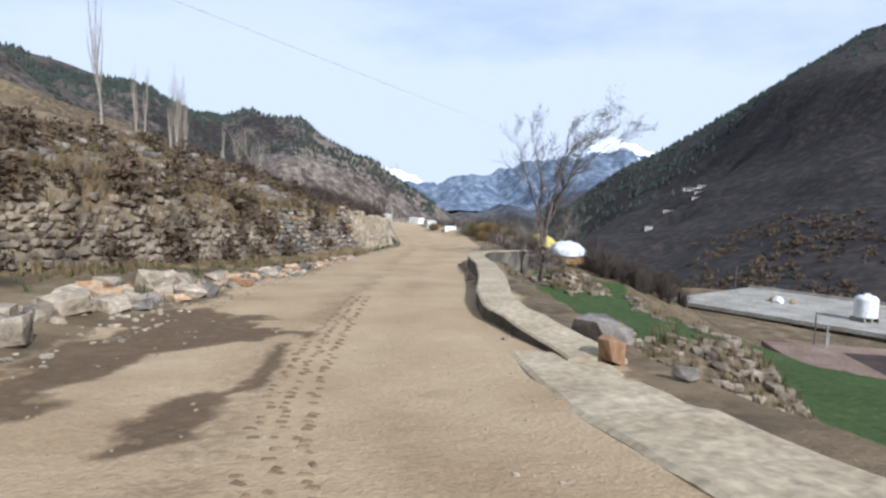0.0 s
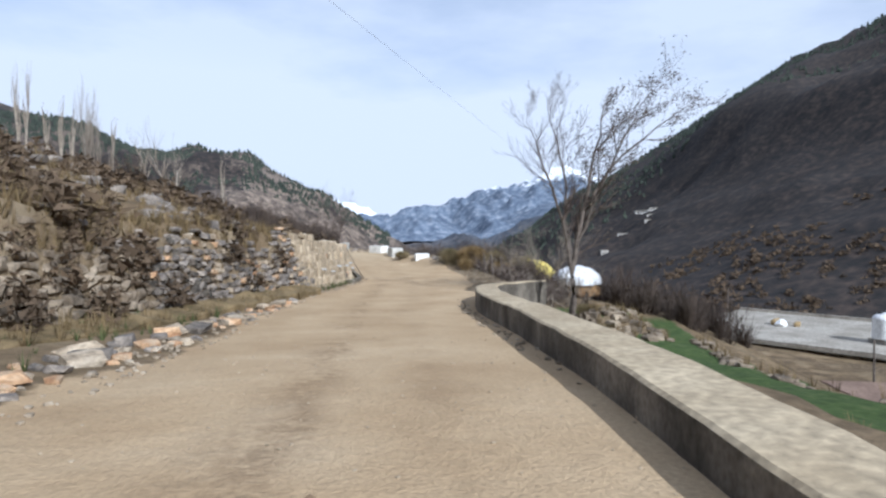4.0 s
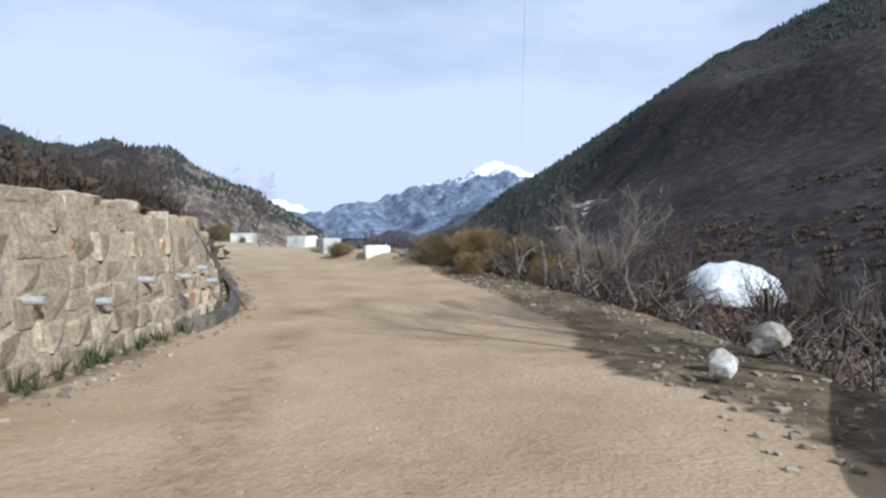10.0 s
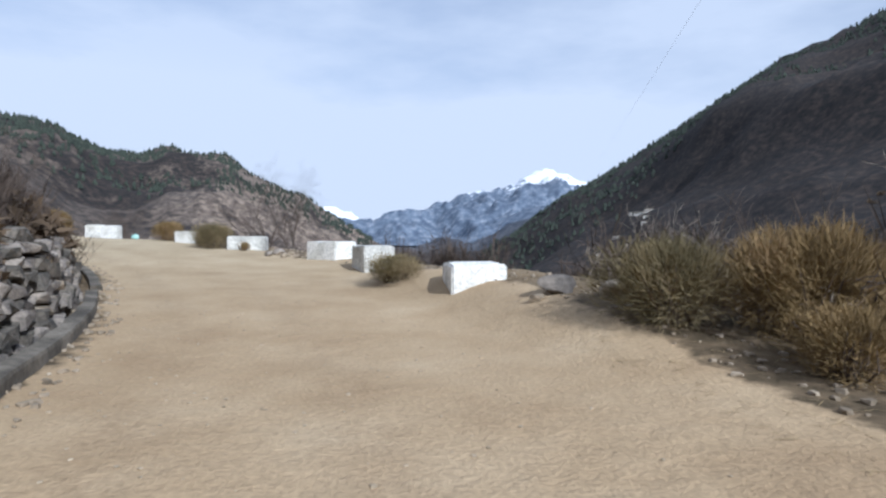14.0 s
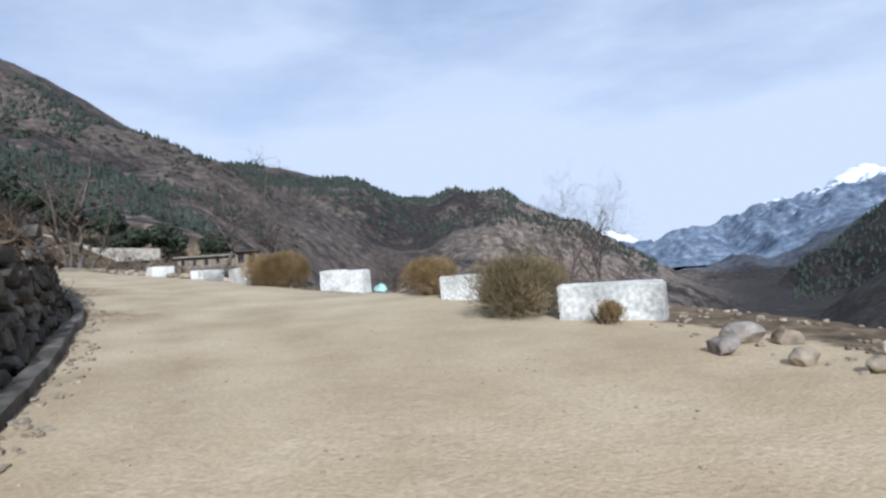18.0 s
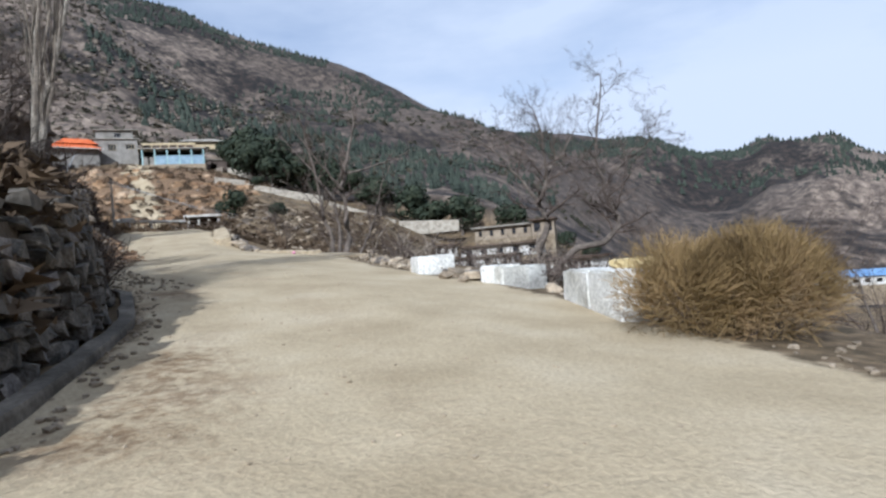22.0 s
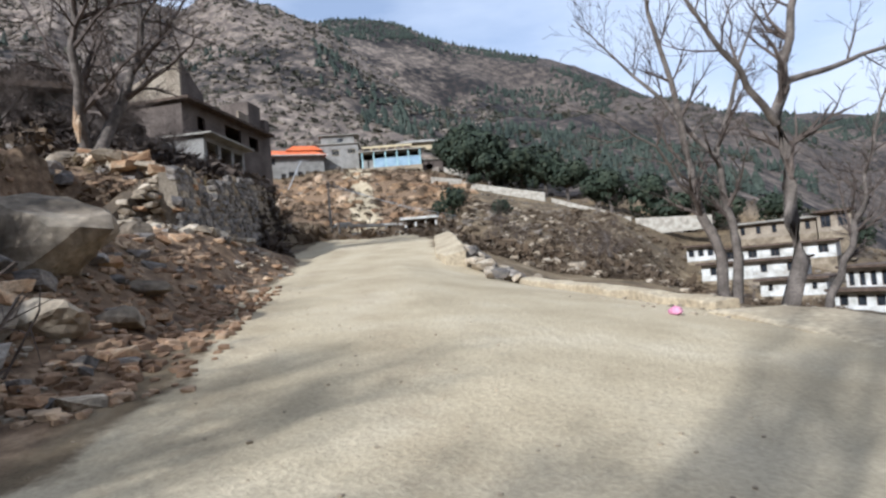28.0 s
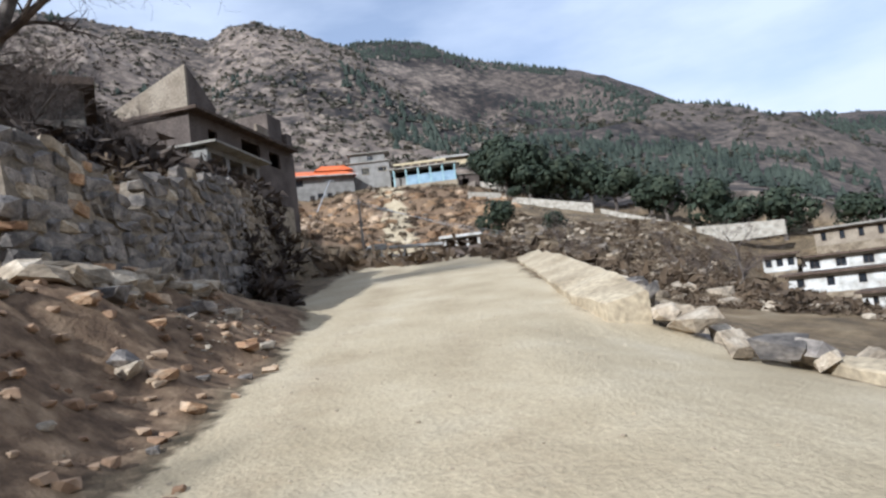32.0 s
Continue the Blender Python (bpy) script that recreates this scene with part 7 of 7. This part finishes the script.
def polar(centre, a0, a1, r0, r1, n, scale=0, keep=0.0, seed=1, power=1.0):
    az, r = np.radians(rs.uniform(a0, a1, n)), r0 + (r1 - r0) * rs.rand(n) ** power
    x, y = centre[0] - np.sin(az) * r, centre[1] + np.cos(az) * r
    if scale:
        ok = fbm(x, y, scale, 3, seed) > keep
        x, y = x[ok], y[ok]
    return x, y


def cover(name, shapes, x, y, s0, s1, material, label, category, flat=1.0, sink=.1, squash=None):
    n = len(x)
    sz = rs.uniform(s0, s1, n)
    size = np.stack([sz, sz * rs.uniform(.8, 1.2, n), sz * flat * rs.uniform(.8, 1.2, n)], -1)
    if squash is not None:
        size[:, :2] *= squash
    z = heights(x, y) - sink * sz
    return stamp(name, shapes, np.stack([x, y, z], -1), size, rs.uniform(0, 6.28, n), rs.randint(0, len(shapes), n), material, label, category)


C2 = (-35, 35)
x1, y1 = polar(C2, 24, 66, 300, 815, 5200, 90, -.12, 3, .7)
x2, y2 = polar(C2, 50, 100, 330, 530, 500, 60, .25, 4)
x3, y3 = polar(C2, 26, 62, 215, 330, 900, 60, -.05, 6)
cover("conifer_wood", CON, np.r_[x1, x2, x3], np.r_[y1, y2, y3], 3.0, 6.5, M_CONIFER, "dark conifer wood covering the mountainside", "trees", squash=.85)
x1, y1 = polar((-5, 0), -8, 36, 700, 1225, 4200, 150, -.2, 7, .6)
x2, y2 = polar((-5, 0), -60, -18, 800, 1420, 3600, 200, -.1, 8, .6)
cover("conifer_wood", CON, np.r_[x1, x2], np.r_[y1, y2], 5, 9.5, M_CONIFER, "distant conifer wood on the valley sides", "trees", squash=.9)
x1, y1 = polar(C2, 42, 125, 195, 520, 5200, 30, -.1, 9, .8)
x2, y2 = polar(C2, 20, 45, 190, 600, 1500, 30, 0, 9, .8)
cover("hill_scrub", SHR, np.r_[x1, x2], np.r_[y1, y2], 1.6, 4.2, M_SCRUB_D, "dark scrub dotting the rocky hillside", "scrub", .8)
x1, y1 = polar(C2, 50, 120, 190, 525, 3600, 0, 0, 1, .8)
cover("hillside_rocks", ROK, x1, y1, 1.2, 3.6, M_HILLROCK, "pale rocks scattered over the hillside", "rocks", .7, -.1)
x1, y1 = polar(C2, 15, 75, 35, 190, 2600, 14, -.05, 12)
cover("brown_scrub", SHR, x1, y1, .7, 2.0, M_SCRUB_B, "low brown scrub on the dry terraces", "scrub", .7)
x1, y1 = polar(C2, 15, 80, 30, 190, 1500, 20, -.1, 14)
cover("terrace_stones", ROK, x1, y1, .35, 1.3, M_HILLROCK, "loose pale stones on the dry terraces", "stones", .7, -.1)
# shrubs of the brown slopes to the right of the first bends
x1, y1 = polar((-5, 0), -75, -8, 75, 420, 3600, 40, -.15, 15, .8)
cover("valley_scrub", SHR, x1, y1, 2.0, 5.0, M_SCRUB_B, "bare brown thickets on the valley slope", "scrub", .8)


def along(s0, s1, d_lo, d_hi, n, seed):
    """Random places beside the road; d_lo and d_hi are offsets, or functions of arc length."""
    r = np.random.RandomState(seed)
    s = r.uniform(s0, s1, n)
    lo = d_lo(s) if callable(d_lo) else d_lo
    hi = d_hi(s) if callable(d_hi) else d_hi
    d = lo + (hi - lo) * r.rand(n)
    x, y = np.interp(s, ARC, LINE[:, 0]), np.interp(s, ARC, LINE[:, 1])
    tx, ty = np.interp(s, ARC, TAN[:, 0]), np.interp(s, ARC, TAN[:, 1])
    return x + d * ty, y - d * tx


def left(off):
    return lambda s: -tab(L_TAB, s) - off


bank = [along(2, 37, left(1.2), left(.4), 900, 52), along(-5, 46, left(14), left(.5), 2300, 1), along(46, 100, left(9), left(.7), 900, 2), along(100, 148, left(16), left(.6), 1300, 3), along(2, 37, lambda s: -tab(L_TAB, s) + .9, lambda s: -tab(L_TAB, s) + .1, 260, 4)]
bx, by = np.concatenate([b[0] for b in bank]), np.concatenate([b[1] for b in bank])
cover("dry_grass", TUF, bx, by, .22, .62, M_GRASS, "tufts of dry yellow grass on the bank", "grass", 1.0, .05)
sb = [along(2, 37, left(.9), left(.15), 90, 51), along(-5, 46, left(12), left(.4), 320, 5), along(46, 66, left(5), left(.5), 130, 6), along(64, 104, left(6), left(.3), 520, 7), along(100, 148, left(14), left(.8), 240, 8)]
cover("bank_scrub", SHF, np.concatenate([b[0] for b in sb]), np.concatenate([b[1] for b in sb]), .5, 1.5, M_SCRUB_B, "dry brown scrub on the bank above the road", "scrub", .8)
st = [along(-5, 46, left(14), left(.6), 420, 9), along(100, 148, left(14), left(.8), 320, 10)]
cover("bank_stones", ROK, np.concatenate([b[0] for b in st]), np.concatenate([b[1] for b in st]), .2, .75, M_STONE, "weathered stones lying on the bank", "stones", .7, -.1)
gr = [along(-2, 37, lambda s: -4.2 - 0 * s, lambda s: -3.2 - 0 * s, 500, 11), along(36, 64, lambda s: -tab(L_TAB, s) + .1, lambda s: -tab(L_TAB, s) + .9, 420, 12), along(64, 101, lambda s: -tab(L_TAB, s) + .5, lambda s: -tab(L_TAB, s) + 1.0, 420, 13),
      along(101, 131, lambda s: -tab(L_TAB, s) + .2, lambda s: -tab(L_TAB, s) + 2.4, 1500, 14), along(36, 70, lambda s: tab(R_TAB, s) - 2.0, lambda s: tab(R_TAB, s) - .1, 900, 15), along(70, 120, lambda s: tab(R_TAB, s) - 2.6, lambda s: tab(R_TAB, s) - .1, 900, 16), along(9, 35, 2.2, 2.6, 160, 17)]
cover("gravel", ROK, np.concatenate([g[0] for g in gr]), np.concatenate([g[1] for g in gr]), .03, .11, M_PALE_STONE, "gravel and small broken stones along the road", "gravel", .7, -.15)
ws = [along(36, 60, 3.4, lambda s: tab(R_TAB, s) - .2, 900, 21), along(12, 34, 4.4, 6.4, 200, 22), along(74, 100, lambda s: tab(R_TAB, s) - 2.2, lambda s: tab(R_TAB, s), 260, 23), along(36, 48, lambda s: -tab(L_TAB, s) + .1, lambda s: -tab(L_TAB, s) + .7, 120, 24)]
STRAW = []
for k in range(6):
    a = k
    STRAW.append((np.array([(-.5, -.03, .02), (.5, -.03, .05), (.5, .03, .05), (-.5, .03, .02), (.1, .1, .12), (.5, .42, .03), (.46, .46, .03)]), [(0, 1, 2, 3), (4, 5, 6)]))
cover("straw_litter", STRAW, np.concatenate([g[0] for g in ws]), np.concatenate([g[1] for g in ws]), .07, .2, M_STRAW, "dry straw and leaf litter on the shoulder", "litter", 1.0, -.02)
wd = [along(20, 36, 4.6, 6.0, 100, 31), along(36, 47, lambda s: -tab(L_TAB, s) + .0, lambda s: -tab(L_TAB, s) + .5, 60, 32), along(4, 37, lambda s: -tab(L_TAB, s) + .2, lambda s: -4.4 - 0 * s, 200, 33)]
cover("green_weeds", TUF, np.concatenate([g[0] for g in wd]), np.concatenate([g[1] for g in wd]), .15, .4, M_GREEN, "low green weeds on the verge", "weeds", 1.0, .05)

r_ = random.Random(131)
for k in range(150):         # clods and stones fallen over the cut slope
    s = 112.5 + 18 * r_.random() ** 2.2
    d = -r_.uniform(2.1, 5.6)
    w = r_.uniform(.12, .42) * (1.25 if d < -3.6 else .8)
    p, a = on_road(s, d)
    me = r_.choice(ORANGES + ORANGES + STONES[:4] + PALES[:2])
    ob = tagged(new("fallen_stone", me), "orange-brown clod fallen from the cut bank" if me in ORANGES else "grey stone fallen from the cut bank", "stone", "stones on the cut slope")
    ob.matrix_world = Matrix.Translation(on_ground(p.x, p.y, w * .12)) @ Matrix.Rotation(r_.uniform(0, 6), 4, "Z") @ Matrix.Rotation(r_.uniform(-.5, .5), 4, "X") @ Matrix.Diagonal((w * 1.3, w, w * .7, 1))
M_CUT = mat("cut_rubble", [(0.15, 0.09, 0.05), (0.27, 0.17, 0.10), (0.38, 0.28, 0.18)], .8, .95, .6, 8, .04)
cu = [along(117, 131, left(3.0), left(-.6), 420, 81), along(112, 122, -5.2, -2.2, 750, 82), along(122, 131, -5.2, -2.4, 160, 84), along(112.5, 123, -2.7, -1.5, 320, 83)]
cover("cut_rubble", ROK, np.concatenate([g[0] for g in cu]), np.concatenate([g[1] for g in cu]), .05, .22, M_CUT, "orange-brown rubble and clods on the cut bank", "rubble", .7, -.1)
pg = [along(0, 64, -2.8, 2.6, 1500, 41), along(64, 142, -2.8, 3.0, 1700, 42)]
cover("road_grit", ROK, np.concatenate([g[0] for g in pg]), np.concatenate([g[1] for g in pg]), .012, .045, M_MORTAR, "fine grit and pebbles pressed into the road", "grit", .6, -.1)
TREAD = [(np.array([(-.5, -.25, 0), (.5, -.35, 0), (.55, .3, 0), (-.45, .25, 0), (-.35, -.12, 1), (.38, -.18, 1), (.36, .15, 1), (-.3, .1, 1)]), [(0, 1, 5, 4), (1, 2, 6, 5), (2, 3, 7, 6), (3, 0, 4, 7), (4, 5, 6, 7)])]
r_ = np.random.RandomState(95)
ts, td = np.repeat(np.arange(3.0, 15.0, .14), 3), np.tile([-.58, -.38, -.16], 86)[:258]
ts, td = ts + r_.normal(0, .035, 258), td + r_.normal(0, .03, 258) - .03 * (ts - 5)
ok = r_.rand(258) < .75
ts, td = ts[ok], td[ok]
px_, py_ = np.interp(ts, ARC, LINE[:, 0]) + td * np.interp(ts, ARC, TAN[:, 1]), np.interp(ts, ARC, LINE[:, 1]) - td * np.interp(ts, ARC, TAN[:, 0])
n_ = len(ts)
stamp("tyre_tread", TREAD, np.stack([px_, py_, heights(px_, py_) - .002], -1), np.stack([r_.uniform(.07, .13, n_), r_.uniform(.07, .12, n_), np.full(n_, .016)], -1), np.arctan2(np.interp(ts, ARC, TAN[:, 1]), np.interp(ts, ARC, TAN[:, 0])) + 1.2 + r_.normal(0, .35, n_), np.zeros(n_, int), mat("damp_clods", [(.13, .085, .048), (.22, .15, .088)], 6, .95, .3, 30), "darker clods pressed up by a tyre tread", "clods")
mx, my = 7.5 + r_.normal(0, 1.1, 150), -24.4 + r_.normal(0, .9, 150)
cover("mound_stones", ROK, mx, my, .15, .55, M_ROUGH, "rough stones of the mound beside the parapet", "stones", .7, -.05)
cover("mound_grass", TUF, mx[::-1] + .2, my[::-1], .25, .6, M_GRASS, "dry grass on the stone mound", "grass", 1.0, .05)
# tumbled orange rock of the cliff under the houses, and thick scrub on the shaded bank
def fan(a0, a1, r0, r1, n, seed):
    r = np.random.RandomState(seed)
    a, q = np.radians(r.uniform(a0, a1, n)), r.uniform(r0, r1, n)
    return BROW[0] - np.sin(a) * q, BROW[1] + np.cos(a) * q


M_THICKET = mat("thicket_twigs", [(.045, .033, .026), (.095, .072, .055)], .8, .9, 0, 6)
M_CLIFF = mat("cliff_rock", [(.15, .09, .05), (.29, .185, .10), (.40, .30, .20)], .12, .93, .6, 1.2, .2)
x1, y1 = fan(52, 73, 120, 176, 330, 1)
cover("cliff_rocks", ROK, x1, y1, .6, 4.2, M_CLIFF, "orange-brown rocks of the broken cliff below the houses", "rocks", 1.0, .2)
x1, y1 = fan(52, 73, 110, 182, 620, 2)
cover("cliff_scrub", SHF, x1, y1, .8, 2.2, M_SCRUB_B, "dry brown scrub clinging to the cliff", "scrub", .8)
x1, y1 = fan(73, 104, 18, 62, 2300, 3)
cover("shaded_scrub", SHF, x1, y1, .7, 2.2, M_THICKET, "dense dark scrub on the shaded bank", "scrub", .8)
x1, y1 = fan(14, 54, 26, 125, 2300, 4)
cover("terrace_scrub", SHF, x1, y1, .5, 1.7, M_SCRUB_B, "brown thorn scrub covering the dry terraces", "scrub", .6)
x1, y1 = fan(20, 54, 26, 125, 700, 5)
cover("terrace_rocks", ROK, x1, y1, .25, 1.2, M_PALE_STONE, "pale stones lying on the dry terraces", "rocks", .7, -.1)


def twig_shape(seed, n=46):
    """A leafless thicket: forking thin twigs from one foot."""
    r = np.random.RandomState(seed)
    v, f = [], []
    for k in range(n):
        a, u = r.uniform(0, 6.28), r.uniform(.05, .55)
        foot = np.array([np.cos(a), np.sin(a), 0]) * r.uniform(0, .2)
        tip = np.array([np.cos(a) * u + r.normal() * .06, np.sin(a) * u + r.normal() * .06, r.uniform(.45, 1.05) * (1 - .5 * u)])
        w = np.array([-np.sin(a), np.cos(a), 0]) * .011
        b = len(v)
        v += [foot - w, foot + w, tip]
        f.append((b, b + 1, b + 2))
        for _ in range(4):
            q = foot + (tip - foot) * r.uniform(.35, .95)
            g = (tip - foot) * .22 + r.normal(size=3) * .11
            b = len(v)
            v += [q - w * .6, q + w * .6, q + g]
            f.append((b, b + 1, b + 2))
    return np.array(v), f


TWG = [twig_shape(k) for k in range(6)]
tg = [along(40, 50, 11.5, 17, 110, 61), along(48.5, 60, 7.2, 9.8, 75, 69), along(50, 61, 13.5, 18, 90, 74), along(40, 47, 7.5, 9.5, 10, 70), along(60, 72, 8, 13, 90, 63)]
cover("thorn_thicket", TWG, np.concatenate([g[0] for g in tg]), np.concatenate([g[1] for g in tg]), .8, 2.5, M_THICKET, "dense leafless thorn thicket behind the fence", "thicket", .9, .02)
tg = [along(47, 64, left(6), left(.3), 150, 64), along(64, 104, left(6), left(.2), 420, 65), along(100, 122, left(10), left(.4), 200, 66), along(98, 117, left(3.5), left(.1), 240, 75), along(36, 47, left(7), left(1.2), 60, 68)]
x1, y1 = fan(74, 98, 22, 60, 420, 67)
cover("bank_thicket", TWG, np.r_[np.concatenate([g[0] for g in tg]), x1], np.r_[np.concatenate([g[1] for g in tg]), y1], .7, 1.7, M_THICKET, "dry leafless brush covering the shaded bank", "thicket", .8, .02)

te = [along(19.5, 36, lambda s: tab(R_TAB, s) + 7.0, lambda s: tab(R_TAB, s) + 9.2, 240, 71), along(16.8, 20.2, 5.2, 12.0, 130, 72), along(2, 17, lambda s: tab(R_TAB, s) + .3, lambda s: tab(R_TAB, s) + 2.2, 160, 73)]
tx, ty = np.concatenate([g[0] for g in te]), np.concatenate([g[1] for g in te])
cover("terrace_edge_stones", ROK, tx, ty, .2, .6, M_ROUGH, "stones of the grassy terrace edge below the road", "stones", .7, -.05)
cover("terrace_edge_grass", TUF, tx[::-1] + .15, ty[::-1] + .1, .3, .8, M_GRASS, "dry grass along the terrace edge", "grass", 1.0, .05)

# bare shrubs along the thorn fence and on the terraces
for k, (s, d, h) in enumerate([(41, 8.4, 1.5), (44, 8.8, 1.4), (47, 8.2, 1.6), (50, 8.6, 2.6), (53, 8.4, 2.4), (56, 9.0, 2.6), (59, 9.5, 2.4), (51, 12.5, 3.0)]):
    p, a = on_road(s, d)
    bare_tree("shrub", on_ground(p.x, p.y), h, 4, "bare grey-brown thorn shrub behind the fence", 500 + k, .45, M_BARK, M_TWIG if k % 3 else M_PALE_TWIG, .035, 2, upright=.4, group="thorn shrubs", crook=.2)
for k, (x, y, h) in enumerate([(7.6, -22.6, .6), (6.8, -23.6, .45), (6.4, -25.2, .4)]):
    broom_bush(on_ground(x, y), .9, .9, h, 600 + k, "dry weedy shrub at the foot of the tree", M_OLIVE if k else M_BROOM, 1200, "shrubs under the tree")
for k, (x, y, h) in enumerate([(-62, 71, 3.5), (-70, 78, 4), (-100, 92, 4.5), (-88, 84, 3.6), (-76, 70, 3.0), (-66, 96, 4.0), (-52, 118, 5), (-46, 120, 5), (-34, 84, 5), (-28, 95, 6), (-20, 80, 6), (-45, 82, 4)]):
    bare_tree("tree", on_ground(x, y), h, 2, "small bare tree on the dry terraces", 700 + k, .45, M_BARK, M_TWIG, .09, 3, upright=.3, group="terrace trees", crook=.18, twigginess=.7)
